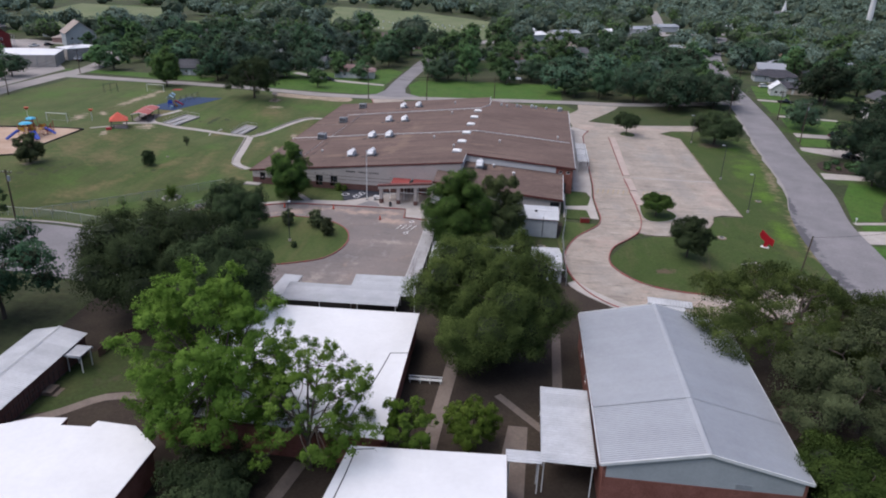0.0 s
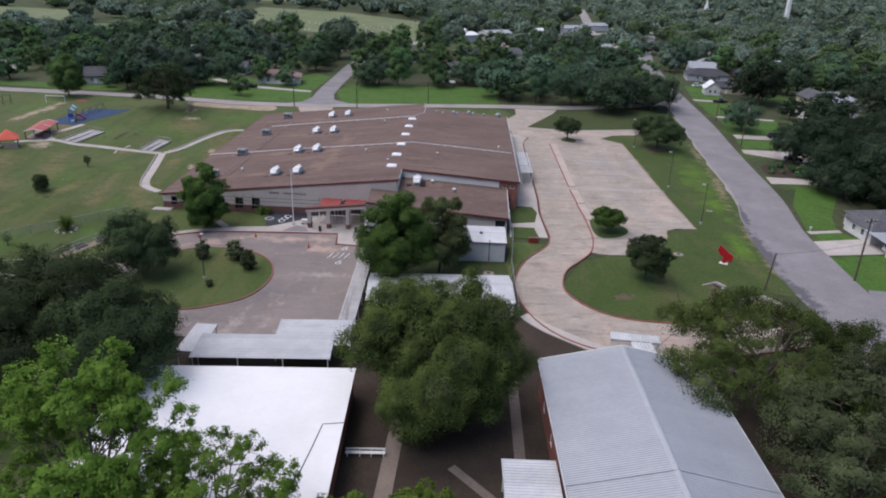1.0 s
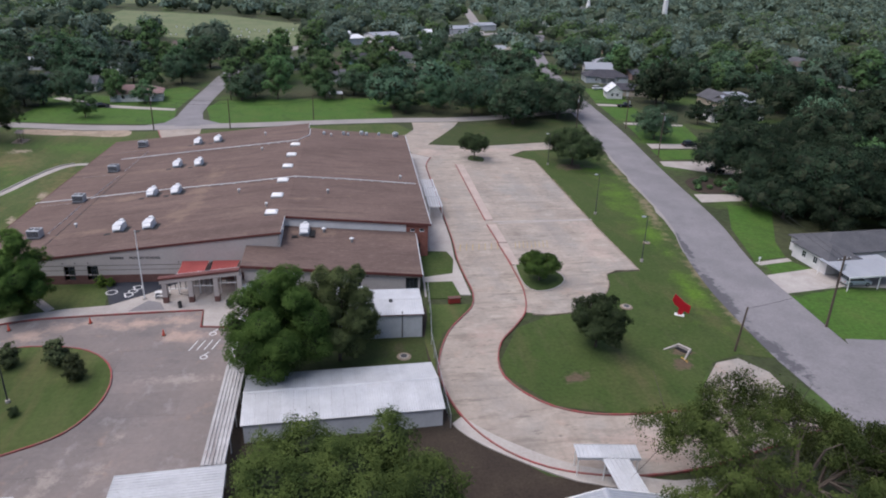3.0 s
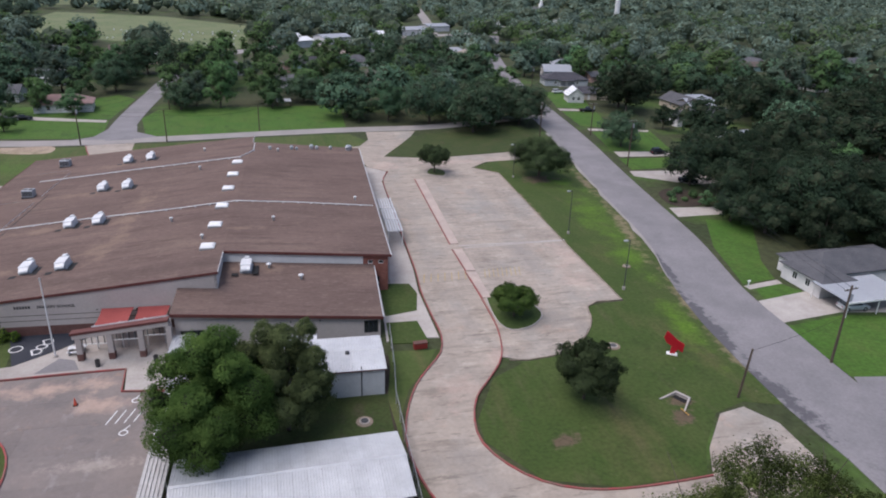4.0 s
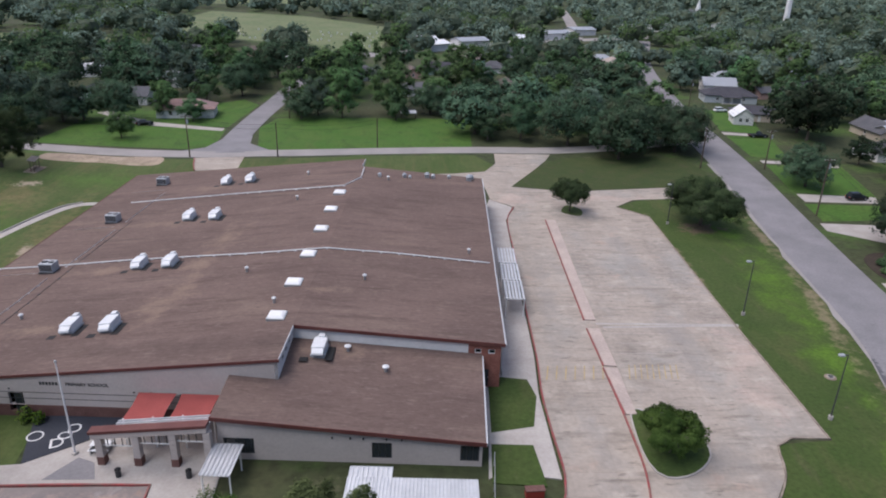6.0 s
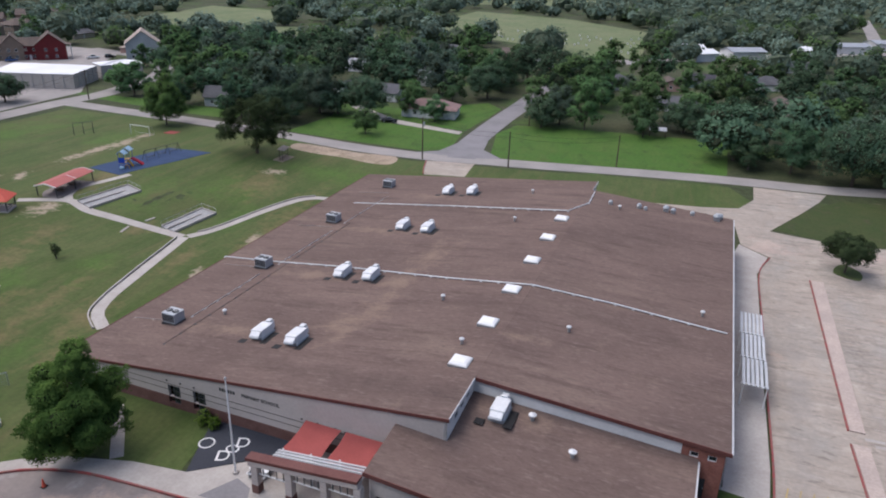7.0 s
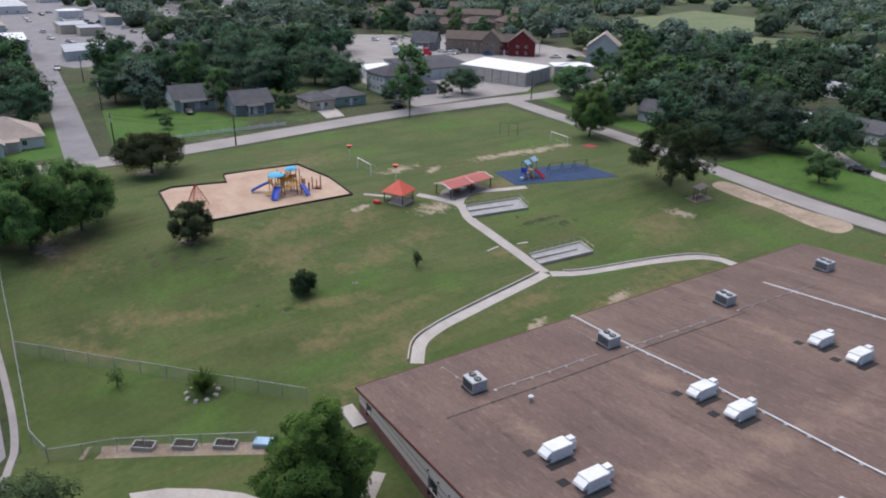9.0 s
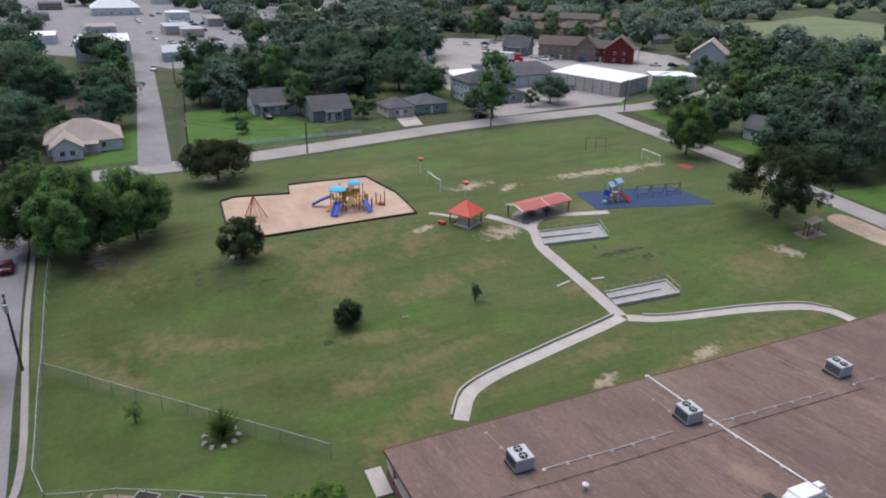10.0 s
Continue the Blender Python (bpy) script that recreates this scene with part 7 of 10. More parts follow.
# clear ground: the school block, streets, lawns and buildings keep free of trees
CLEAR = [[(-168.7, 115.7), (-122.4, 99.2), (-97.3, 91.8), (-57.2, 88), (-62.4, 41), (58.6, 41.1), (70.6, 92), (73.1, 119.6), (75.5, 149.7), (82.1, 172.4), (88.6, 206.4), (95.6, 243.4), (95, 266.9), (61, 253.9), (45.9, 269.6), (24.3, 268.8), (-29.7, 264.4), (-46.4, 262.3), (-170.2, 272.3)],
         [(-33.8, 259.8), (24.2, 264.3), (26.5, 295.4), (-34.4, 293)], [(-46.3, 257.8), (-29.6, 257.7), (-30, 358.3), (-21, 429.2), (-34.3, 432.5), (-48.5, 359.5)], [(-85.4, 262.7), (-44.2, 261.1), (-45.3, 303.7), (-69.2, 312.4), (-83.8, 280.9)],
         [(-177.1, 603), (-118.6, 530.6), (-61.3, 499.3), (-32.4, 459.3), (-5.9, 477.2), (0.2, 631.9), (-80.8, 730.5), (-182.6, 776.2)], [(-481.2, 745.6), (-387.6, 777.4), (-86.8, 914.5), (-54.4, 1085.7), (-300, 765), (-420, 640)],
         [(-349.3, 446.7), (-280.5, 437), (-259.2, 542), (-301.7, 656), (-411.7, 676.9), (-379.7, 548.7)], [(-250.8, 452), (-194.6, 457.8), (-158.5, 511.2), (-219.4, 544.4), (-281.2, 519.3)], [(-171.7, 126.5), (-195, 115.2), (-199.1, 133.9), (-340.2, 142.4), (-502.2, 138.2), (-508.8, 166.5), (-343.1, 160.4), (-223.1, 153.1), (-220.3, 175.9), (-173.3, 175.2)], [(-180.6, 275.6), (-186.3, 230.9), (-225.9, 235.2), (-275.1, 252.3), (-374.6, 278), (-312.9, 364.3), (-210.6, 372), (-187.8, 328.7)],
         [(-304.7, 160.2), (-307.5, 184.4), (-406.5, 201.2), (-654.9, 201), (-628, 97.2), (-392.1, 111.8), (-340, 141.2)], [(70.6, 86.1), (71.1, 117.7), (83.5, 152.8), (105.4, 152.6), (110, 117.5), (129.7, 103.7), (127.3, 87.9)],
         [(73.1, 115.7), (83, 115.6), (93, 133.4), (95.4, 151.7), (83.6, 155.9), (88.1, 172.4), (100.1, 174.4), (98.3, 180.6), (84.3, 182.8), (75.5, 149.7)], [(-158.7, 107.4), (-197.8, 106.5), (-200.7, 138.3), (-160.4, 138.5)], [(-169.7, 265), (-195.6, 270.8), (-200.5, 282.3), (-185.2, 328.4), (-172.3, 327)], [(-168.1, 159.3), (-200.1, 159.7), (-205.9, 224.7), (-174, 230.4)], [(88.8, 201.5), (106.8, 197.3), (111.8, 228.9), (93.2, 230.5)], [(94.2, 230.5), (112.7, 226.7), (119.6, 250.3), (115.2, 290.8), (98.1, 266.8)], [(100.7, 286.6), (113.1, 282.5), (134.2, 297.7), (138.7, 308.8), (127.4, 347.8), (108.1, 328.9)],
         [(97, 266.8), (108.5, 342.5), (133.9, 447.1), (123.4, 452.2), (93.9, 342.8), (86, 273.6)], [(-28.9, 444.4), (81.9, 537.8), (295.4, 662.3), (490.9, 793.9), (723.3, 910.3), (729.6, 944.4), (493.4, 824), (296.1, 684.7), (82.4, 563.4), (-29.1, 466.5)],
         [(114, 546.2), (131.6, 545.3), (186.4, 903.6), (169.7, 905.2)], [(-187.9, 203.1), (-175.1, 195.8), (-176.6, 214.3), (-206.5, 217.7)],
         [(82, 255), (104, 255), (104, 300), (84, 285)], [(-160, 118), (-215, 130), (-215, 158), (-160, 172)], [(-372, 322), (-350, 334), (-318, 342), (-334, 440), (-420, 400)]]
HOUSE_SPOTS = []


def clear_of(xs_, ys_):
    bad = np.zeros(xs_.shape, bool)
    for poly in CLEAR:
        bad |= inside(poly, xs_, ys_)
    for hx, hy, hr in HOUSE_SPOTS:
        bad |= (xs_ - hx) ** 2 + (ys_ - hy) ** 2 < hr ** 2
    return ~bad


def scatter(rng, x0, x1, y0, y1, step, jitter=0.45):
    gx_, gy_ = np.meshgrid(np.arange(x0, x1, step), np.arange(y0, y1, step))
    gx_ = gx_ + (np.arange(gx_.shape[0]) % 2)[:, None] * step / 2
    p = np.stack([gx_.ravel(), gy_.ravel()], 1) + rng.uniform(-jitter, jitter, (gx_.size, 2)) * step
    return p[clear_of(p[:, 0], p[:, 1])]


# ---- the play field ----
MULCHED = [(-131.3, 146.5), (-132.9, 149.2), (-130.2, 159.1), (-136.2, 160.4), (-136, 176.7), (-123.4, 178.2), (-110.5, 176.7), (-110.9, 150.2), (-118.6, 145.3)]
sheet("playground_surface", MULCHED, 0.05, MULCH, "pinkish wood-chip playground surface", "playground")
single("playground_edging", band(MULCHED + MULCHED[:1], 0.3, -0.1, 0.36), BLACK, "black timber edging of the playground", "kerb", "", "structure")
sheet("rubber_surface", [(-110, 210.6), (-105.1, 230.9), (-93.2, 231), (-100.2, 208.5)], 0.06, BLUERUB, "dark blue rubber safety surface", "playground", 2.0)

PZ0 = gz(-117.5, 166)
play = thing("play_structure", pose(-117.5, 166, PZ0 + 0.06), "large climbing frame with blue slides, yellow panels and light blue roofs", "play structure")


def deck(cx, cy, zz, w, posts, top, material=P_MAROON):
    part("deck", Mesher().box(cx - w / 2, cy - w / 2, zz - 0.12, cx + w / 2, cy + w / 2, zz), P_YELLOW, play, "yellow deck")
    for sx in (-1, 1):
        for sy in (-1, 1):
            part("post", Mesher().rod((cx + sx * w / 2, cy + sy * w / 2, -0.4), (cx + sx * w / 2, cy + sy * w / 2, top), 0.075, 8), material, play)


def dome_roof(cx, cy, z, w, material):
    rings = [[(cx + math.cos(a) * w * k, cy + math.sin(a) * w * k, z + hh) for a in (math.pi / 4 + math.pi / 4 * i for i in range(8))] for k, hh in ((0.72, 0.0), (0.7, 0.12), (0.42, 0.42), (0.08, 0.55))]
    part("roof", Mesher().loft(rings), material, play, "light blue moulded roof")


def slide(p0, p1, material, w=0.55, parent=None):
    """An open trough from p0 down to p1, with a level end."""
    a, b = Vector(p0), Vector(p1)
    d = (b - a).to_2d().normalized()
    s = Vector((-d.y, d.x)) * w
    rings = []
    for t in (0, 0.08, 0.3, 0.55, 0.78, 0.9, 1.0):
        q = a.lerp(b, t)
        z = a.z + (b.z - a.z) * (t if t < 0.8 else 0.86 + (t - 0.8) * 0.7) + (0.05 if t in (0.3, 0.55) else 0)
        rings.append([(q.x - s.x, q.y - s.y, z + 0.28), (q.x - s.x * 0.85, q.y - s.y * 0.85, z), (q.x + s.x * 0.85, q.y + s.y * 0.85, z), (q.x + s.x, q.y + s.y, z + 0.28),
                      (q.x + s.x * 1.1, q.y + s.y * 1.1, z + 0.25), (q.x + s.x * 0.9, q.y + s.y * 0.9, z - 0.09), (q.x - s.x * 0.9, q.y - s.y * 0.9, z - 0.09), (q.x - s.x * 1.1, q.y - s.y * 1.1, z + 0.25)])
    return part("slide", Mesher().loft(rings), material, parent or play, "", True)


deck(-1.4, -1.2, 1.7, 1.7, 4, 3.5)
deck(0.3, -1.2, 1.4, 1.7, 4, 3.5)
deck(-1.4, 0.6, 2.0, 1.7, 4, 4.0)
deck(-1.4, 2.6, 1.7, 1.7, 4, 4.1)
deck(0.5, 2.9, 1.4, 1.6, 4, 2.6)
dome_roof(-0.6, -1.2, 3.45, 2.3, P_TEAL)
dome_roof(-1.4, 2.2, 3.95, 1.75, P_TEAL)
slide((1.0, -1.6, 1.75), (3.4, -3.3, 0.18), P_BLUE, 0.6)
slide((-2.1, -2.0, 1.85), (-3.6, -5.1, 0.2), P_BLUE, 0.45)
slide((1.2, 3.0, 1.6), (4.0, 3.1, 0.2), P_BLUE, 0.42)
for x0, y0, x1, y1, z in ((-2.25, -2.05, -0.6, -2.05, 1.8), (-0.5, -0.3, 1.1, -0.3, 1.5), (-2.25, -0.3, -2.25, 1.4, 2.1), (-2.25, 1.8, -2.25, 3.4, 1.8), (-0.2, 3.7, 1.3, 3.7, 1.5), (-0.55, -0.3, -0.55, 1.4, 2.1)):
    d = Vector((x1 - x0, y1 - y0)).normalized() * 0.05
    part("panel", Mesher().hexa([(x0 + d.y, y0 - d.x, z), (x1 + d.y, y1 - d.x, z), (x1 - d.y, y1 + d.x, z), (x0 - d.y, y0 + d.x, z)],
                                [(x0 + d.y, y0 - d.x, z + 0.85), (x1 + d.y, y1 - d.x, z + 0.85), (x1 - d.y, y1 + d.x, z + 0.85), (x0 - d.y, y0 + d.x, z + 0.85)]), P_YELLOW, play, "yellow barrier panel")
arch = []
for i in range(9):
    t = i / 8
    arch.append((0.9 + 0.55 * math.sin(math.pi * t), -0.6 + 2.9 * t, 1.2 + 0.75 * math.sin(math.pi * t)))
for off in (0.0, 0.9):
    part("arch_rail", Mesher().tube([(x + off, y, z + 0.1) for x, y, z in arch], 0.1, 6), P_YELLOW, play, "curved yellow bridge rail")
for x, y, z in arch[1:-1]:
    part("rung", Mesher().box(x - 0.02, y - 0.12, z, x + 0.92, y + 0.12, z + 0.07), P_YELLOW, play)
for x, y in ((1.9, 1.8), (2.5, 2.4), (2.2, 4.0), (1.6, 4.4)):
    part("post", Mesher().rod((x, y, -0.4), (x, y, 1.9), 0.07), P_MAROON, play)
st = Mesher()
for k in range(5):
    st.box(-0.4 - 0.0 * k, -2.2 - 0.36 * k, 1.35 - 0.3 * k, 0.5, -1.86 - 0.36 * k, 1.42 - 0.3 * k)
part("steps", st, P_YELLOW, play, "yellow step ladder")
part("climber", Mesher().tube([(-2.4, 2.6, 1.7), (-3.2, 2.9, 1.1), (-3.7, 3.2, 0.0)], 0.06).tube([(-2.4, 2.0, 1.7), (-3.2, 1.9, 1.1), (-3.7, 1.8, 0.0)], 0.06), P_BLUE, play)
bars_ = thing("balance_posts", pose(-117.2, 172.7, gz(-117.2, 172.7)), "group of dark red climbing posts", "climbing posts")
for x, y, h_ in ((-0.9, -0.7, 2.3), (-0.3, -0.9, 2.0), (0.3, -0.3, 2.0), (0.8, 0.3, 2.9), (0.0, 0.6, 2.2)):
    part("post", Mesher().rod((x, y, -0.3), (x, y, h_), 0.09, 8), P_MAROON, bars_)
part("step_pad", Mesher().tube([(0, 0, 0.25), (0, 0, 0.4)], 0.7, 10), P_MAROON, bars_)
cl = thing("rope_climber", pose(-119, 150.2, gz(-118.7, 150.3)), "orange-red triangular climbing net on poles", "climbing net")
for x, y in ((-1.7, -1.2), (1.7, -1.2), (0, 1.9)):
    part("pole", Mesher().rod((x * 1.2, y * 1.2, -0.3), (0, 0, 4.3), 0.07), P_MAROON, cl)
m = Mesher()
cor = [Vector((-2, -1.4, 0)), Vector((2, -1.4, 0)), Vector((0, 2.2, 0))]
for k in range(1, 7):
    t = k / 7
    q = [c * (1 - t) + Vector((0, 0, 4.3 * t)) for c in cor]
    for i in range(3):
        m.rod(q[i], q[(i + 1) % 3], 0.03, 4)
for i in range(3):
    for s in (0.25, 0.5, 0.75):
        m.rod(cor[i].lerp(cor[(i + 1) % 3], s), (0, 0, 4.3), 0.025, 4)
part("net", m, ORANGERED, cl, "orange-red rope net")

gaz = thing("gazebo", pose(-103.7, 182.9, gz(-103.7, 182.9), 0, 0, 28) @ Matrix.Scale(0.84, 4), "square gazebo with an orange-red pyramid roof", "gazebo")
part("slab", Mesher().box(-2.4, -2.4, -0.3, 2.4, 2.4, 0.14), WALK, gaz)
part("roof", Mesher().loft([[(-2.8, -2.8, 2.45), (2.8, -2.8, 2.45), (2.8, 2.8, 2.45), (-2.8, 2.8, 2.45)], [(-2.8, -2.8, 2.58), (2.8, -2.8, 2.58), (2.8, 2.8, 2.58), (-2.8, 2.8, 2.58)], [(-0.08, -0.08, 5.0), (0.08, -0.08, 5.0), (0.08, 0.08, 5.0), (-0.08, 0.08, 5.0)]]), ORANGERED, gaz, "orange-red pyramid roof")
for x in (-2.3, 2.3):
    for y in (-2.3, 2.3):
        part("post", Mesher().box(x - 0.09, y - 0.09, 0, x + 0.09, y + 0.09, 2.5), DARKGREY, gaz)
for x0, y0, x1, y1 in ((-2.3, -2.3, -2.3, 2.3), (-2.3, 2.3, 2.3, 2.3), (2.3, -2.3, 2.3, 2.3)):
    part("rail", Mesher().rod((x0, y0, 1.0), (x1, y1, 1.0), 0.06).rod((x0, y0, 0.45), (x1, y1, 0.45), 0.05), DARKGREY, gaz)
part("bench", Mesher().box(-1.9, 1.5, 0.42, 1.9, 1.95, 0.5).box(-1.6, 1.6, 0.14, -1.5, 1.85, 0.42).box(1.5, 1.6, 0.14, 1.6, 1.85, 0.42), DARKGREY, gaz)
part("bench", Mesher().box(-1.95, -1.6, 0.42, -1.5, 1.2, 0.5).box(-1.85, -1.3, 0.14, -1.6, -1.2, 0.42).box(-1.85, 0.9, 0.14, -1.6, 1.0, 0.42), DARKGREY, gaz)
for x, y, h_ in ((-115.2, 189.1, 2.9), (-134, 188.3, 2.9)):
    t_ = thing("ball_goal", pose(x, y, gz(x, y)), "orange funnel ball goal on a white pole", "ball goal", "ball goals")
    part("pole", Mesher().rod((0, 0, -0.3), (0, 0, h_), 0.06, 8), WHITE, t_)
    part("funnel", Mesher().tube([(0, 0, h_ - 0.15), (0, 0, h_ + 0.35), (0, 0, h_ + 0.5)], [0.22, 0.62, 0.6], 10), ORANGERED, t_)
tb = thing("toddler_slide", pose(-104.4, 178.6, gz(-104.4, 178.6), 0, 0, 30), "small red plastic tub on the grass", "toy")
part("tub", Mesher().soft_box(-0.7, -0.4, -0.05, 0.7, 0.4, 0.6, 0.15), P_RED, tb)

sh = thing("picnic_shelter", pose(-103.9, 197.8, gz(-103.9, 197.8), 0, 0, 8.5), "long open shelter with a salmon-red metal roof", "shelter")
part("slab", Mesher().box(-2.6, -5.8, -0.5, 3.0, 5.8, 0.1), CONC2, sh)
part("roof", Mesher().slab([(2.7, -5.8, 2.2), (2.7, 5.8, 2.2), (0.4, 5.8, 2.8), (0.4, -5.8, 2.8)], 0.08), REDROOF, sh, "salmon-red roof slope")
part("roof", Mesher().slab([(0.39, -5.8, 2.8), (0.39, 5.8, 2.8), (-1.9, 5.8, 2.25), (-1.9, -5.8, 2.25)], 0.08), REDROOF, sh)
for y in (-5.92, 5.8):
    part("verge_trim", Mesher().slab([(2.7, y, 2.25), (2.7, y + 0.12, 2.25), (0.4, y + 0.12, 2.85), (0.4, y, 2.85)], 0.18), WHITE, sh)
    part("verge_trim", Mesher().slab([(0.4, y, 2.85), (0.4, y + 0.12, 2.85), (-1.9, y + 0.12, 2.3), (-1.9, y, 2.3)], 0.18), WHITE, sh)
part("roof_seam", Mesher().slab([(2.7, 0.3, 2.23), (2.7, 0.4, 2.23), (0.4, 0.4, 2.83), (0.4, 0.3, 2.83)], 0.03), WHITE, sh, "pale seam across the roof")
for y in (-5.5, 0.0, 5.5):
    for x in (-1.7, 2.4):
        part("post", Mesher().box(x - 0.08, y - 0.08, 0, x + 0.08, y + 0.08, 2.24), DARKGREY, sh)
for y in (-2.0, 2.0):
    part("table", Mesher().box(-0.1, y - 1, 0.68, 0.9, y + 1, 0.75).box(-0.7, y - 1, 0.4, -0.35, y + 1, 0.46).box(1.15, y - 1, 0.4, 1.5, y + 1, 0.46).box(-0.5, y - 0.1, 0.1, 1.3, y + 0.1, 0.68), WOOD, sh)

BZ = gz(-102.7, 214.8) + 0.06
play2 = thing("toddler_play_structure", pose(-102.7, 214.4, BZ, 0, 0, 12), "small climbing frame with pale blue roofs and a red slide", "play structure")
for cx, cy, zz, top in ((-0.6, -0.8, 1.1, 3.4), (-0.4, 1.0, 1.4, 3.8)):
    part("deck", Mesher().box(cx - 0.65, cy - 0.65, zz - 0.1, cx + 0.65, cy + 0.65, zz), P_YELLOW, play2)
    for sx in (-1, 1):
        for sy in (-1, 1):
            part("post", Mesher().rod((cx + sx * 0.65, cy + sy * 0.65, -0.2), (cx + sx * 0.65, cy + sy * 0.65, top), 0.06), P_BLUE, play2)
    part("roof", Mesher().slab([(cx + 0.95, cy - 0.9, top - 0.35), (cx + 0.95, cy + 0.9, top - 0.35), (cx, cy + 0.9, top + 0.35), (cx, cy - 0.9, top + 0.35)], 0.08), P_SKY, play2, "pale blue roof panel")
    part("roof", Mesher().slab([(cx - 0.01, cy - 0.9, top + 0.35), (cx - 0.01, cy + 0.9, top + 0.35), (cx - 0.95, cy + 0.9, top - 0.35), (cx - 0.95, cy - 0.9, top - 0.35)], 0.08), P_SKY, play2)
part("panel", Mesher().box(-1.2, -1.5, 1.1, 0.1, -1.42, 2.2), P_BLUE, play2, "dark blue panel")
slide((0.2, 1.2, 1.5), (2.6, 1.5, 0.15), P_RED, 0.45, play2)
slide((0.1, -0.2, 1.3), (1.2, -0.1, 0.1), P_YELLOW, 0.3, play2)
part("hoop", Mesher().tube([(0.2, -1.6, 0), (0.3, -1.7, 0.7), (0.8, -1.8, 0.9), (1.2, -1.8, 0.5), (1.3, -1.8, 0)], 0.06), P_YELLOW, play2)
part("seat", Mesher().soft_box(-0.4, -3.0, 0.1, 0.5, -2.4, 0.6, 0.1), P_SKY, play2)


def swing_set(m, w, bays, hgt, label, seats=True, material=STEEL):
    s = thing("swing_set", m, label, "swing")
    for i in range(bays + 1):
        y = w * i / bays
        part("leg", Mesher().tube([(-0.9, y, -0.2), (0, y, hgt)], 0.055), material, s)
        part("leg", Mesher().tube([(0.9, y, -0.2), (0, y, hgt - 0.01)], 0.055), material, s)
    part("top_bar", Mesher().rod((0, 0, hgt), (0, w, hgt), 0.06), material, s)
    if seats:
        for i in range(bays):
            for k in (0.33, 0.67):
                y = w * (i + k) / bays
                sw = part("seat", Mesher().box(-0.2, y - 0.3, 0.5, 0.2, y + 0.3, 0.58), BLACK, s)
                part("chain", Mesher().rod((0, y - 0.28, 0.58), (0, y - 0.28, hgt), 0.015, 4), STEEL, sw)
                part("chain", Mesher().rod((0, y + 0.28, 0.58), (0, y + 0.28, hgt), 0.015, 4), STEEL, sw)
    return s


swing_set(pose(-102.8, 219.8, gz(-101.6, 224.8) + 0.06, 0, 0, -11), 9.6, 3, 2.15, "dark steel swing set with black seats", True, DARKGREY)
swing_set(pose(-136.7, 233.7, gz(-134.6, 235.2), 0, 0, -40), 4.6, 2, 3.0, "old bare dark swing frame", False, DARKGREY)


def goal(m, w=6.2, hgt=2.4):
    g = thing("football_goal", m, "white tube football goal", "goal", "football goals")
    part("crossbar", Mesher().rod((0, -0.08, hgt), (0, w + 0.08, hgt), 0.085, 8), WHITE, g)
    for y in (0, w):
        part("goal_post", Mesher().rod((0, y, -0.1), (0, y, hgt - 0.02), 0.085, 8), WHITE, g)
    part("stay", Mesher().tube([(0, 0, hgt), (-1.0, 0, hgt * 0.9), (-1.7, 0, 0)], 0.035), STEEL, g)
    part("stay", Mesher().tube([(0, w, hgt), (-1.0, w, hgt * 0.9), (-1.7, w, 0)], 0.035), STEEL, g)
    part("ground_bar", Mesher().rod((-1.7, 0, 0.04), (-1.7, w, 0.04), 0.035), STEEL, g)
    return g


g1 = goal(pose(-127.3, 186.8, gz(-123.4, 186.9), 0, 0, -92))
copy_thing(g1, pose(-124.3, 240.2, gz(-120.8, 239.4), 0, 0, -93))
rg_ = thing("red_mat", pose(-115.4, 245.1, gz(-115.2, 244.8)), "faded red mat on the grass", "mat")
part("mat", Mesher().soft_box(-1.6, -1.4, -0.05, 1.6, 1.4, 0.12, 0.05), REDFAB, rg_)
bn = thing("shade_bench", pose(-76.6, 236.2, gz(-76.6, 236.2), 0, 0, 10), "wooden bench under a small roof", "bench")
part("seat", Mesher().box(-0.3, -1.6, 0.42, 0.3, 1.6, 0.5), WOOD, bn)
part("roof", Mesher().slab([(0.8, -2, 2.4), (0.8, 2, 2.4), (-0.8, 2, 2.7), (-0.8, -2, 2.7)], 0.1), TANSHINGLE, bn)
for y in (-1.8, 1.8):
    part("post", Mesher().box(-0.4, y - 0.06, -0.2, -0.28, y + 0.06, 2.6), WOODPOLE, bn)
    part("post", Mesher().box(0.28, y - 0.06, -0.2, 0.4, y + 0.06, 2.5), WOODPOLE, bn)
sheet("bench_slab", [(-78.1, 233.6), (-75.4, 233.4), (-75.1, 238.6), (-78.1, 238.9)], 0.05, DIRT, "bare earth round the bench", "dirt", 1.5, 0.1)


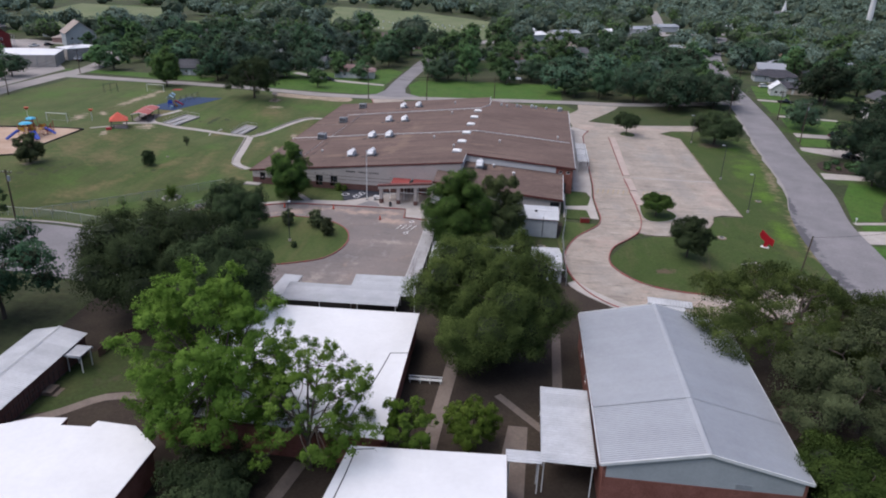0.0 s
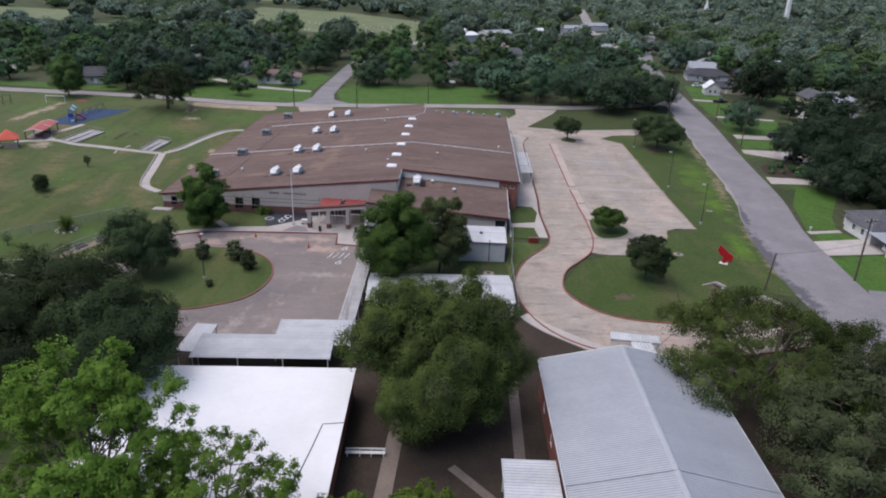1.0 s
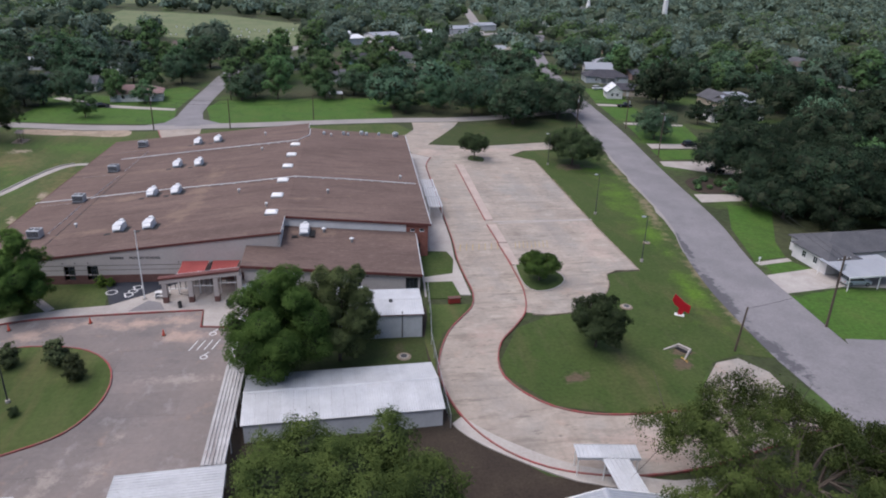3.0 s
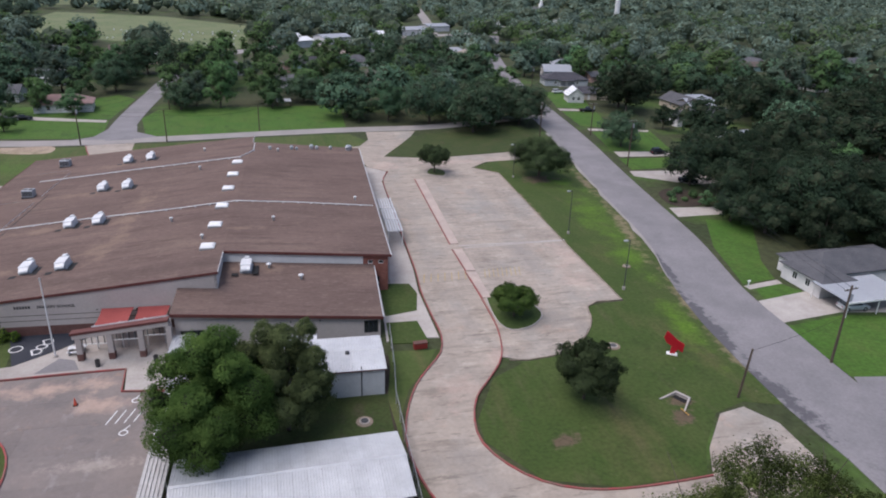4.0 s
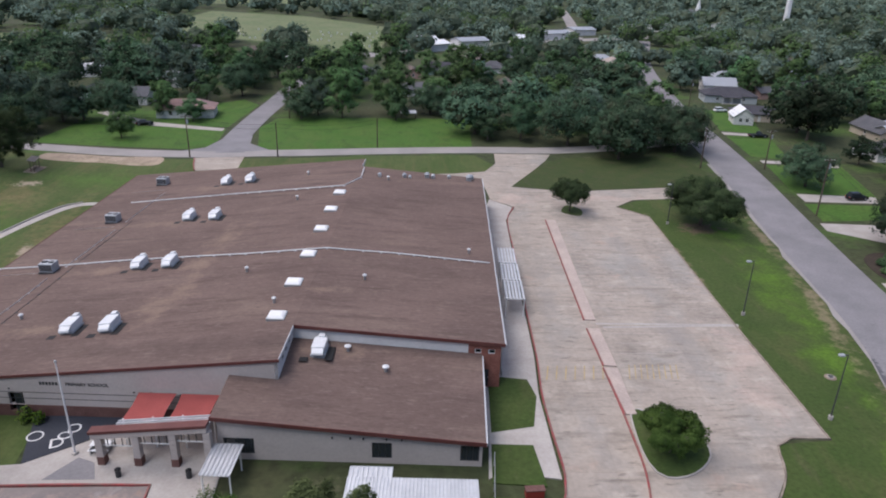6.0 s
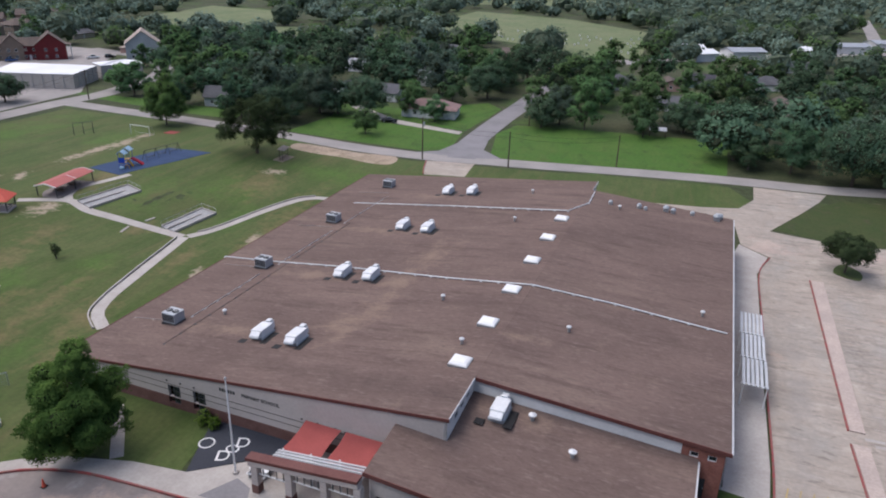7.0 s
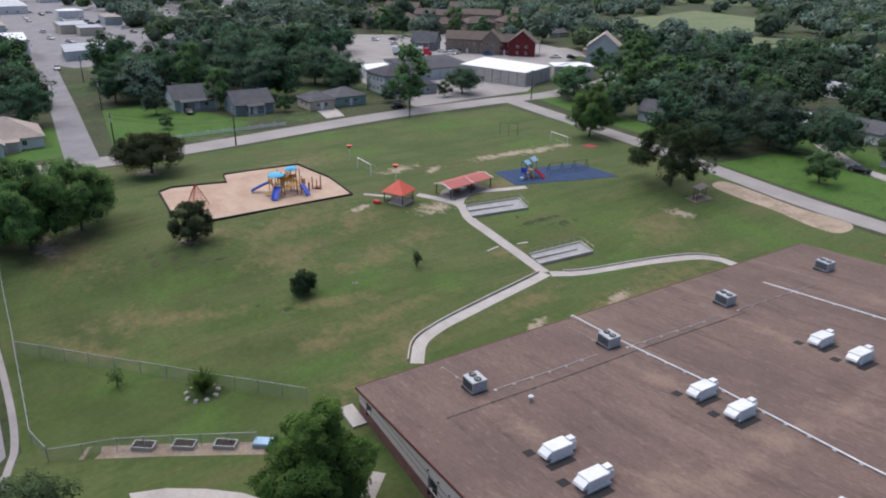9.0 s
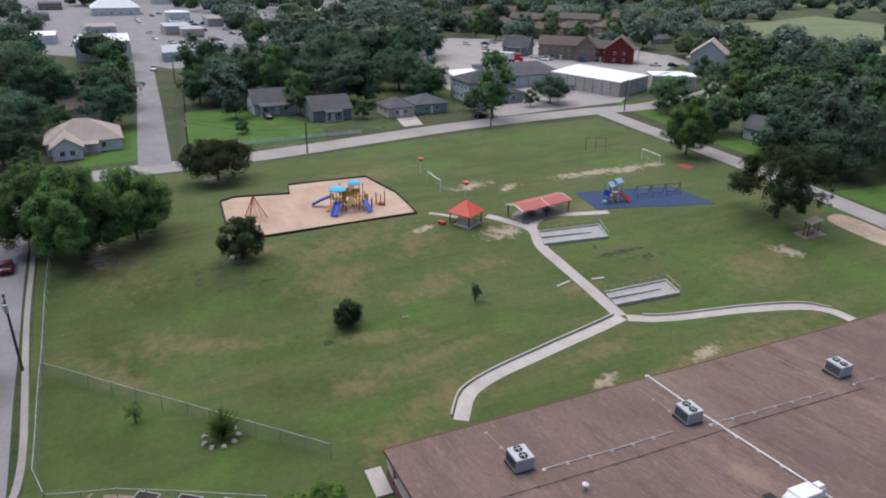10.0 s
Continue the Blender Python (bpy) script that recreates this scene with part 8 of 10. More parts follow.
def ramp(pts, walls, label):
    """A concrete switchback ramp: a sloped floor within low walls."""
    cx, cy = sum(p[0] for p in pts) / 4, sum(p[1] for p in pts) / 4
    z = gz(cx, cy)
    r = thing("ramp", pose(cx, cy, z), label, "ramp", "switchback ramps")
    q = [(x - cx, y - cy, gz(x, y) - z + 0.1) for x, y in pts]
    part("floor", Mesher().slab([(x, y, z_ + 0.12) for x, y, z_ in q], 0.5), COURTRAMP, r, "worn grey ramp floor")
    for i, j, hh in walls:
        a, b = Vector(q[i]), Vector(q[j])
        d = (b - a).to_2d().normalized() * 0.1
        part("side_wall", Mesher().hexa([(a.x + d.y, a.y - d.x, a.z - 0.5), (b.x + d.y, b.y - d.x, b.z - 0.5), (b.x - d.y, b.y + d.x, b.z - 0.5), (a.x - d.y, a.y + d.x, a.z - 0.5)],
                                        [(a.x + d.y, a.y - d.x, a.z + hh), (b.x + d.y, b.y - d.x, b.z + hh), (b.x - d.y, b.y + d.x, b.z + hh), (a.x - d.y, a.y + d.x, a.z + hh)]), WALK, r, "pale low concrete wall")
    a, b = (Vector(q[0]) + Vector(q[1])) / 2, (Vector(q[2]) + Vector(q[3])) / 2
    b = a.lerp(b, 0.8)
    d = (b - a).to_2d().normalized() * 0.12
    part("middle_wall", Mesher().hexa([(a.x + d.y, a.y - d.x, a.z - 0.4), (b.x + d.y, b.y - d.x, b.z - 0.4), (b.x - d.y, b.y + d.x, b.z - 0.4), (a.x - d.y, a.y + d.x, a.z - 0.4)],
                                      [(a.x + d.y, a.y - d.x, a.z + 0.42), (b.x + d.y, b.y - d.x, b.z + 0.3), (b.x - d.y, b.y + d.x, b.z + 0.3), (a.x - d.y, a.y + d.x, a.z + 0.42)]), WALK, r, "sloped grey middle wall")
    for i, j in ((1, 2), (2, 3)):
        a, b = Vector(q[i]), Vector(q[j])
        m = Mesher()
        n = max(2, int((b - a).length / 1.6))
        for k in range(n + 1):
            p = a.lerp(b, k / n)
            m.rod((p.x, p.y, p.z), (p.x, p.y, p.z + 1.15), 0.025, 4)
        m.rod(a + Vector((0, 0, 1.15)), b + Vector((0, 0, 1.15)), 0.03, 4)
        part("handrail", m, STEEL, r, "thin steel handrail")
    return r


ramp([(-91.3, 190.9), (-95.9, 192.8), (-93.9, 204), (-89, 202)], ((0, 3, 0.35), (1, 2, 0.35), (2, 3, 0.35)), "concrete switchback ramp with low walls and handrails")
ramp([(-71.3, 189.5), (-74.9, 190.3), (-74.6, 201.6), (-70.8, 200.7)], ((0, 3, 0.35), (1, 2, 0.35), (2, 3, 0.35)), "concrete switchback ramp with low walls and handrails")
for pts in ([(-79.2, 185), (-79.9, 187.8)], [(-79.1, 191.2), (-78.7, 193.2)]):
    (x0, y0), (x1, y1) = pts
    w_ = thing("drain_headwall", pose(x0, y0, gz(x0, y0)), "low weathered concrete drain headwall", "drain")
    part("wall", Mesher().hexa([(-0.2, 0, -0.3), (0.2, 0, -0.3), (x1 - x0 + 0.2, y1 - y0, -0.3), (x1 - x0 - 0.2, y1 - y0, -0.3)], [(-0.2, 0, 0.12), (0.2, 0, 0.12), (x1 - x0 + 0.2, y1 - y0, 0.12), (x1 - x0 - 0.2, y1 - y0, 0.12)]), WALK, w_)

# ---- fences ----
LINK = bpy.data.materials.new("chain_link_mesh")
LINK.use_nodes = True
lt = LINK.node_tree
lb = lt.nodes["Principled BSDF"]
lb.inputs["Base Color"].default_value, lb.inputs["Metallic"].default_value, lb.inputs["Roughness"].default_value = (0.45, 0.46, 0.46, 1), 0.4, 0.5
lb.inputs["Alpha"].default_value = 0.24


def chain_fence(line, hgt, label, step=3.0):
    x0, y0 = line[0]
    z0 = gz(x0, y0)
    fc = thing("chain_link_fence", pose(x0, y0, z0), label, "fence", "chain-link fences")
    pts = []
    for (ax, ay), (bx, by) in zip(line, line[1:]):
        k = max(1, round(math.hypot(bx - ax, by - ay) / step))
        pts += [(ax + (bx - ax) * i / k, ay + (by - ay) * i / k) for i in range(k)]
    pts.append(line[-1])
    loc = [(x - x0, y - y0, gz(x, y) - z0) for x, y in pts]
    post = Mesher().rod((0, 0, -0.3), (0, 0, hgt + 0.06), 0.045, 6).data("post")
    for p in loc:
        part("post", post, STEEL, fc, at=Matrix.Translation(p))
    part("top_rail", Mesher().tube([(x, y, z + hgt) for x, y, z in loc], 0.035, 5), STEEL, fc)
    n = len(loc)
    part("mesh", Mesher().add([(x, y, z + 0.03) for x, y, z in loc] + [(x, y, z + hgt) for x, y, z in loc], [(i, i + 1, n + i + 1, n + i) for i in range(n - 1)]), LINK, fc, "thin steel wire mesh")
    return fc


chain_fence([(-146.3, 120), (-119.4, 119), (-101.1, 118.6), (-88.5, 118.5), (-68.3, 118.1), (-64.5, 119.1)], 1.8, "steel chain-link fence beside the street")
chain_fence([(-64.5, 119.1), (-62.1, 125), (-54.9, 136.8)], 1.5, "steel chain-link fence beside the garden beds")
chain_fence([(-86.5, 118.6), (-79.3, 125.4), (-72, 132.4), (-58.9, 144)], 1.7, "steel chain-link fence across the grass")
chain_fence([(16.1, 137.4), (15, 127.1), (14.2, 121.6), (13.9, 114.8), (13.6, 104)], 1.8, "steel chain-link fence beside the drive")
for i, (x, y) in enumerate(((-60.9, 127.3), (-58.7, 130.7), (-56.4, 134.1), (-54.3, 137.4))):
    gb_ = thing("garden_bed", pose(x, y, gz(x, y), 0, 0, 52), "raised pale grey metal garden bed with dark soil", "garden bed", "garden beds")
    part("side", Mesher().box(-1.1, -0.58, -0.1, 1.1, -0.5, 0.5), STEEL, gb_)
    part("side", Mesher().box(-1.1, 0.5, -0.1, 1.1, 0.58, 0.5), STEEL, gb_)
    part("side", Mesher().box(-1.1, -0.5, -0.1, -1.02, 0.5, 0.5), STEEL, gb_)
    part("side", Mesher().box(1.02, -0.5, -0.1, 1.1, 0.5, 0.5), STEEL, gb_)
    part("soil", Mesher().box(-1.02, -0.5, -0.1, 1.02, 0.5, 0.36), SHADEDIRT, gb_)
    if i == 3:
        part("cover", Mesher().soft_box(-1.1, -0.6, 0.36, 0.9, 0.6, 0.62, 0.1), P_SKY, gb_, "pale blue cover")
sheet("garden_path", strip([(-63.8, 122.1), (-60.4, 127.2), (-53.6, 137.6)], 1.9), 0.033, DIRT, "bare earth round the garden beds", "dirt", 1.5, 0.1)
yu = thing("yucca", pose(-66.9, 135.1, gz(-66.9, 135.1)), "spiky dark green yucca fan in a stone ring", "shrub")
ry = np.random.default_rng(34)
blades = Mesher()
for k in range(170):
    a, up, ln_ = ry.uniform(0, 6.28), ry.uniform(0.35, 1.45), ry.uniform(1.5, 2.9)
    dx, dy = math.cos(a), math.sin(a)
    q0 = Vector((dx * 0.25 * ry.uniform(0, 1), dy * 0.25 * ry.uniform(0, 1), 0.1 + ry.uniform(0, 0.9)))
    mid, tip = q0 + Vector((dx * math.cos(up), dy * math.cos(up), math.sin(up))) * ln_ * 0.55, q0 + Vector((dx * math.cos(up * 0.85), dy * math.cos(up * 0.85), math.sin(up * 0.85))) * ln_
    w = Vector((-dy, dx, 0)) * 0.085
    blades.add([q0 - w, q0 + w, mid + w * 0.9, mid - w * 0.9, tip], [(0, 1, 2, 3), (3, 2, 4)])
part("leaf_fan", blades, LEAF_SITE, yu)
part("stem", Mesher().tube([(0, 0, -0.2), (0.05, 0, 0.6), (0, 0.05, 1.2)], [0.2, 0.16, 0.1], 7), BARK, yu)
for k in range(9):
    a = k * 0.7
    x, y = -66.9 + 1.7 * math.cos(a), 134.9 + 1.7 * math.sin(a)
    rk = thing("edging_stone", pose(x, y, gz(x, y), 10 * k, 7 * k, 40 * k), "pale rounded edging stone", "stone", "ring of stones")
    part("stone", Mesher().soft_box(-0.3, -0.25, -0.15, 0.3, 0.25, 0.25, 0.1), WALK, rk)
for x, y, r in ((-79.9, 161.1, 0.25), (45.1, 128.7, 0.6), (10.2, 119, 0.6), (59.8, 153.1, 0.45)):
    mh = thing("drain_cover", pose(x, y, gz(x, y)), "round metal drain cover in a concrete collar", "drain cover", "drain covers")
    part("collar", Mesher().tube([(0, 0, -0.2), (0, 0, 0.1)], r * 1.6, 12), DIRT, mh)
    part("ring", Mesher().tube([(0, 0, -0.2), (0, 0, 0.2)], r, 12), WALK, mh)
    part("lid", Mesher().tube([(0, 0, 0.2), (0, 0, 0.24)], r * 0.75, 12), DARKGREY, mh)


# ---- poles and lamps ----
def utility_pole(x, y, hgt, turn, label="dark wooden utility pole with a crossarm", arm=True):
    u = thing("utility_pole", pose(x, y, gz(x, y), 0, 0, turn), label, "pole", "utility poles")
    part("shaft", Mesher().tube([(0, 0, -0.5), (0, 0, hgt)], [0.19, 0.12], 8), WOODPOLE, u)
    if arm:
        ar = part("crossarm", Mesher().box(-1.2, -0.06, hgt - 0.6, 1.2, 0.06, hgt - 0.46), WOODPOLE, u)
        for q in (-1.1, -0.45, 0.45, 1.1):
            part("insulator", Mesher().tube([(q, 0, hgt - 0.46), (q, 0, hgt - 0.25)], [0.06, 0.04], 6), UNITWHITE, ar)
        part("transformer", Mesher().tube([(0.3, 0, hgt - 2.2), (0.3, 0, hgt - 1.2)], 0.24, 8), UNITGREY, u)
    return u


def wire(a, b, sag=0.6):
    pts = [Vector(a).lerp(Vector(b), t / 10) - Vector((0, 0, sag * 4 * (t / 10) * (1 - t / 10))) for t in range(11)]
    m = Mesher().tube([p - pts[0] for p in pts], 0.022, 4)
    w_ = thing("overhead_wire", Matrix.Translation(pts[0]), "thin dark overhead wire between poles", "wire", "overhead wires")
    part("wire", m, BLACK, w_)


POLES = {"e1": (72.3, 119.8, 11.3, 10), "e2": (91.2, 212.9, 12.2, 10), "e3": (96.3, 246.4, 10.0, 10), "e4": (79.9, 246.4, 10.4, 80), "e0": (75.5, 165.5, 11.0, 10), "w1": (-164.4, 223.1, 7.8, 95), "w2": (-159.4, 171.1, 7.2, 95),
         "w3": (-168.3, 272.1, 9.4, 60), "s1": (-88.6, 116.3, 10.0, 0), "n1": (-46.3, 249.4, 10.4, 0), "n2": (-1.2, 263.1, 7.8, 0), "n3": (-29.9, 297.8, 9.0, 90), "n4": (-25.4, 251.6, 8.6, 0), "w0": (-173, 146.7, 8.0, 0), "w5": (-218, 151.9, 9, 0), "w6": (-269.5, 155.3, 9, 0), "e5": (108.1, 328.9, 10, 10)}
for k, (x, y, h_, t_) in POLES.items():
    if k != "e0":
        utility_pole(x, y, h_, t_, arm=k not in ("n2", "n4", "w2", "w1"), label="dark wooden utility pole with a crossarm" if k not in ("n2", "n4", "w2", "w1") else "plain dark wooden utility pole")


def top_of(k, dz=0.3):
    x, y, h_, _ = POLES[k]
    return x, y, gz(x, y) + h_ - dz


for a, b in (("e1", "e2"), ("e2", "e3"), ("e3", "e5"), ("w1", "w2"), ("w1", "w3"), ("w2", "w0"), ("n1", "n4"), ("n4", "n2"), ("n1", "n3"), ("w0", "w5"), ("w5", "w6"), ("e4", "e3"), ("w3", "n1")):
    wire(top_of(a), top_of(b), 0.9)
    x0, y0, z0 = top_of(a, 1.2)
    x1, y1, z1 = top_of(b, 1.2)
    wire((x0 + 0.2, y0, z0), (x1 + 0.2, y1, z1), 1.1)
gp = thing("guy_pole", pose(54.8, 115.1, gz(54.8, 115.1)), "short leaning wooden guy pole by the street", "pole")
part("shaft", Mesher().tube([(0, 0, -0.5), (0.5, -0.1, 6.7)], [0.16, 0.12], 8), WOODPOLE, gp)
wire((55.3, 115, gz(54.8, 115.1) + 6.5), top_of("e1", 4.5), 0.25)


def lot_lamp(x, y, hgt, turn):
    u = thing("street_lamp", pose(x, y, gz(x, y), 0, 0, turn), "slim grey car park lamp post with a box head", "street lamp", "car park lamps")
    part("base", Mesher().tube([(0, 0, -0.3), (0, 0, 0.5)], 0.26, 10), WALK, u)
    part("pole", Mesher().tube([(0, 0, 0.5), (0, 0, hgt)], [0.09, 0.06], 8), DARKGREY, u)
    part("arm", Mesher().box(-0.05, -0.05, hgt - 0.1, 0.6, 0.05, hgt), DARKGREY, u)
    part("head", Mesher().soft_box(0.4, -0.22, hgt - 0.16, 1.05, 0.22, hgt + 0.02, 0.05), UNITGREY, u)


for x, y, h_, t_ in ((54.8, 144.5, 8.4, 180), (56.1, 169.5, 8.6, 180), (58.1, 207.5, 8.2, 180), (-35.4, 114.9, 7.5, 90)):
    lot_lamp(x, y, h_, t_)

# ---- signs and small things round the drives ----
rs = thing("red_sign", pose(52.2, 125.7, gz(52.2, 125.7), 0, 0, -30), "tall bright red cut-out sign on a white base", "sign")
part("base", Mesher().soft_box(-0.7, -0.4, -0.2, 0.7, 0.4, 0.12, 0.05), WHITE, rs)
part("plate", Mesher().loft([[(x, y, z) for x, z in ((-1.3, 2.3), (-1.0, 3.3), (-0.2, 2.7), (0.4, 2.2), (1.4, 1.7), (1.3, 0.5), (0.6, 0.8), (0.3, 0.1), (-0.3, 0.1), (-0.2, 1.2), (-0.9, 1.6))] for y in (-0.08, 0.08)]), REDSIGN, rs, "red cut-out plate")
cv = thing("culvert", pose(48, 116.3, gz(48, 116.3), 0, 0, -60), "concrete culvert mouth with slanting wing walls", "culvert")
part("headwall", Mesher().box(-1.0, -0.15, -0.6, 1.0, 0.15, 0.45), WALK, cv)
part("wing_wall", Mesher().hexa([(-1.0, -0.15, -0.6), (-0.8, -0.15, -0.6), (-1.5, -2.4, -0.6), (-1.7, -2.4, -0.6)], [(-1.0, -0.15, 0.45), (-0.8, -0.15, 0.45), (-1.5, -2.4, 0.1), (-1.7, -2.4, 0.1)]), WALK, cv)
part("wing_wall", Mesher().hexa([(0.8, -0.15, -0.6), (1.0, -0.15, -0.6), (1.7, -2.4, -0.6), (1.5, -2.4, -0.6)], [(0.8, -0.15, 0.45), (1.0, -0.15, 0.45), (1.7, -2.4, 0.1), (1.5, -2.4, 0.1)]), WALK, cv)
# no real opening: a flat black plate gives its darkness
part("mouth", Mesher().box(-0.8, -0.9, 0.0, 0.8, -0.16, 0.06), BLACK, cv, "black plate standing in for the dark culvert opening")
part("bar", Mesher().rod((1.2, -2.6, 0.3), (2.6, -3.4, 0.5), 0.05), P_YELLOW, cv, "yellow marker bar")
rb_ = thing("red_planter", pose(19.5, 133.2, gz(19.5, 133.2) + 0.1, 0, 0, 3), "low dark red planter box on the sidewalk", "planter")
part("box", Mesher().soft_box(-0.9, -0.35, 0, 0.9, 0.35, 0.85, 0.05), P_MAROON, rb_)
part("rim", Mesher().box(-0.95, -0.4, 0.8, 0.95, 0.4, 0.9), WAINSCOT, rb_)
for x, y in ((-31.7, 133.3), (-21.2, 128.6), (-41.7, 132.4)):
    cn = thing("traffic_cone", pose(x, y, gz(x, y) + 0.09), "orange-red traffic cone on the forecourt", "traffic cone", "traffic cones")
    part("base", Mesher().box(-0.25, -0.25, 0, 0.25, 0.25, 0.06), BLACK, cn)
    part("cone", Mesher().tube([(0, 0, 0.05), (0, 0, 0.95)], [0.2, 0.04], 10), ORANGERED, cn)
bx = thing("picnic_table", pose(-23.6, 140.6, gz(-23.6, 140.6) + 0.16, 0, 0, -3), "pale grey picnic table on the walk", "table")
part("top", Mesher().box(-1.0, -0.4, 0.7, 1.0, 0.4, 0.76), UNITWHITE, bx)
part("bench", Mesher().box(-1.0, -0.9, 0.42, 1.0, -0.6, 0.48), UNITWHITE, bx)
part("bench", Mesher().box(-1.0, 0.6, 0.42, 1.0, 0.9, 0.48), UNITWHITE, bx)
part("leg", Mesher().box(-0.8, -0.85, 0, -0.7, 0.85, 0.7), STEEL, bx)
part("leg", Mesher().box(0.7, -0.85, 0, 0.8, 0.85, 0.7), STEEL, bx)
for x, y in ((-20.4, 136.6), (-13.6, 136.3)):
    bn_ = thing("litter_bin", pose(x, y, gz(x, y) + 0.16), "small dark litter bin beside a pier", "bin", "litter bins")
    part("drum", Mesher().tube([(0, 0, 0), (0, 0, 0.85)], [0.27, 0.3], 10), DARKGREY, bn_)
    part("lid", Mesher().tube([(0, 0, 0.85), (0, 0, 1.0)], [0.32, 0.15], 10), BLACK, bn_)


def ring_mark(x, y, r, w, z, material, n=20, squash=1.0):
    pts = [(x + r * math.cos(a), y + r * squash * math.sin(a)) for a in (2 * math.pi * i / n for i in range(n))]
    inn = [(x + (r - w) * math.cos(a), y + (r - w) * squash * math.sin(a)) for a in (2 * math.pi * i / n for i in range(n))]
    return Mesher().add([(p, q, gz(p, q) + z) for p, q in pts + inn], [(i, (i + 1) % n, n + (i + 1) % n, n + i) for i in range(n)])


single("court_ring", ring_mark(-31.3, 142.8, 0.85, 0.16, 0.176, WHITELINE), WHITELINE, "white ring painted on the black court", "ground marking", "", "structure")
def loop_mark(x, y, turn, w, h, t, z):
    """A rounded closed figure with one straight side, painted as a band."""
    out = [(-w / 2, -h / 2)] + [(w * 0.5 * math.cos(a), h / 2 * math.sin(a)) for a in (math.pi * (i / 8 - 0.5) for i in range(9))] + [(-w / 2, h / 2)]
    inn = [(px * (1 - 2 * t / w) + 0.02, py * (1 - 2 * t / h)) for px, py in out]
    c, s_ = math.cos(radians(turn)), math.sin(radians(turn))
    pts = [(x + px * c - py * s_, y + px * s_ + py * c) for px, py in out + inn]
    n = len(out)
    return Mesher().add([(px, py, gz(px, py) + z) for px, py in pts], [(i, (i + 1) % n, n + (i + 1) % n, n + i) for i in range(n)])


single("court_figure", loop_mark(-28.6, 141.7, 20, 1.3, 1.5, 0.2, 0.176), WHITELINE, "white looped figure painted on the black court", "ground marking", "", "structure")
single("court_figure", ring_mark(-28.3, 142.9, 0.72, 0.18, 0.18, WHITELINE, 18, 0.85), WHITELINE, "white ring figure painted on the black court", "ground marking", "", "structure")
single("court_figure", loop_mark(-27.8, 144.1, 20, 1.3, 1.5, 0.2, 0.184), WHITELINE, "white looped figure painted on the black court", "ground marking", "", "structure")


def line_mark(name, x0, y0, x1, y1, w, z, material, label):
    d = Vector((x1 - x0, y1 - y0)).normalized() * w / 2
    q = [(x0 + d.y, y0 - d.x), (x1 + d.y, y1 - d.x), (x1 - d.y, y1 + d.x), (x0 - d.y, y0 + d.x)]
    return single(name, Mesher().add([(x, y, gz(x, y) + z) for x, y in q], [(0, 1, 2, 3)]), material, label, "ground marking", "", "structure")


for i in range(9):
    line_mark("hatch_line", 34.4 + i * 0.75, 152.6, 33.6 + i * 0.75 + 1.6, 155.8, 0.12, 0.1, YELLOW, "faded yellow hatching in the car park")
for i in range(7):
    line_mark("crossing_line", 24.2 + i * 1.15, 152.6, 24.9 + i * 1.15, 155.6, 0.14, 0.1, YELLOW, "faded yellow crossing lines on the drive")
for i in range(20):
    y = 158.5 + i * 2.55
    if abs(y - 166) > 1.5:
        line_mark("bay_line", 48.6 + i * 0.06, y, 53.4 + i * 0.06, y, 0.1, 0.1, WORNLINE, "worn parking bay line")
        line_mark("bay_line", 34.8 + i * 0.04, y, 39.6 + i * 0.04, y, 0.1, 0.1, WORNLINE, "worn parking bay line")
line_mark("drain_strip", 34.4, 165.4, 53.8, 166.1, 0.5, 0.1, WALK, "pale concrete strip across the car park")
for i in range(4):
    line_mark("hatch_line", -17.3 + i * 0.95, 124.2, -16.5 + i * 0.95, 126.6, 0.12, 0.095, WHITELINE, "white hatching beside the accessible bays")
for x, y in ((-14.8, 128.3), (-15.2, 122.4)):
    single("accessible_bay_mark", ring_mark(x, y, 0.5, 0.14, 0.098, WHITELINE, 12), WHITELINE, "white wheelchair mark of an accessible bay", "ground marking", "", "structure")
    line_mark("accessible_bay_mark", x - 0.1, y + 0.4, x + 0.5, y + 1.2, 0.14, 0.102, WHITELINE, "white wheelchair mark of an accessible bay")
line_mark("drain_strip", 33.6, 166.4, 54.0, 166.3, 0.55, 0.11, WALK, "pale drain strip across the car park")


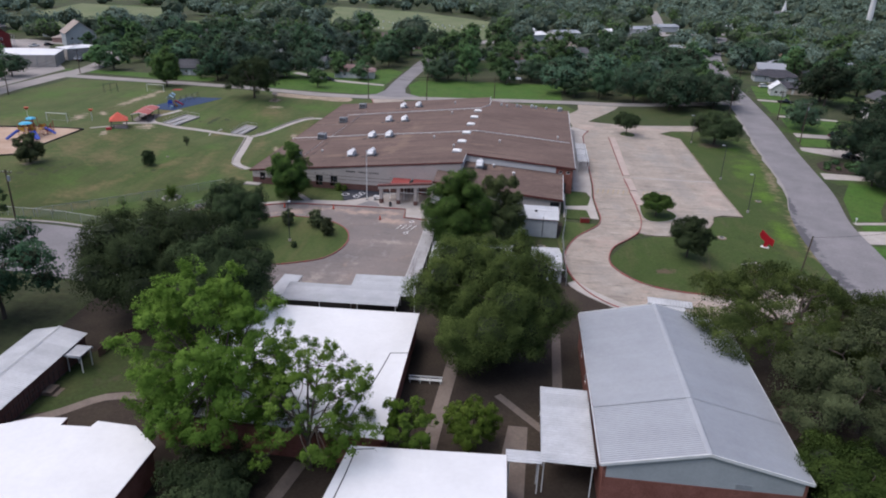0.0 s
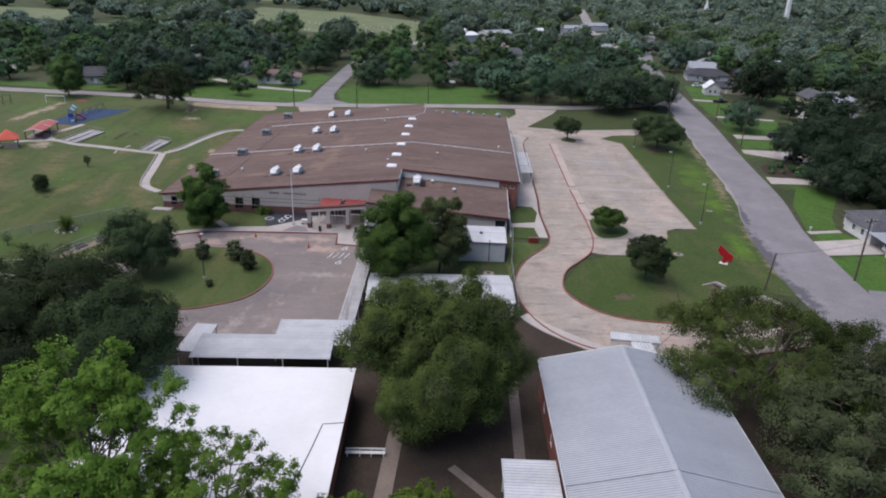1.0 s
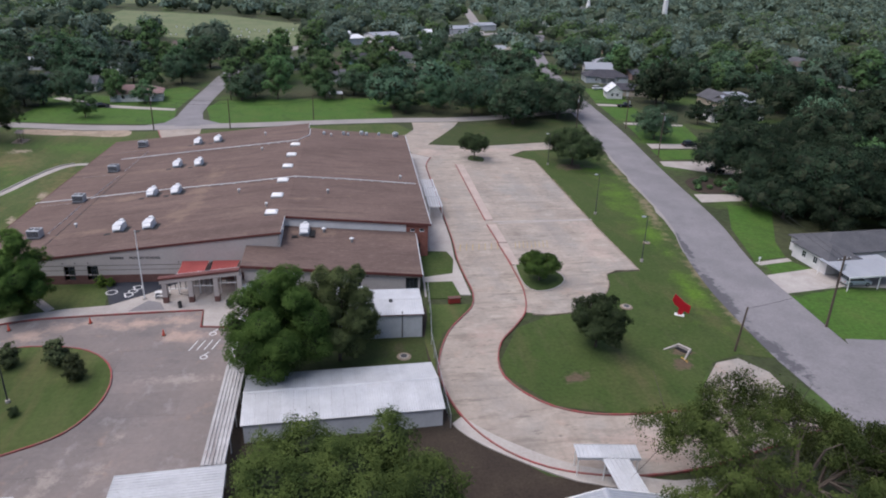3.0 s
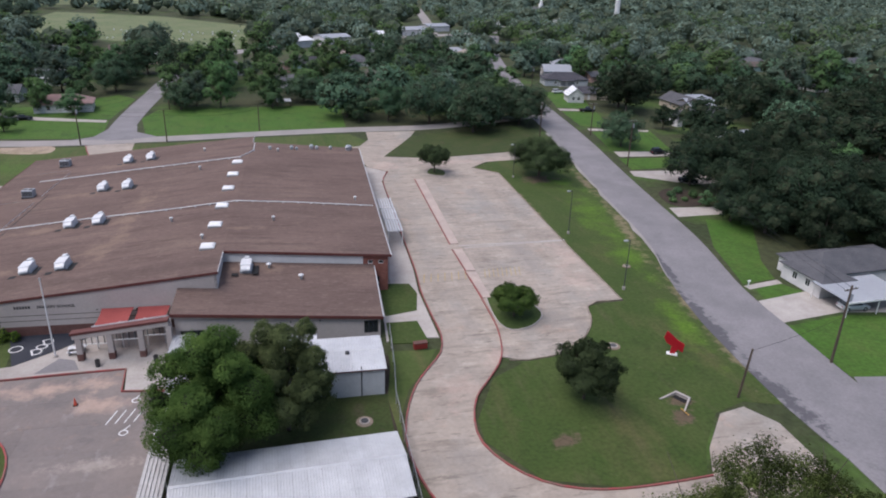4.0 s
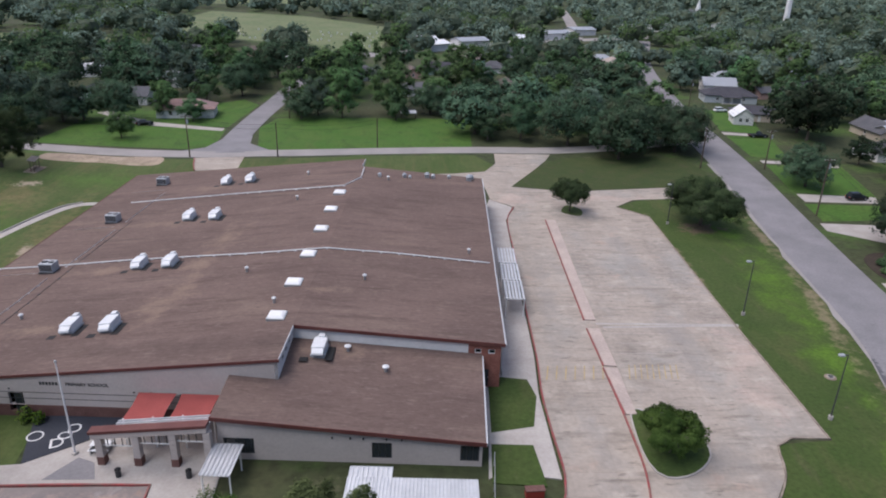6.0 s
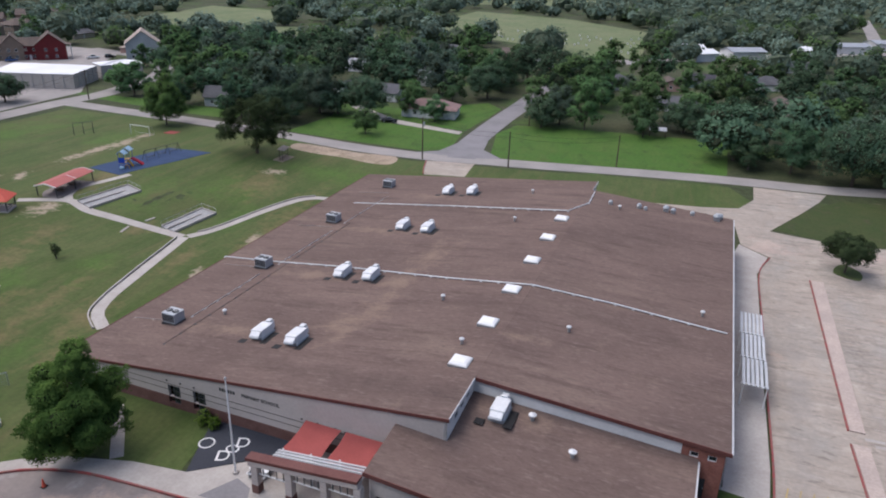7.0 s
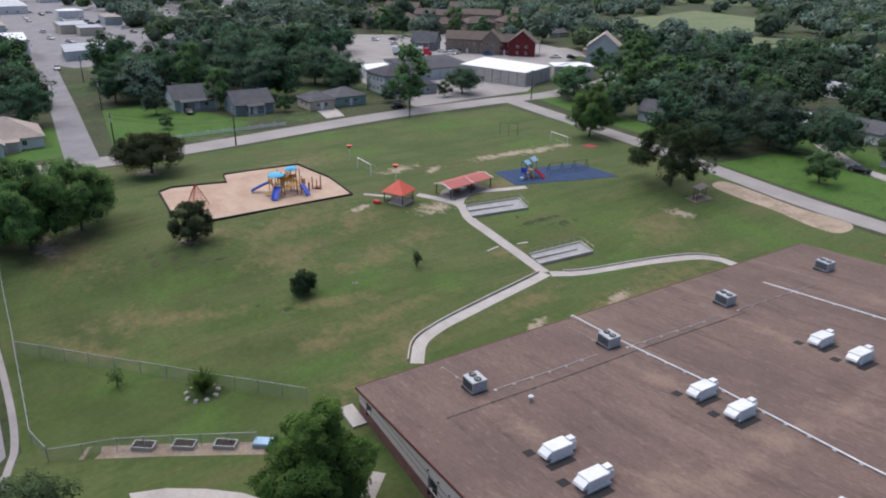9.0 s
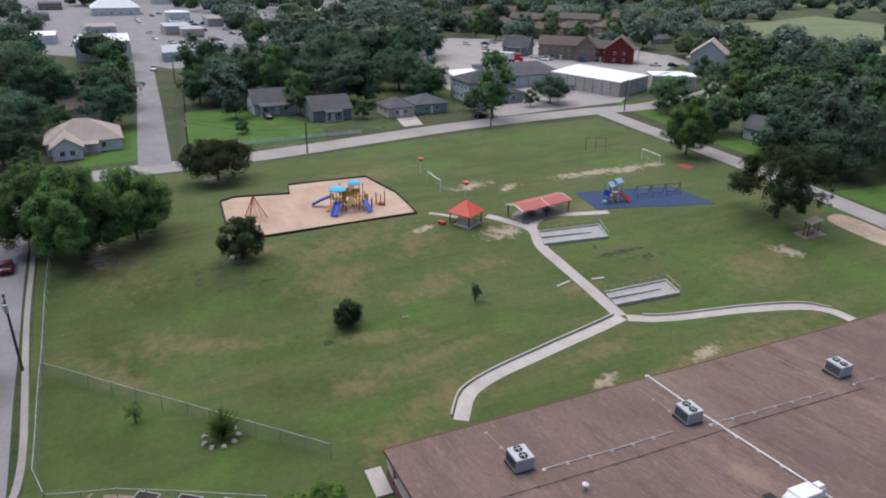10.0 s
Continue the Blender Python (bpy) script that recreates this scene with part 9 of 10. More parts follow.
# ---- houses ----
def house(x, y, turn, w, d, wh, rh, roof, wall_m, roof_m, label, group="houses around", windows=2, porch=None, door_m=WHITE, detail=True, over=0.5, storeys=1):
    """A house: x along the ridge. roof 'hip' or 'gable'; wh: eave height; rh: rise of the roof."""
    ob = thing("house", pose(x, y, gz(x, y), 0, 0, turn), label, "house", group)
    HOUSE_SPOTS.append((x, y, max(w, d) * 0.5 + 2.2))
    HOUSE_SPOTS.append((x * 1.004, y - 5.5, max(w, d) * 0.5))
    X, Y = w / 2, d / 2
    side = []
    for st in range(storeys):
        base = 0.9 + st * 2.8
        side += [(base, base + 1.3)]
    def holes(length):
        n = max(1, min(windows, int(length / 2.6)))
        return [(length * (i + 1) / (n + 1) - 0.55, length * (i + 1) / (n + 1) + 0.55, a, b) for i in range(n) for a, b in side]
    faces = [((-X, -Y), (X, -Y), w, False), ((X, -Y), (X, Y), d, roof == "gable"), ((X, Y), (-X, Y), w, False), ((-X, Y), (-X, -Y), d, roof == "gable")]
    for i, (a, b, L, peak) in enumerate(faces):
        hs = holes(L) if detail else []
        if i == 0 and detail:
            hs = [q for q in hs if abs((q[0] + q[1]) / 2 - L * 0.5) > 1.2 or q[2] > 2.5] + [(L * 0.5 - 0.5, L * 0.5 + 0.5, 0.1, 2.2)]
        p0, p1 = Vector(a), Vector(b)
        dd_ = (p1 - p0).normalized() * 0.2
        if i % 2:
            p0, p1, cut = p0 + dd_, p1 - dd_, 0.2
        else:
            cut = 0.0
        prof = [(0, wh), (L / 2 - cut, wh + rh - 0.12), (L - 2 * cut, wh)] if peak else [(0, wh), (L - 2 * cut, wh)]
        hs = [(q[0] - cut, q[1] - cut, q[2], q[3]) for q in hs]
        part("wall", Mesher().wall(p0, p1, 0.2, -0.6, prof, hs), wall_m, ob)
        for q in hs:
            if q[2] < 0.5:
                entry(ob, p0, p1, q, door_m)
            else:
                window(ob, p0, p1, q, 0.08)
    o = over
    dz = rh / Y * o
    if roof == "gable":
        for s in (-1, 1):
            quad_ = [(-X - o, s * (Y + o), wh - dz), (X + o, s * (Y + o), wh - dz), (X + o, 0, wh + rh), (-X - o, 0, wh + rh)]
            part("roof", Mesher().slab(quad_ if s < 0 else quad_[::-1], 0.16), roof_m, ob)
    else:
        r = max(0.2, X - Y) if X > Y else 0.2
        lo, hi = wh - dz, wh + rh
        c = [(-X - o, -Y - o, lo), (X + o, -Y - o, lo), (X + o, Y + o, lo), (-X - o, Y + o, lo)]
        a, b = (-r, 0, hi), (r, 0, hi)
        part("roof", Mesher().add(c + [a, b] + [(p[0], p[1], p[2] - 0.16) for p in c], [(0, 1, 5, 4), (1, 2, 5), (2, 3, 4, 5), (3, 0, 4), (1, 0, 6, 7), (2, 1, 7, 8), (3, 2, 8, 9), (0, 3, 9, 6), (6, 9, 8, 7)]), roof_m, ob)
    if porch:
        pw, pd = porch
        part("porch_roof", Mesher().slab([(-pw / 2, -Y - pd, wh - 0.55), (pw / 2, -Y - pd, wh - 0.55), (pw / 2, -Y - 0.02, wh - 0.15), (-pw / 2, -Y - 0.02, wh - 0.15)], 0.12), roof_m, ob)
        part("porch_floor", Mesher().box(-pw / 2, -Y - pd, -0.5, pw / 2, -Y - 0.01, 0.12), WALK, ob)
        for i in range(3):
            q = -pw / 2 + 0.2 + (pw - 0.4) * i / 2
            part("porch_post", Mesher().box(q - 0.08, -Y - pd + 0.1, 0.12, q + 0.08, -Y - pd + 0.26, wh - 0.66), WHITE, ob)
    return ob


# the white bungalow across the street, with its carport
house(96.2, 144.1, 2, 20, 9.0, 3.0, 1.7, "hip", WHITEWALL, GREYSHINGLE, "white bungalow with a grey hipped roof", windows=3)
house(87.6, 141.1, 92, 8.6, 6.0, 3.0, 1.2, "hip", WHITEWALL, GREYSHINGLE, "white front wing of the bungalow with a red door", windows=2, door_m=P_RED)
cp = thing("carport", pose(89.6, 134.4, gz(89.6, 134.4), 0, 0, 2), "white flat metal carport beside the bungalow", "carport")
panels(cp, (-6.0, -4.0, 2.55), (1, 0, 0), (0, 7.4, 0.25), 10, 1.2, 7.4, METALROOF, 0.3, 0.04)
part("beam", Mesher().box(-6.0, -4.1, 2.3, 6.0, -3.95, 2.55), WHITE, cp)
for x in (-5.8, 0, 5.7):
    part("post", Mesher().box(x, -3.95, -0.4, x + 0.12, -3.83, 2.3), WHITE, cp)
    part("post", Mesher().box(x, 3.0, -0.4, x + 0.12, 3.12, 2.6), WHITE, cp)
mb = thing("mailbox", pose(76.1, 142.5, gz(76.1, 142.5)), "white mailbox on a short post", "mailbox")
part("post", Mesher().box(-0.05, -0.05, -0.2, 0.05, 0.05, 1.0), WHITE, mb)
part("box", Mesher().soft_box(-0.25, -0.12, 1.0, 0.25, 0.12, 1.28, 0.08), WHITE, mb)
house(-61.5, 299.6, 8, 16.7, 9.7, 3, 2.1, "hip", WHITEWALL, PINKSHINGLE, "low white house with a pinkish hipped roof", windows=3)
house(-85.4, 318.7, 0, 13.2, 9.9, 3.1, 2.2, "gable", WHITEWALL, GREYSHINGLE, "white house half hidden by trees")
house(124, 310.1, -12, 16, 9, 2.8, 1.8, "hip", CREAM, DARKSHINGLE, "cream bungalow with a dark roof beyond the street", windows=3)
house(116.1, 304.1, 78, 8, 6, 3.0, 2.4, "gable", WHITEWALL, WHITEROOF, "white gabled garage beside a bungalow")
house(128.8, 344.3, -10, 18.9, 10.5, 3.1, 2.3, "hip", GREYWALL, DARKSHINGLE, "pale blue house with a dark hipped roof", windows=3, porch=(7, 2.4))
house(134.3, 367, -10, 12.7, 9.5, 3.2, 2.5, "gable", WHITEWALL, METALROOF, "house with a pale metal roof among trees")
house(137.4, 261.1, 10, 14, 9, 2.8, 1.8, "gable", WHITEWALL, GREYSHINGLE, "white house hidden in trees")
house(323.1, 392.7, 20, 19.2, 9.6, 3.2, 2.4, "gable", BLUEWALL, GREYSHINGLE, "grey house among far trees")
house(148.7, 169.6, 5, 14, 9, 2.8, 2.0, "gable", CREAM, BROWNSHINGLE, "brown-roofed house among trees")
# along the west street
house(-187.9, 125.2, 90, 15.7, 13, 3.1, 3.7, "hip", WHITEWALL, TANSHINGLE, "white bungalow with a tan hipped roof and porch", windows=3, porch=(6, 2.4))
house(-180.1, 121.6, 0, 8.1, 6, 3.1, 2, "gable", WHITEWALL, TANSHINGLE, "gabled front room with a tan roof", windows=2)
house(-210.3, 175.3, 90, 12.2, 10, 3.6, 3.1, "gable", GREYWALL, GREYSHINGLE, "dark grey roofed house with a long porch", windows=3, porch=(10, 3.0))
house(-195.9, 187.6, 90, 11.1, 10, 3.3, 3, "gable", BLUEWALL, GREYSHINGLE, "slate blue house with a grey gabled roof", windows=2, porch=(5, 2.0))
house(-191.3, 206.7, 90, 7.8, 8.9, 3.1, 2, "hip", CREAM, GREYSHINGLE, "small cream house with a grey roof")
house(-193.4, 217.2, 90, 10.1, 9.5, 3.1, 2, "hip", TEALWALL, GREYSHINGLE, "pale green house with a grey roof")
house(-204.1, 242.4, 90, 15.9, 12.5, 6.4, 2.5, "hip", GREYWALL, DARKSHINGLE, "two-storey pale blue house with a dark roof", windows=4, storeys=2)
house(-195.6, 242.5, 90, 18.1, 5.6, 3.3, 1, "hip", GREYWALL, DARKSHINGLE, "low front porch wing with a dark roof", windows=4)
house(-127.3, 283.5, 15, 7.2, 6.7, 3.3, 2.7, "gable", GREYWALL, GREYSHINGLE, "pale grey gabled house behind a street tree")
house(-103.6, 311, 10, 12.2, 8.9, 3.1, 2.2, "gable", WHITEWALL, METALROOF, "white roofed house among trees")
house(-79.8, 354, 0, 13.3, 10, 3.2, 2.2, "gable", WHITEWALL, METALROOF, "pale roofed house among trees")
# a row of barn-like shops beyond the yard
house(-290.8, 311.2, 40, 12, 9.6, 4.3, 4.1, "gable", BLUEWALL, GREYSHINGLE, "dark gabled cottage shop", group="row of shops", porch=(7, 2))
house(-273.6, 324.3, 47, 20.4, 10.8, 6.7, 3.1, "gable", TANBRICK, BROWNSHINGLE, "two-storey tan brick shop", group="row of shops", windows=5, storeys=2)
house(-264.8, 331.4, 137, 10.8, 8.4, 6.7, 4.1, "gable", TANBRICK, BROWNSHINGLE, "tan gabled front of the shops", group="row of shops", storeys=2)
house(-254.3, 341.5, 137, 13.2, 12, 6.5, 4.8, "gable", REDBARN, BROWNSHINGLE, "barn-red two-storey shop with a steep gable", group="row of shops", windows=2, storeys=2, porch=(9, 2.2))
house(-260.5, 336.2, 47, 9.6, 9.6, 6.2, 2.9, "gable", REDBARN, BROWNSHINGLE, "barn-red link between shops", group="row of shops", windows=2, storeys=2)
house(-221.6, 361.5, 130, 15.5, 14.3, 7.1, 5.5, "gable", GREYWALL, TANSHINGLE, "tall grey gabled two-storey lodge", windows=4, storeys=2)
for i, (x, y) in enumerate(((-419.3, 357.5), (-399.6, 389.6), (-388.2, 419.9), (-384.6, 460.2), (-463.4, 403.6), (-447, 450.6))):
    house(x, y, 38, 26, 11, 6.0, 3.0, "gable", PINKWALL, BROWNSHINGLE, "two-storey brick apartment block with a brown roof", group="apartment blocks", windows=6, storeys=2)


def hangar(name, poly, hgt, wall_m, roof_m, label, cat="building", z0=None):
    """A plain metal store: walls, eave trim and a low roof."""
    cx, cy = sum(p[0] for p in poly) / len(poly), sum(p[1] for p in poly) / len(poly)
    ob = thing(name, pose(cx, cy, gz(cx, cy)), label, cat)
    HOUSE_SPOTS.append((cx, cy, max(math.hypot(p[0] - cx, p[1] - cy) for p in poly) * 0.9 + 1))
    loc = [(x - cx, y - cy) for x, y in poly]
    part("wall", Mesher().prism([(x * 0.99, y * 0.99) for x, y in loc], -0.6, hgt), wall_m, ob)
    part("roof", Mesher().loft([[(x, y, hgt) for x, y in loc], [(x, y, hgt + 0.25) for x, y in loc], [(x * 0.06, y * 0.4, hgt + 1.1) for x, y in loc]]), roof_m, ob)
    for (x0, y0), (x1, y1) in zip(loc, loc[1:] + loc[:1]):
        k = int(math.hypot(x1 - x0, y1 - y0) / 3.5)
        for i in range(1, k):
            q = Vector((x0, y0)).lerp(Vector((x1, y1)), i / k) * 0.995
            part("rib", Mesher().box(q.x - 0.08, q.y - 0.08, -0.4, q.x + 0.08, q.y + 0.08, hgt), STEEL, ob)
    return ob


hangar("warehouse", [(-186.4, 285.1), (-194.4, 304.5), (-225.4, 296.8), (-214.2, 276.6)], 4.9, GREIGE, WHITEROOF, "long tan metal warehouse with a white roof")
hangar("warehouse", [(-193.6, 305.4), (-185.6, 318.3), (-192.4, 322.8), (-201.8, 310)], 4.9, GREIGE, WHITEROOF, "lower tan wing of the warehouse with a white roof")
hangar("store", [(-215, 256.3), (-214.9, 283.5), (-244.4, 290.7), (-244.1, 260.5)], 4.0, GREYWALL, DARKSHINGLE, "low store with a dark grey roof")
hangar("store", [(-216.2, 241.9), (-217.3, 254), (-238.5, 257.7), (-237.3, 245.4)], 3.6, WHITEWALL, WHITEROOF, "low store with a white roof")
hangar("town_store", [(-334.6, 124.8), (-332.5, 146), (-363.3, 147.2), (-362.7, 126.9)], 8.0, WHITEWALL, WHITEROOF, "tall white metal town store")
hangar("town_store", [(-323.3, 157.3), (-330.8, 184.8), (-356.5, 187.7), (-348.5, 159.2)], 3.6, GREYWALL, METALROOF, "low town store with a pale blue roof")
hangar("town_store", [(-254.9, 121.1), (-256.2, 131.3), (-271.8, 132.3), (-270.4, 122.1)], 3.4, GREYWALL, GREYSHINGLE, "grey workshop by the town street")
house(-576.3, 152.3, 0, 28.8, 31.2, 5.4, 10.2, "hip", WHITEWALL, WHITEROOF, "large white hall with a steep pale roof", windows=4)
rt = np.random.default_rng(9)
for i, (x, y) in enumerate(((-414.1, 111.4), (-436.1, 176.1), (-458.8, 138.4), (-480.3, 102.8), (-522, 187.6), (-417.5, 220.8), (-463.5, 244.9), (-632.1, 110.2), (-670.9, 192.9), (-556.4, 238.9), (-373.7, 105), (-643, 270.9), (-524.2, 286.5), (-419.3, 182.2), (-475.4, 202.8), (-545.1, 105.3))):
    w, d, h_ = rt.uniform(5.5, 12), rt.uniform(4.5, 8), rt.uniform(3.2, 4.6)
    hangar("town_store", [(x - w, y - d), (x + w, y - d), (x + w, y + d), (x - w, y + d)], h_, (WHITEWALL, CREAM, GREYWALL, TANBRICK)[i % 4], (WHITEROOF, METALROOF, TANSHINGLE, GREYSHINGLE)[i % 4], "plain flat town store far off", "building")
for x, y, t_, w in ((101.5, 572.6, 25, 30), (131.4, 607.3, 25, 20), (283.4, 693.5, 30, 40), (376.4, 721.4, 30, 60), (179.7, 640.9, 20, 18), (42.8, 511.6, 30, 20), (20.7, 490.5, 40, 14), (76.4, 538.2, 35, 16), (502.4, 793.6, 28, 50), (477.4, 670.9, 20, 30), (15.1, 513.4, 20, 14), (208.6, 659.5, 30, 16)):
    house(x, y, t_, w, 12, 4.2, 1.6, "gable", WHITEWALL, METALROOF if w > 18 else WHITEROOF, "pale roadside building by the highway", group="highway buildings", windows=3, detail=False)

# two rows of brown-roofed apartments behind the shops
for x, y, t_, w in ((-388, 338, 82, 17), (-390, 360, 80, 17), (-351, 362, 84, 19), (-349, 386, 82, 20), (-347, 412, 84, 20)):
    house(x, y, t_, w, 12.0, 5.4, 3.0, "hip", TANBRICK, BROWNSHINGLE, "two-storey brown brick apartment block with a brown roof", group="apartment blocks", windows=4, storeys=2)

# scattered homes that show between the trees
rh_ = np.random.default_rng(21)
spots = scatter(rh_, -300, 330, 265, 470, 38)
spots = spots[~((spots[:, 0] > -190) & (spots[:, 0] < 112) & (spots[:, 1] < 312))]
for i, (x, y) in enumerate(spots[:96]):
    w, d = rh_.uniform(11, 16), rh_.uniform(8, 10)
    house(float(x), float(y), float(rh_.choice([0, 90, 8, 98, -12])), w, d, 2.8, rh_.uniform(1.6, 2.6), ("gable", "hip")[i % 2], (WHITEWALL, CREAM, GREYWALL, PINKWALL, TEALWALL)[i % 5],
          (GREYSHINGLE, METALROOF, DARKSHINGLE, GREYSHINGLE, BROWNSHINGLE, TANSHINGLE)[i % 6], "small house among the trees with a %s roof" % ("gabled", "hipped")[i % 2], windows=1)
for x, y in ((137.8, 129.5), (166.9, 206), (178, 149.5), (132.1, 228.9), (154.7, 281.8), (194.4, 253.7), (-200.2, 106.5), (-226.6, 125.9), (-244, 171.6), (-263.2, 193.3), (-233.9, 197.3), (-289.2, 113.6), (-258.1, 125.6)):
    house(x, y, 90 if x < 0 else 8, 12, 9, 2.8, 2.0, "gable", CREAM, (GREYSHINGLE, METALROOF, BROWNSHINGLE)[int(x + y) % 3], "small house among the trees with a gabled roof", windows=1)

# water tower and church far off
wt = thing("water_tower", pose(344.9, 722.6, gz(344.9, 722.6)), "tall white water tower shaft far off", "water tower")
part("shaft", Mesher().tube([(0, 0, 0), (0, 0, 3), (0, 0, 30)], [4.2, 2.6, 2.3], 14), WHITE, wt)
part("tank", Mesher().tube([(0, 0, 30), (0, 0, 34), (0, 0, 38), (0, 0, 41)], [2.3, 7, 7.5, 3], 16), WHITE, wt)
ch = thing("church", pose(292.6, 807.7, gz(292.6, 807.7)) @ Matrix.Scale(0.8, 4), "white church with a pointed steeple far off", "church")
part("nave", Mesher().box(-8, -12, -0.5, 8, 12, 7), WHITEWALL, ch)
part("roof", Mesher().slab([(-9, -13, 6.8), (0, -13, 12), (0, 13, 12), (-9, 13, 6.8)], 0.3).slab([(0, -13, 12), (9, -13, 6.8), (9, 13, 6.8), (0, 13, 12)], 0.3), GREYSHINGLE, ch)
part("tower", Mesher().box(-2.5, -16, -0.5, 2.5, -11, 13), WHITEWALL, ch)
part("steeple", Mesher().tube([(0, -13.5, 13), (0, -13.5, 26)], [3.2, 0.1], 8), WHITE, ch)


# ---- vehicles ----
def car(x, y, turn, paint, label, kind="suv", z=None):
    c = thing("car", pose(x, y, (gz(x, y) if z is None else z) + 0.07, 0, 0, turn), label, "car", "parked vehicles")
    L, Wd = (2.35, 0.93) if kind != "truck" else (2.8, 1.0)
    top = 0.98
    sect = [(-L, 0.45, 0.8, 0.8), (-L + 0.15, 0.3, 0.95, 0.96), (-L * 0.4, 0.25, top, 1.0), (L * 0.35, 0.25, top, 1.0), (L * 0.6, 0.27, 0.95, 0.98), (L - 0.12, 0.32, 0.78, 0.94), (L, 0.45, 0.68, 0.8)]
    ring = lambda px, lo, hi, k: [(px, -Wd * k, lo), (px, -Wd * k, hi - 0.08), (px, -Wd * k * 0.9, hi), (px, Wd * k * 0.9, hi), (px, Wd * k, hi - 0.08), (px, Wd * k, lo), (px, Wd * k * 0.8, lo - 0.05), (px, -Wd * k * 0.8, lo - 0.05)]
    part("body", Mesher().loft([ring(*s) for s in sect]), paint, c, "", True)
    a, b = {"suv": (-L + 0.25, L * 0.42), "sedan": (-L * 0.66, L * 0.42), "truck": (-0.5, L * 0.45)}[kind]
    hh = {"suv": 0.68, "sedan": 0.5, "truck": 0.75}[kind]
    low = lambda px, k, z: [(px, -Wd * k, z), (px, Wd * k, z)]
    part("cabin_glass", Mesher().hexa([(a, -Wd * 0.9, top - 0.02), (b, -Wd * 0.9, top - 0.02), (b, Wd * 0.9, top - 0.02), (a, Wd * 0.9, top - 0.02)],
         [(a + 0.3, -Wd * 0.72, top + hh - 0.06), (b - 0.75, -Wd * 0.72, top + hh - 0.06), (b - 0.75, Wd * 0.72, top + hh - 0.06), (a + 0.3, Wd * 0.72, top + hh - 0.06)]), GLASS, c, "dark car windows")
    part("roof", Mesher().soft_box(a + 0.26, -Wd * 0.74, top + hh - 0.07, b - 0.7, Wd * 0.74, top + hh + 0.02, 0.04), paint, c)
    if kind == "truck":
        part("bed", Mesher().box(-L + 0.1, -Wd * 0.8, top - 0.01, -0.6, Wd * 0.8, top + 0.01), BLACK, c)
    for px in (-L * 0.62, L * 0.62):
        for s in (-1, 1):
            wh_ = part("wheel", Mesher().tube([(px, s * Wd * 0.78, 0.34), (px, s * Wd * 1.0, 0.34)], 0.35, 14), BLACK, c)
            part("rim", Mesher().tube([(px, s * Wd * 0.98, 0.34), (px, s * Wd * 1.01, 0.34)], 0.21, 10), STEEL, wh_)
    for s in (-0.62, 0.62):
        part("headlight", Mesher().box(L - 0.1, s - 0.16, 0.58, L - 0.02, s + 0.16, 0.7), UNITWHITE, c)
        part("tail_light", Mesher().box(-L - 0.01, s - 0.1, 0.62, -L + 0.1, s + 0.1, 0.82), P_RED, c)
    return c


PAINT_W = plain("white_car_paint", (0.75, 0.76, 0.77), 0.25)
PAINT_K = plain("black_car_paint", (0.012, 0.013, 0.015), 0.2)
PAINT_R = plain("dark_red_car_paint", (0.11, 0.012, 0.02), 0.25)
PAINT_S = plain("silver_car_paint", (0.4, 0.41, 0.42), 0.3, 0.4)
PAINT_B = plain("blue_car_paint", (0.03, 0.08, 0.22), 0.25)
car(87.4, 132.6, -6, PAINT_W, "white suv parked under a carport edge")
car(-118.1, 113.1, 182, PAINT_R, "dark red car on the south street", "sedan")
car(-38.1, 353.5, 88, PAINT_W, "white van on the north street")
car(116.8, 322, 8, PAINT_W, "white car on a lawn drive", "suv")
car(111.8, 282.6, -4, PAINT_K, "black pickup beside a house", "truck")
car(106.1, 223.4, 5, PAINT_K, "black suv in a shaded driveway", "suv")
car(99.2, 197.5, -30, PAINT_K, "dark car in a curved driveway", "sedan")
car(-69.3, 284.4, 10, PAINT_K, "dark car on a house drive", "sedan")
car(-186.6, 304.8, 60, PAINT_K, "black pickup beside the junction", "truck")
car(-190.8, 308.9, 60, PAINT_W, "white car beside the junction", "sedan")
for x, y, t_, p_, k_ in ((-259.4, 325.1, 50, PAINT_B, "suv"), (-277.8, 312.1, 45, PAINT_W, "sedan"), (-274, 315.9, 45, PAINT_S, "sedan"), (-238.1, 347.9, 60, PAINT_W, "truck"), (-234, 354, 60, PAINT_K, "suv"), (-303.4, 151.3, 0, PAINT_W, "truck"),
                         (-200.6, 171.7, 0, PAINT_K, "suv"), (-178.1, 227.6, 90, PAINT_K, "suv")):
    car(x, y, t_, p_, "parked %s near the shops" % {"suv": "suv", "sedan": "saloon car", "truck": "pickup"}[k_], k_)
tk = thing("semi_truck", pose(-280, 286, gz(-275, 292) + 0.05, 0, 0, math.degrees(math.atan2(13, 12))), "white box trailer with a red truck cab in the yard", "truck")
part("trailer", Mesher().soft_box(0.0, -1.25, 1.2, 13.6, 1.25, 4.0, 0.08), WHITE, tk)
part("skirt", Mesher().box(3.0, -1.1, 0.75, 9.5, 1.1, 1.2), DARKGREY, tk)
cab = part("cab", Mesher().soft_box(14.4, -1.2, 0.9, 16.6, 1.2, 3.7, 0.2).soft_box(16.5, -1.1, 0.8, 18.2, 1.1, 2.2, 0.2), P_RED, tk, "red painted cab")
part("windscreen", Mesher().box(16.6, -1.0, 2.3, 16.66, 1.0, 3.3), BLACK, cab)
part("chassis", Mesher().box(0.4, -0.5, 0.75, 17.6, 0.5, 1.05), BLACK, tk)
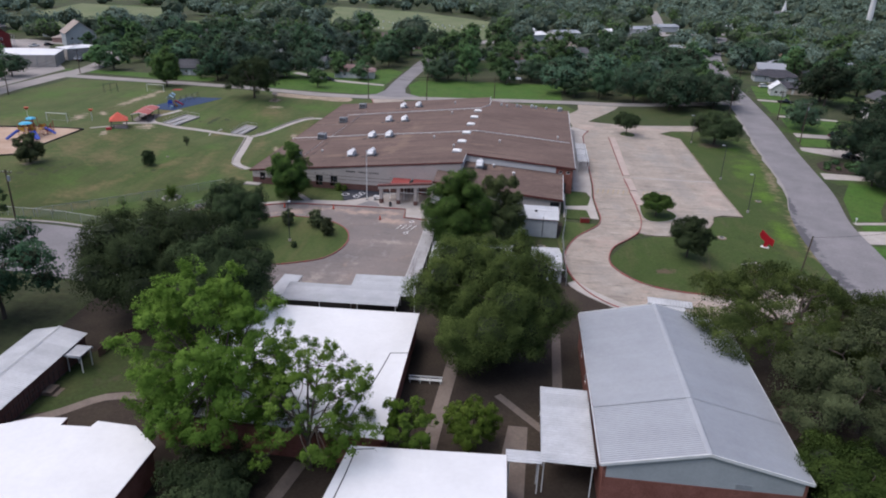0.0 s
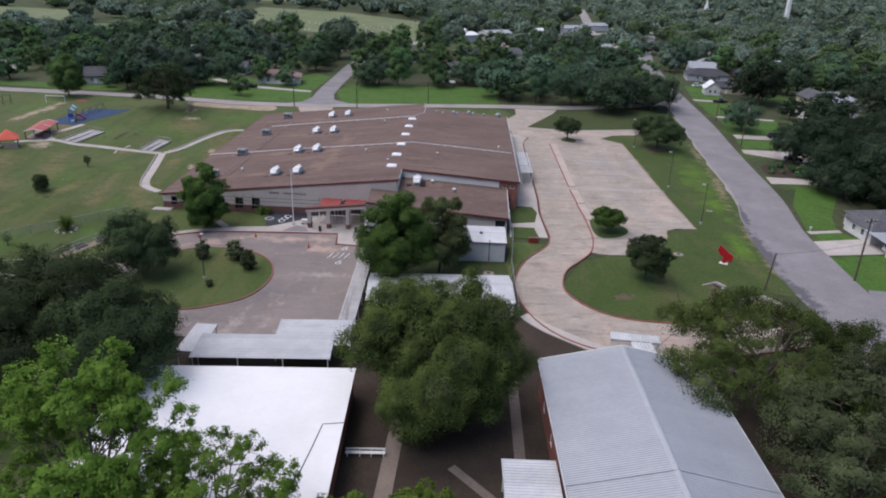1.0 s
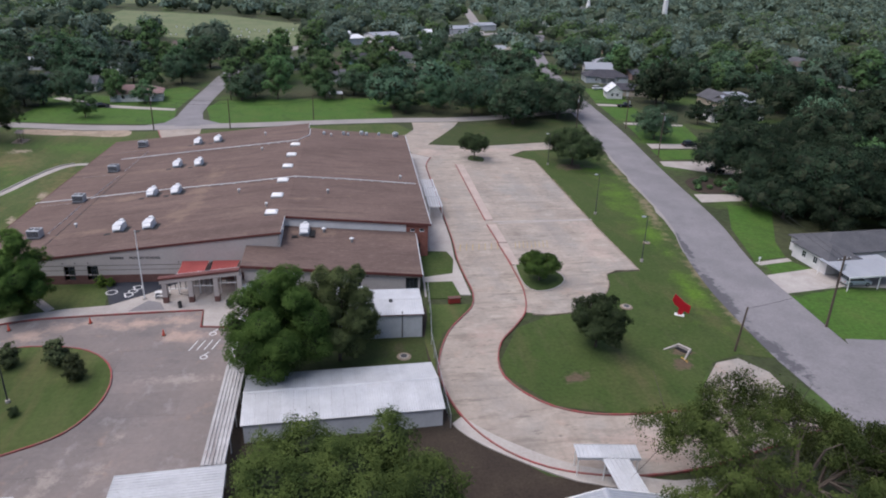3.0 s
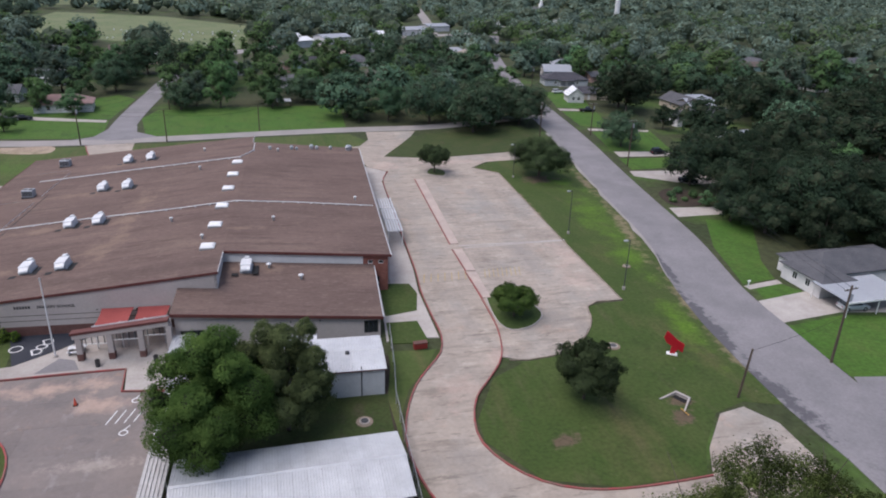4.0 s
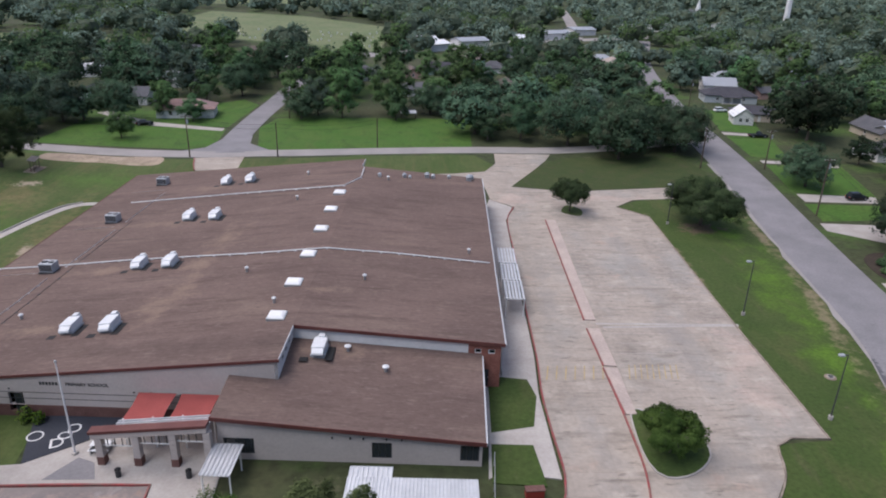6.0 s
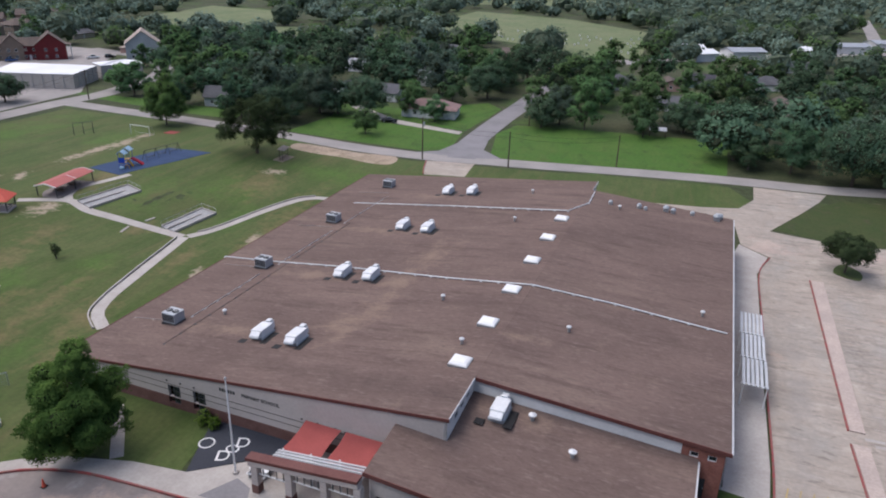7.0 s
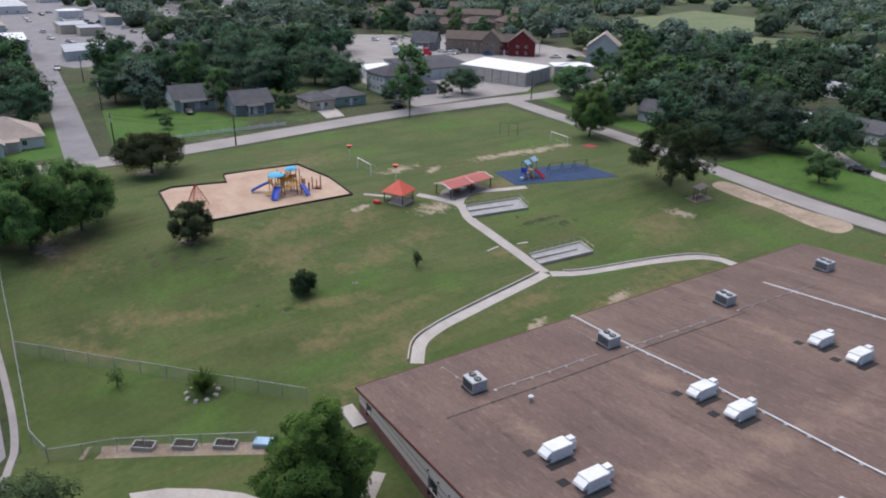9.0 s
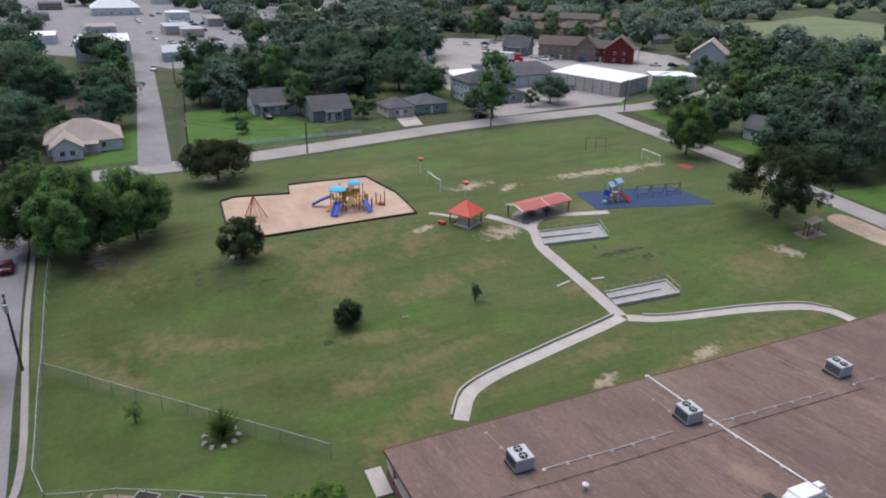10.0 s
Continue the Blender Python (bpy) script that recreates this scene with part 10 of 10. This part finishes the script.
for x in (1.2, 2.5, 12.4, 14.0, 17.2):
    for y in (-1.05, 1.05):
        part("wheel", Mesher().rod((x, y - 0.15, 0.5), (x, y + 0.15, 0.5), 0.5, 12), BLACK, tk)
base_cars = [car(-400.1, 231.9, 20, PAINT_K, "dark car in the town car park", "sedan"), car(-394.7, 238.4, 20, PAINT_W, "white car in the town car park", "suv"), car(-389.9, 244.7, 20, PAINT_S, "silver car in the town car park", "sedan")]
for i in range(96):
    x, y = (-345 - rt.uniform(0, 230), 150 + 6.0 * int(rt.uniform(0, 14))) if i < 70 else (-262 - rt.uniform(0, 75), 300 + rt.uniform(0, 50))
    if abs(y - 151) < 9:
        continue
    copy_thing(base_cars[i % 3], pose(x, y, gz(x, y) + 0.07, 0, 0, float(rt.choice([20, 110, 200]))))
bb_ = thing("shed_roof", pose(6.9, 300, gz(6.7, 299.4), 0, 0, 5), "small white roofed shelter at the wood's edge", "shelter")
part("roof", Mesher().slab([(-2.4, -1.2, 2.2), (2.4, -1.2, 2.2), (2.4, 1.2, 2.7), (-2.4, 1.2, 2.7)], 0.12), WHITEMETAL, bb_)
for x in (-2.2, 2.2):
    part("post", Mesher().box(x - 0.06, -1.0, -0.3, x + 0.06, -0.88, 2.2), WOODPOLE, bb_)
    part("post", Mesher().box(x - 0.06, 0.88, -0.3, x + 0.06, 1.0, 2.6), WOODPOLE, bb_)
# white picket fence of the west gardens
pf = thing("picket_fence", pose(-173.3, 158.3, gz(-173.3, 158.3)), "low white picket fence of a front garden", "fence")
for i in range(9):
    pk = Mesher().box(-0.05, i * 3.5, 0.2, -0.01, i * 3.5 + 3.3, 0.28).box(-0.05, i * 3.5, 0.65, -0.01, i * 3.5 + 3.3, 0.73)
    for k in range(16):
        pk.box(0.0, i * 3.5 + k * 0.205, 0.06, 0.03, i * 3.5 + k * 0.205 + 0.1, 0.92)
    part("picket_panel", pk, WHITE, pf)
    part("post", Mesher().box(-0.09, i * 3.5 - 0.1, -0.3, 0.09, i * 3.5 + 0.08, 1.15), WHITE, pf)

# headstones of the far cemetery
hs = Mesher()
rs_ = np.random.default_rng(77)
gx_, gy_ = np.meshgrid(np.arange(-126, -8, 5.5), np.arange(455, 590, 7.0))
for x, y in zip(gx_.ravel() + rs_.uniform(-1.5, 1.5, gx_.size), gy_.ravel() + rs_.uniform(-0.8, 0.8, gx_.size)):
    if rs_.uniform() < 0.22 and inside([(-164.2, 610.7), (-116.7, 544.2), (-61.7, 512.8), (-32.6, 474.2), (-14.8, 485.2), (-11.2, 619.4), (-82.7, 709.5), (-166.8, 746.3)], np.array([x]), np.array([y]))[0]:
        z = gz(x, y) + 0.05
        hs.box(x - 0.45, y - 0.15, z - 0.2, x + 0.45, y + 0.15, z + rs_.uniform(0.6, 1.2))
single("headstones", hs, WHITEWALL, "small pale headstones in the far meadow", "headstones", "", "stuff")

# street trees that stand out, each in its place: x, y, habit, scale
for i, (x, y, k, s) in enumerate(((38.8, 274.2, 1, 0.99), (51, 268.4, 2, 1.16), (66.4, 264.5, 2, 1.24), (79.0, 262.5, 2, 1.15), (82.5, 271, 0, 1.0), (76.8, 273.7, 0, 1.09), (59.3, 278.1, 4, 1.04), (99.4, 232.6, 0, 0.97), (98.2, 195.2, 7, 1.01), (96.1, 172.3, 8, 1.15), (102.7, 161.9, 9, 1.2), (108.3, 178.4, 7, 1.2),
        (112, 168, 9, 1.3), (104.6, 191, 8, 1.21), (117.6, 159.6, 8, 1.2), (113.2, 206.7, 9, 1.06), (98.5, 152.7, 8, 0.9), (111.3, 151.5, 8, 1.09), (-227.3, 157.6, 1, 1.12), (-231.4, 172.6, 1, 1.24), (-225.9, 180.8, 6, 1.12), (-221.6, 188.8, 0, 1.24), (-211.1, 197.9, 4, 1.01),
        (-215.1, 200.3, 2, 1.18), (-207, 223.6, 1, 1.02), (-187.4, 258.1, 0, 0.96), (-185.6, 249.7, 3, 0.56), (-187.5, 229.8, 1, 0.5), (-187.9, 235.6, 1, 0.45), (-202.7, 339, 3, 1.06), (-69.7, 267.9, 5, 0.8), (-57.3, 291.1, 3, 0.91), (-67.4, 294.5, 6, 0.76),
        (-97.3, 270.6, 0, 1.09), (-109.1, 276.2, 1, 1.15), (-116.6, 288.3, 2, 1.22), (-136.8, 277.3, 3, 1.11), (-93.2, 286.4, 4, 1.15), (-103, 296.7, 0, 1.21), (-79.6, 289.7, 2, 0.98), (-29.3, 307.5, 6, 1.06), (-21.8, 303.8, 4, 0.95), (14, 309.3, 0, 1.05), (26.5, 305.5, 1, 1.1),
        (28.5, 287.5, 3, 0.83), (29.4, 274.1, 1, 0.78), (-13.8, 300.1, 6, 1.16), (0.6, 307, 6, 1.21), (-26.7, 358.1, 4, 1.08), (-22.6, 372, 2, 1.19), (-52.4, 334, 0, 1.08), (-51.6, 351.4, 1, 1.19), (-169.2, 114.6, 3, 0.64), (-205.7, 131.9, 1, 1.23), (-199.5, 111.9, 2, 1.08), (-189.6, 108.8, 0, 0.97), (-177.7, 109.1, 1, 0.96), (-214.8, 119.4, 5, 0.77), (-232, 116.8, 1, 1.44), (-250.2, 112, 2, 1.33), (-275.2, 107.1, 0, 1.46),
        (-118.9, 274.2, 3, 0.61), (-134.2, 273.1, 1, 0.66), (-202.7, 181.5, 6, 0.83), (-189.8, 196.1, 3, 0.55), (-204.2, 163.7, 4, 0.61), (-185.4, 161.8, 3, 0.44), (-255, 165.9, 5, 1.36), (-239.7, 166.9, 2, 1.13), (-270.8, 168.4, 5, 1.26), (-261.9, 181.2, 0, 1.26), (-289.7, 172.1, 1, 1.15), (-247.6, 192.9, 2, 1.31), (-236.4, 209.2, 0, 1.25), (-227.5, 223.2, 2, 1.25), (-246.5, 231.2, 1, 1.27), (-217.7, 230, 0, 1.08), (-262.5, 210, 2, 1.39), (-272.8, 229.8, 0, 1.28),
        (92.5, 171, 8, 0.75), (95.5, 164, 9, 0.85), (93, 180.5, 3, 0.4), (100, 168, 9, 1), (106, 171, 8, 1.1), (101.3, 180.6, 7, 1), (110.7, 191, 9, 1.11), (118.4, 182.5, 7, 1.1), (121, 172, 8, 1.2), (118.9, 197.1, 9, 1.11), (126.6, 186.6, 7, 1.21))):
    street_tree(x, y, k, s, i * 1.3)
    HOUSE_SPOTS.append((x, y, 5.0))

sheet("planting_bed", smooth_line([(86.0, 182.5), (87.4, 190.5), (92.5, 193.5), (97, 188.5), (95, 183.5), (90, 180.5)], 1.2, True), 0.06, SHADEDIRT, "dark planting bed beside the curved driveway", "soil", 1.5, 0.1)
for i, (x, y, w) in enumerate(((87.4, 184.4, 1.6), (88.8, 187.6, 2.0), (90.4, 184.6, 1.3), (92.0, 190.2, 1.9), (93.6, 186.4, 2.2), (95.0, 188.6, 1.5))):
    plant("garden_shrub", x, y, tree_meshes(140 + i, w, w * 0.8, 0.1, 6, 700, 0.14), LEAF_MID if i % 2 else LEAF_FRESH, "low green shrub in a planting bed", cat="shrub", group="shrubs of the bed")

# the wooded streets around
rng = np.random.default_rng(5)
near = scatter(rng, -300, 260, 88, 420, 15.4)
d0 = np.minimum(np.hypot(near[:, 0] + 20, near[:, 1] - 180), 1e9)
order = np.argsort(d0)
near, thin = near[order], rng.uniform(0, 1, len(near))
near = near[(near[:, 0] > -158) | (near[:, 1] > 262) | (thin < 0.5)]
d0 = np.sort(np.hypot(near[:, 0] + 20, near[:, 1] - 180))
order = np.arange(len(near))
near = near[:290]
lim = d0[:290].max()
pick = rng.choice(7, len(near), p=[0.19, 0.13, 0.14, 0.17, 0.12, 0.07, 0.18])
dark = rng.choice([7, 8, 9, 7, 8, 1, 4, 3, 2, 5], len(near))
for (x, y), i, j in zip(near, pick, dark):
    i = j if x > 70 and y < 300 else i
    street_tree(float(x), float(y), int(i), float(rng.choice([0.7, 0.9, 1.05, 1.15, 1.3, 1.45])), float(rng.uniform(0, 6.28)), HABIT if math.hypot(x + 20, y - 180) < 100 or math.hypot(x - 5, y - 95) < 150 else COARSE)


def wood(name, pts, leaf, label, leaves, size, seed, lumps=3, core_mat=SHADECORE):
    """Many far trees as one mass, each with an uneven crown of clumps."""
    rg = np.random.default_rng(seed)
    qs, tr = [], []
    for x, y in pts:
        w, hh = rg.uniform(11, 25), rg.uniform(7, 15)
        k = rg.integers(5, 10)
        cs = np.stack([rg.uniform(-0.3, 0.3, k) * w, rg.uniform(-0.3, 0.3, k) * w, hh * rg.uniform(0.35, 0.8, k)], 1)
        r = w * rg.uniform(0.2, 0.33, k)
        j = rg.integers(0, k, leaves)
        d = rg.normal(0, 1, (leaves, 3))
        d[:, 2] = np.abs(d[:, 2]) * 0.9 - 0.25
        d /= np.linalg.norm(d, axis=1, keepdims=True)
        at = np.array([x, y, gz(x, y)])
        p = cs[j] + d * r[j][:, None] * rg.uniform(0.7, 1.1, (leaves, 1)) + at
        qs.append(leaf_clumps(rg, p, swell(p - at, d, hh * 0.35), size))
        big = np.argsort(-r)[:lumps]
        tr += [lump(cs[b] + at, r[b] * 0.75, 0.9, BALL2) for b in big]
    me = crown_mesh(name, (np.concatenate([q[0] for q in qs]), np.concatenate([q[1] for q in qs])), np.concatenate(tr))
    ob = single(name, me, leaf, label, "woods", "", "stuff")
    me.materials.append(core_mat)
    return ob


far = scatter(rng, -620, 760, 70, 760, 20.5)
far = far[np.sin(far[:, 0] * 0.031 + 1.0) + np.sin(far[:, 1] * 0.043 + far[:, 0] * 0.012) + rng.uniform(-0.5, 0.5, len(far)) > -1.15]
ang = np.degrees(np.arctan2(far[:, 0], far[:, 1] - 60))
dd = np.hypot(far[:, 0] + 20, far[:, 1] - 180)
far = far[(dd > lim) & (ang > -100) & (ang < 62)]
kind = rng.integers(0, 10, len(far)) + np.where(np.hypot(far[:, 0], far[:, 1]) > 410, 20, 0)
wood("woods_oak", far[kind < 5], LEAF_OAK, "dark far woods between the houses", 430, 0.8, 61)
wood("woods_green", far[(kind >= 5) & (kind < 8)], LEAF_DARK, "green far woods between the houses", 430, 0.8, 62)
wood("woods_pale", far[(kind >= 8) & (kind < 10)], LEAF_MID, "lighter far trees between the houses", 430, 0.8, 63)
# from here outwards haze is put into leaf and core colours
wood("woods_bright", far[(kind >= 20) & (kind < 22)], LEAF_FRESH, "brighter green trees far off", 250, 1.05, 67, 3, HAZECORE)
wood("woods_distant", far[(kind >= 22) & (kind < 27)], LEAF_HAZE, "grey-green woods far off, haze in their leaf colour", 250, 1.05, 65, 3, HAZECORE)
wood("woods_distant_dark", far[kind >= 27], LEAF_GREY, "darker trees far off, haze in their leaf colour", 250, 1.05, 66, 3, HAZECORE)
rim = scatter(rng, -1100, 1400, 700, 1500, 30)
ang = np.degrees(np.arctan2(rim[:, 0], rim[:, 1] - 60))
rim = rim[(ang > -50) & (ang < 52)]
rim2 = scatter(rng, -1250, -620, 0, 760, 30)
rim = np.concatenate([rim, rim2])
wood("woods_horizon", rim, LEAF_HAZE, "tree belts towards the horizon", 26, 3.2, 64, 2, HAZECORE)

# large trees round the commercial yard
for i, (x, y, k, sc) in enumerate(((-291.4, 264.4, 1, 1.2), (-303.1, 270.1, 4, 1.3), (-317.4, 269.6, 0, 1.2), (-330.9, 275.5, 4, 1.35), (-346.1, 281.6, 1, 1.3), (-363.3, 290.6, 3, 1.2), (-395.7, 333.3, 0, 1.2), (-362.1, 328, 6, 1.1), (-346.6, 332.1, 1, 1.1), (-396.6, 295.4, 4, 1.3), (-410.9, 318.1, 3, 1.2), (-381, 345.9, 0, 1.2),
                                  (-332.6, 358, 6, 1.1), (-319.1, 367.7, 3, 1.2), (-306.2, 380, 6, 1.0), (-290, 386.4, 3, 1.1), (-342.9, 348, 4, 1.1))):
    street_tree(x, y, k, sc, i * 1.7, COARSE)


# ---- concrete slabs of the drives, each its own piece ----
def slabs(parent, poly, cell, turn, lift, material, name="slab"):
    rot = Matrix.Rotation(radians(turn), 2)
    inv = rot.transposed()
    loc = [inv @ Vector(p) for p in poly]
    x0, x1 = min(p.x for p in loc), max(p.x for p in loc)
    y0, y1 = min(p.y for p in loc), max(p.y for p in loc)
    i, gap = 0, 0.022
    for a in np.arange(x0 + 0.3, x1 - cell, cell):
        for b in np.arange(y0 + 0.3, y1 - cell, cell):
            ring = [rot @ Vector((a + cell * u, b + cell * w)) for u, w in ((0, 0), (0.5, 0), (1, 0), (1, 0.5), (1, 1), (0.5, 1), (0, 1), (0, 0.5))]
            if not inside(poly, np.array([p.x for p in ring]), np.array([p.y for p in ring])).all():
                continue
            g = [rot @ Vector((a + gap + (cell - 2 * gap) * u, b + gap + (cell - 2 * gap) * w)) for w in (0, 0.5, 1) for u in (0, 0.5, 1)]
            z = lie([p.x for p in g], [p.y for p in g]) + lift
            top = [(p.x, p.y, float(q)) for p, q in zip(g, z)]
            low = [(p[0], p[1], p[2] - 0.05) for p in top]
            m = Mesher().add(top, [(0, 1, 4, 3), (1, 2, 5, 4), (3, 4, 7, 6), (4, 5, 8, 7)])
            e = (0, 1, 2, 5, 8, 7, 6, 3)
            m.loft([[low[k] for k in e], [top[k] for k in e]], True, False)
            part(name, m, material, parent)
            i += 1
    return i


slabs(drive, DRIVE, 4.7, -2.0, 0.088, CONC)
slabs(west, WEST, 4.7, -3.0, 0.083, CONC2)
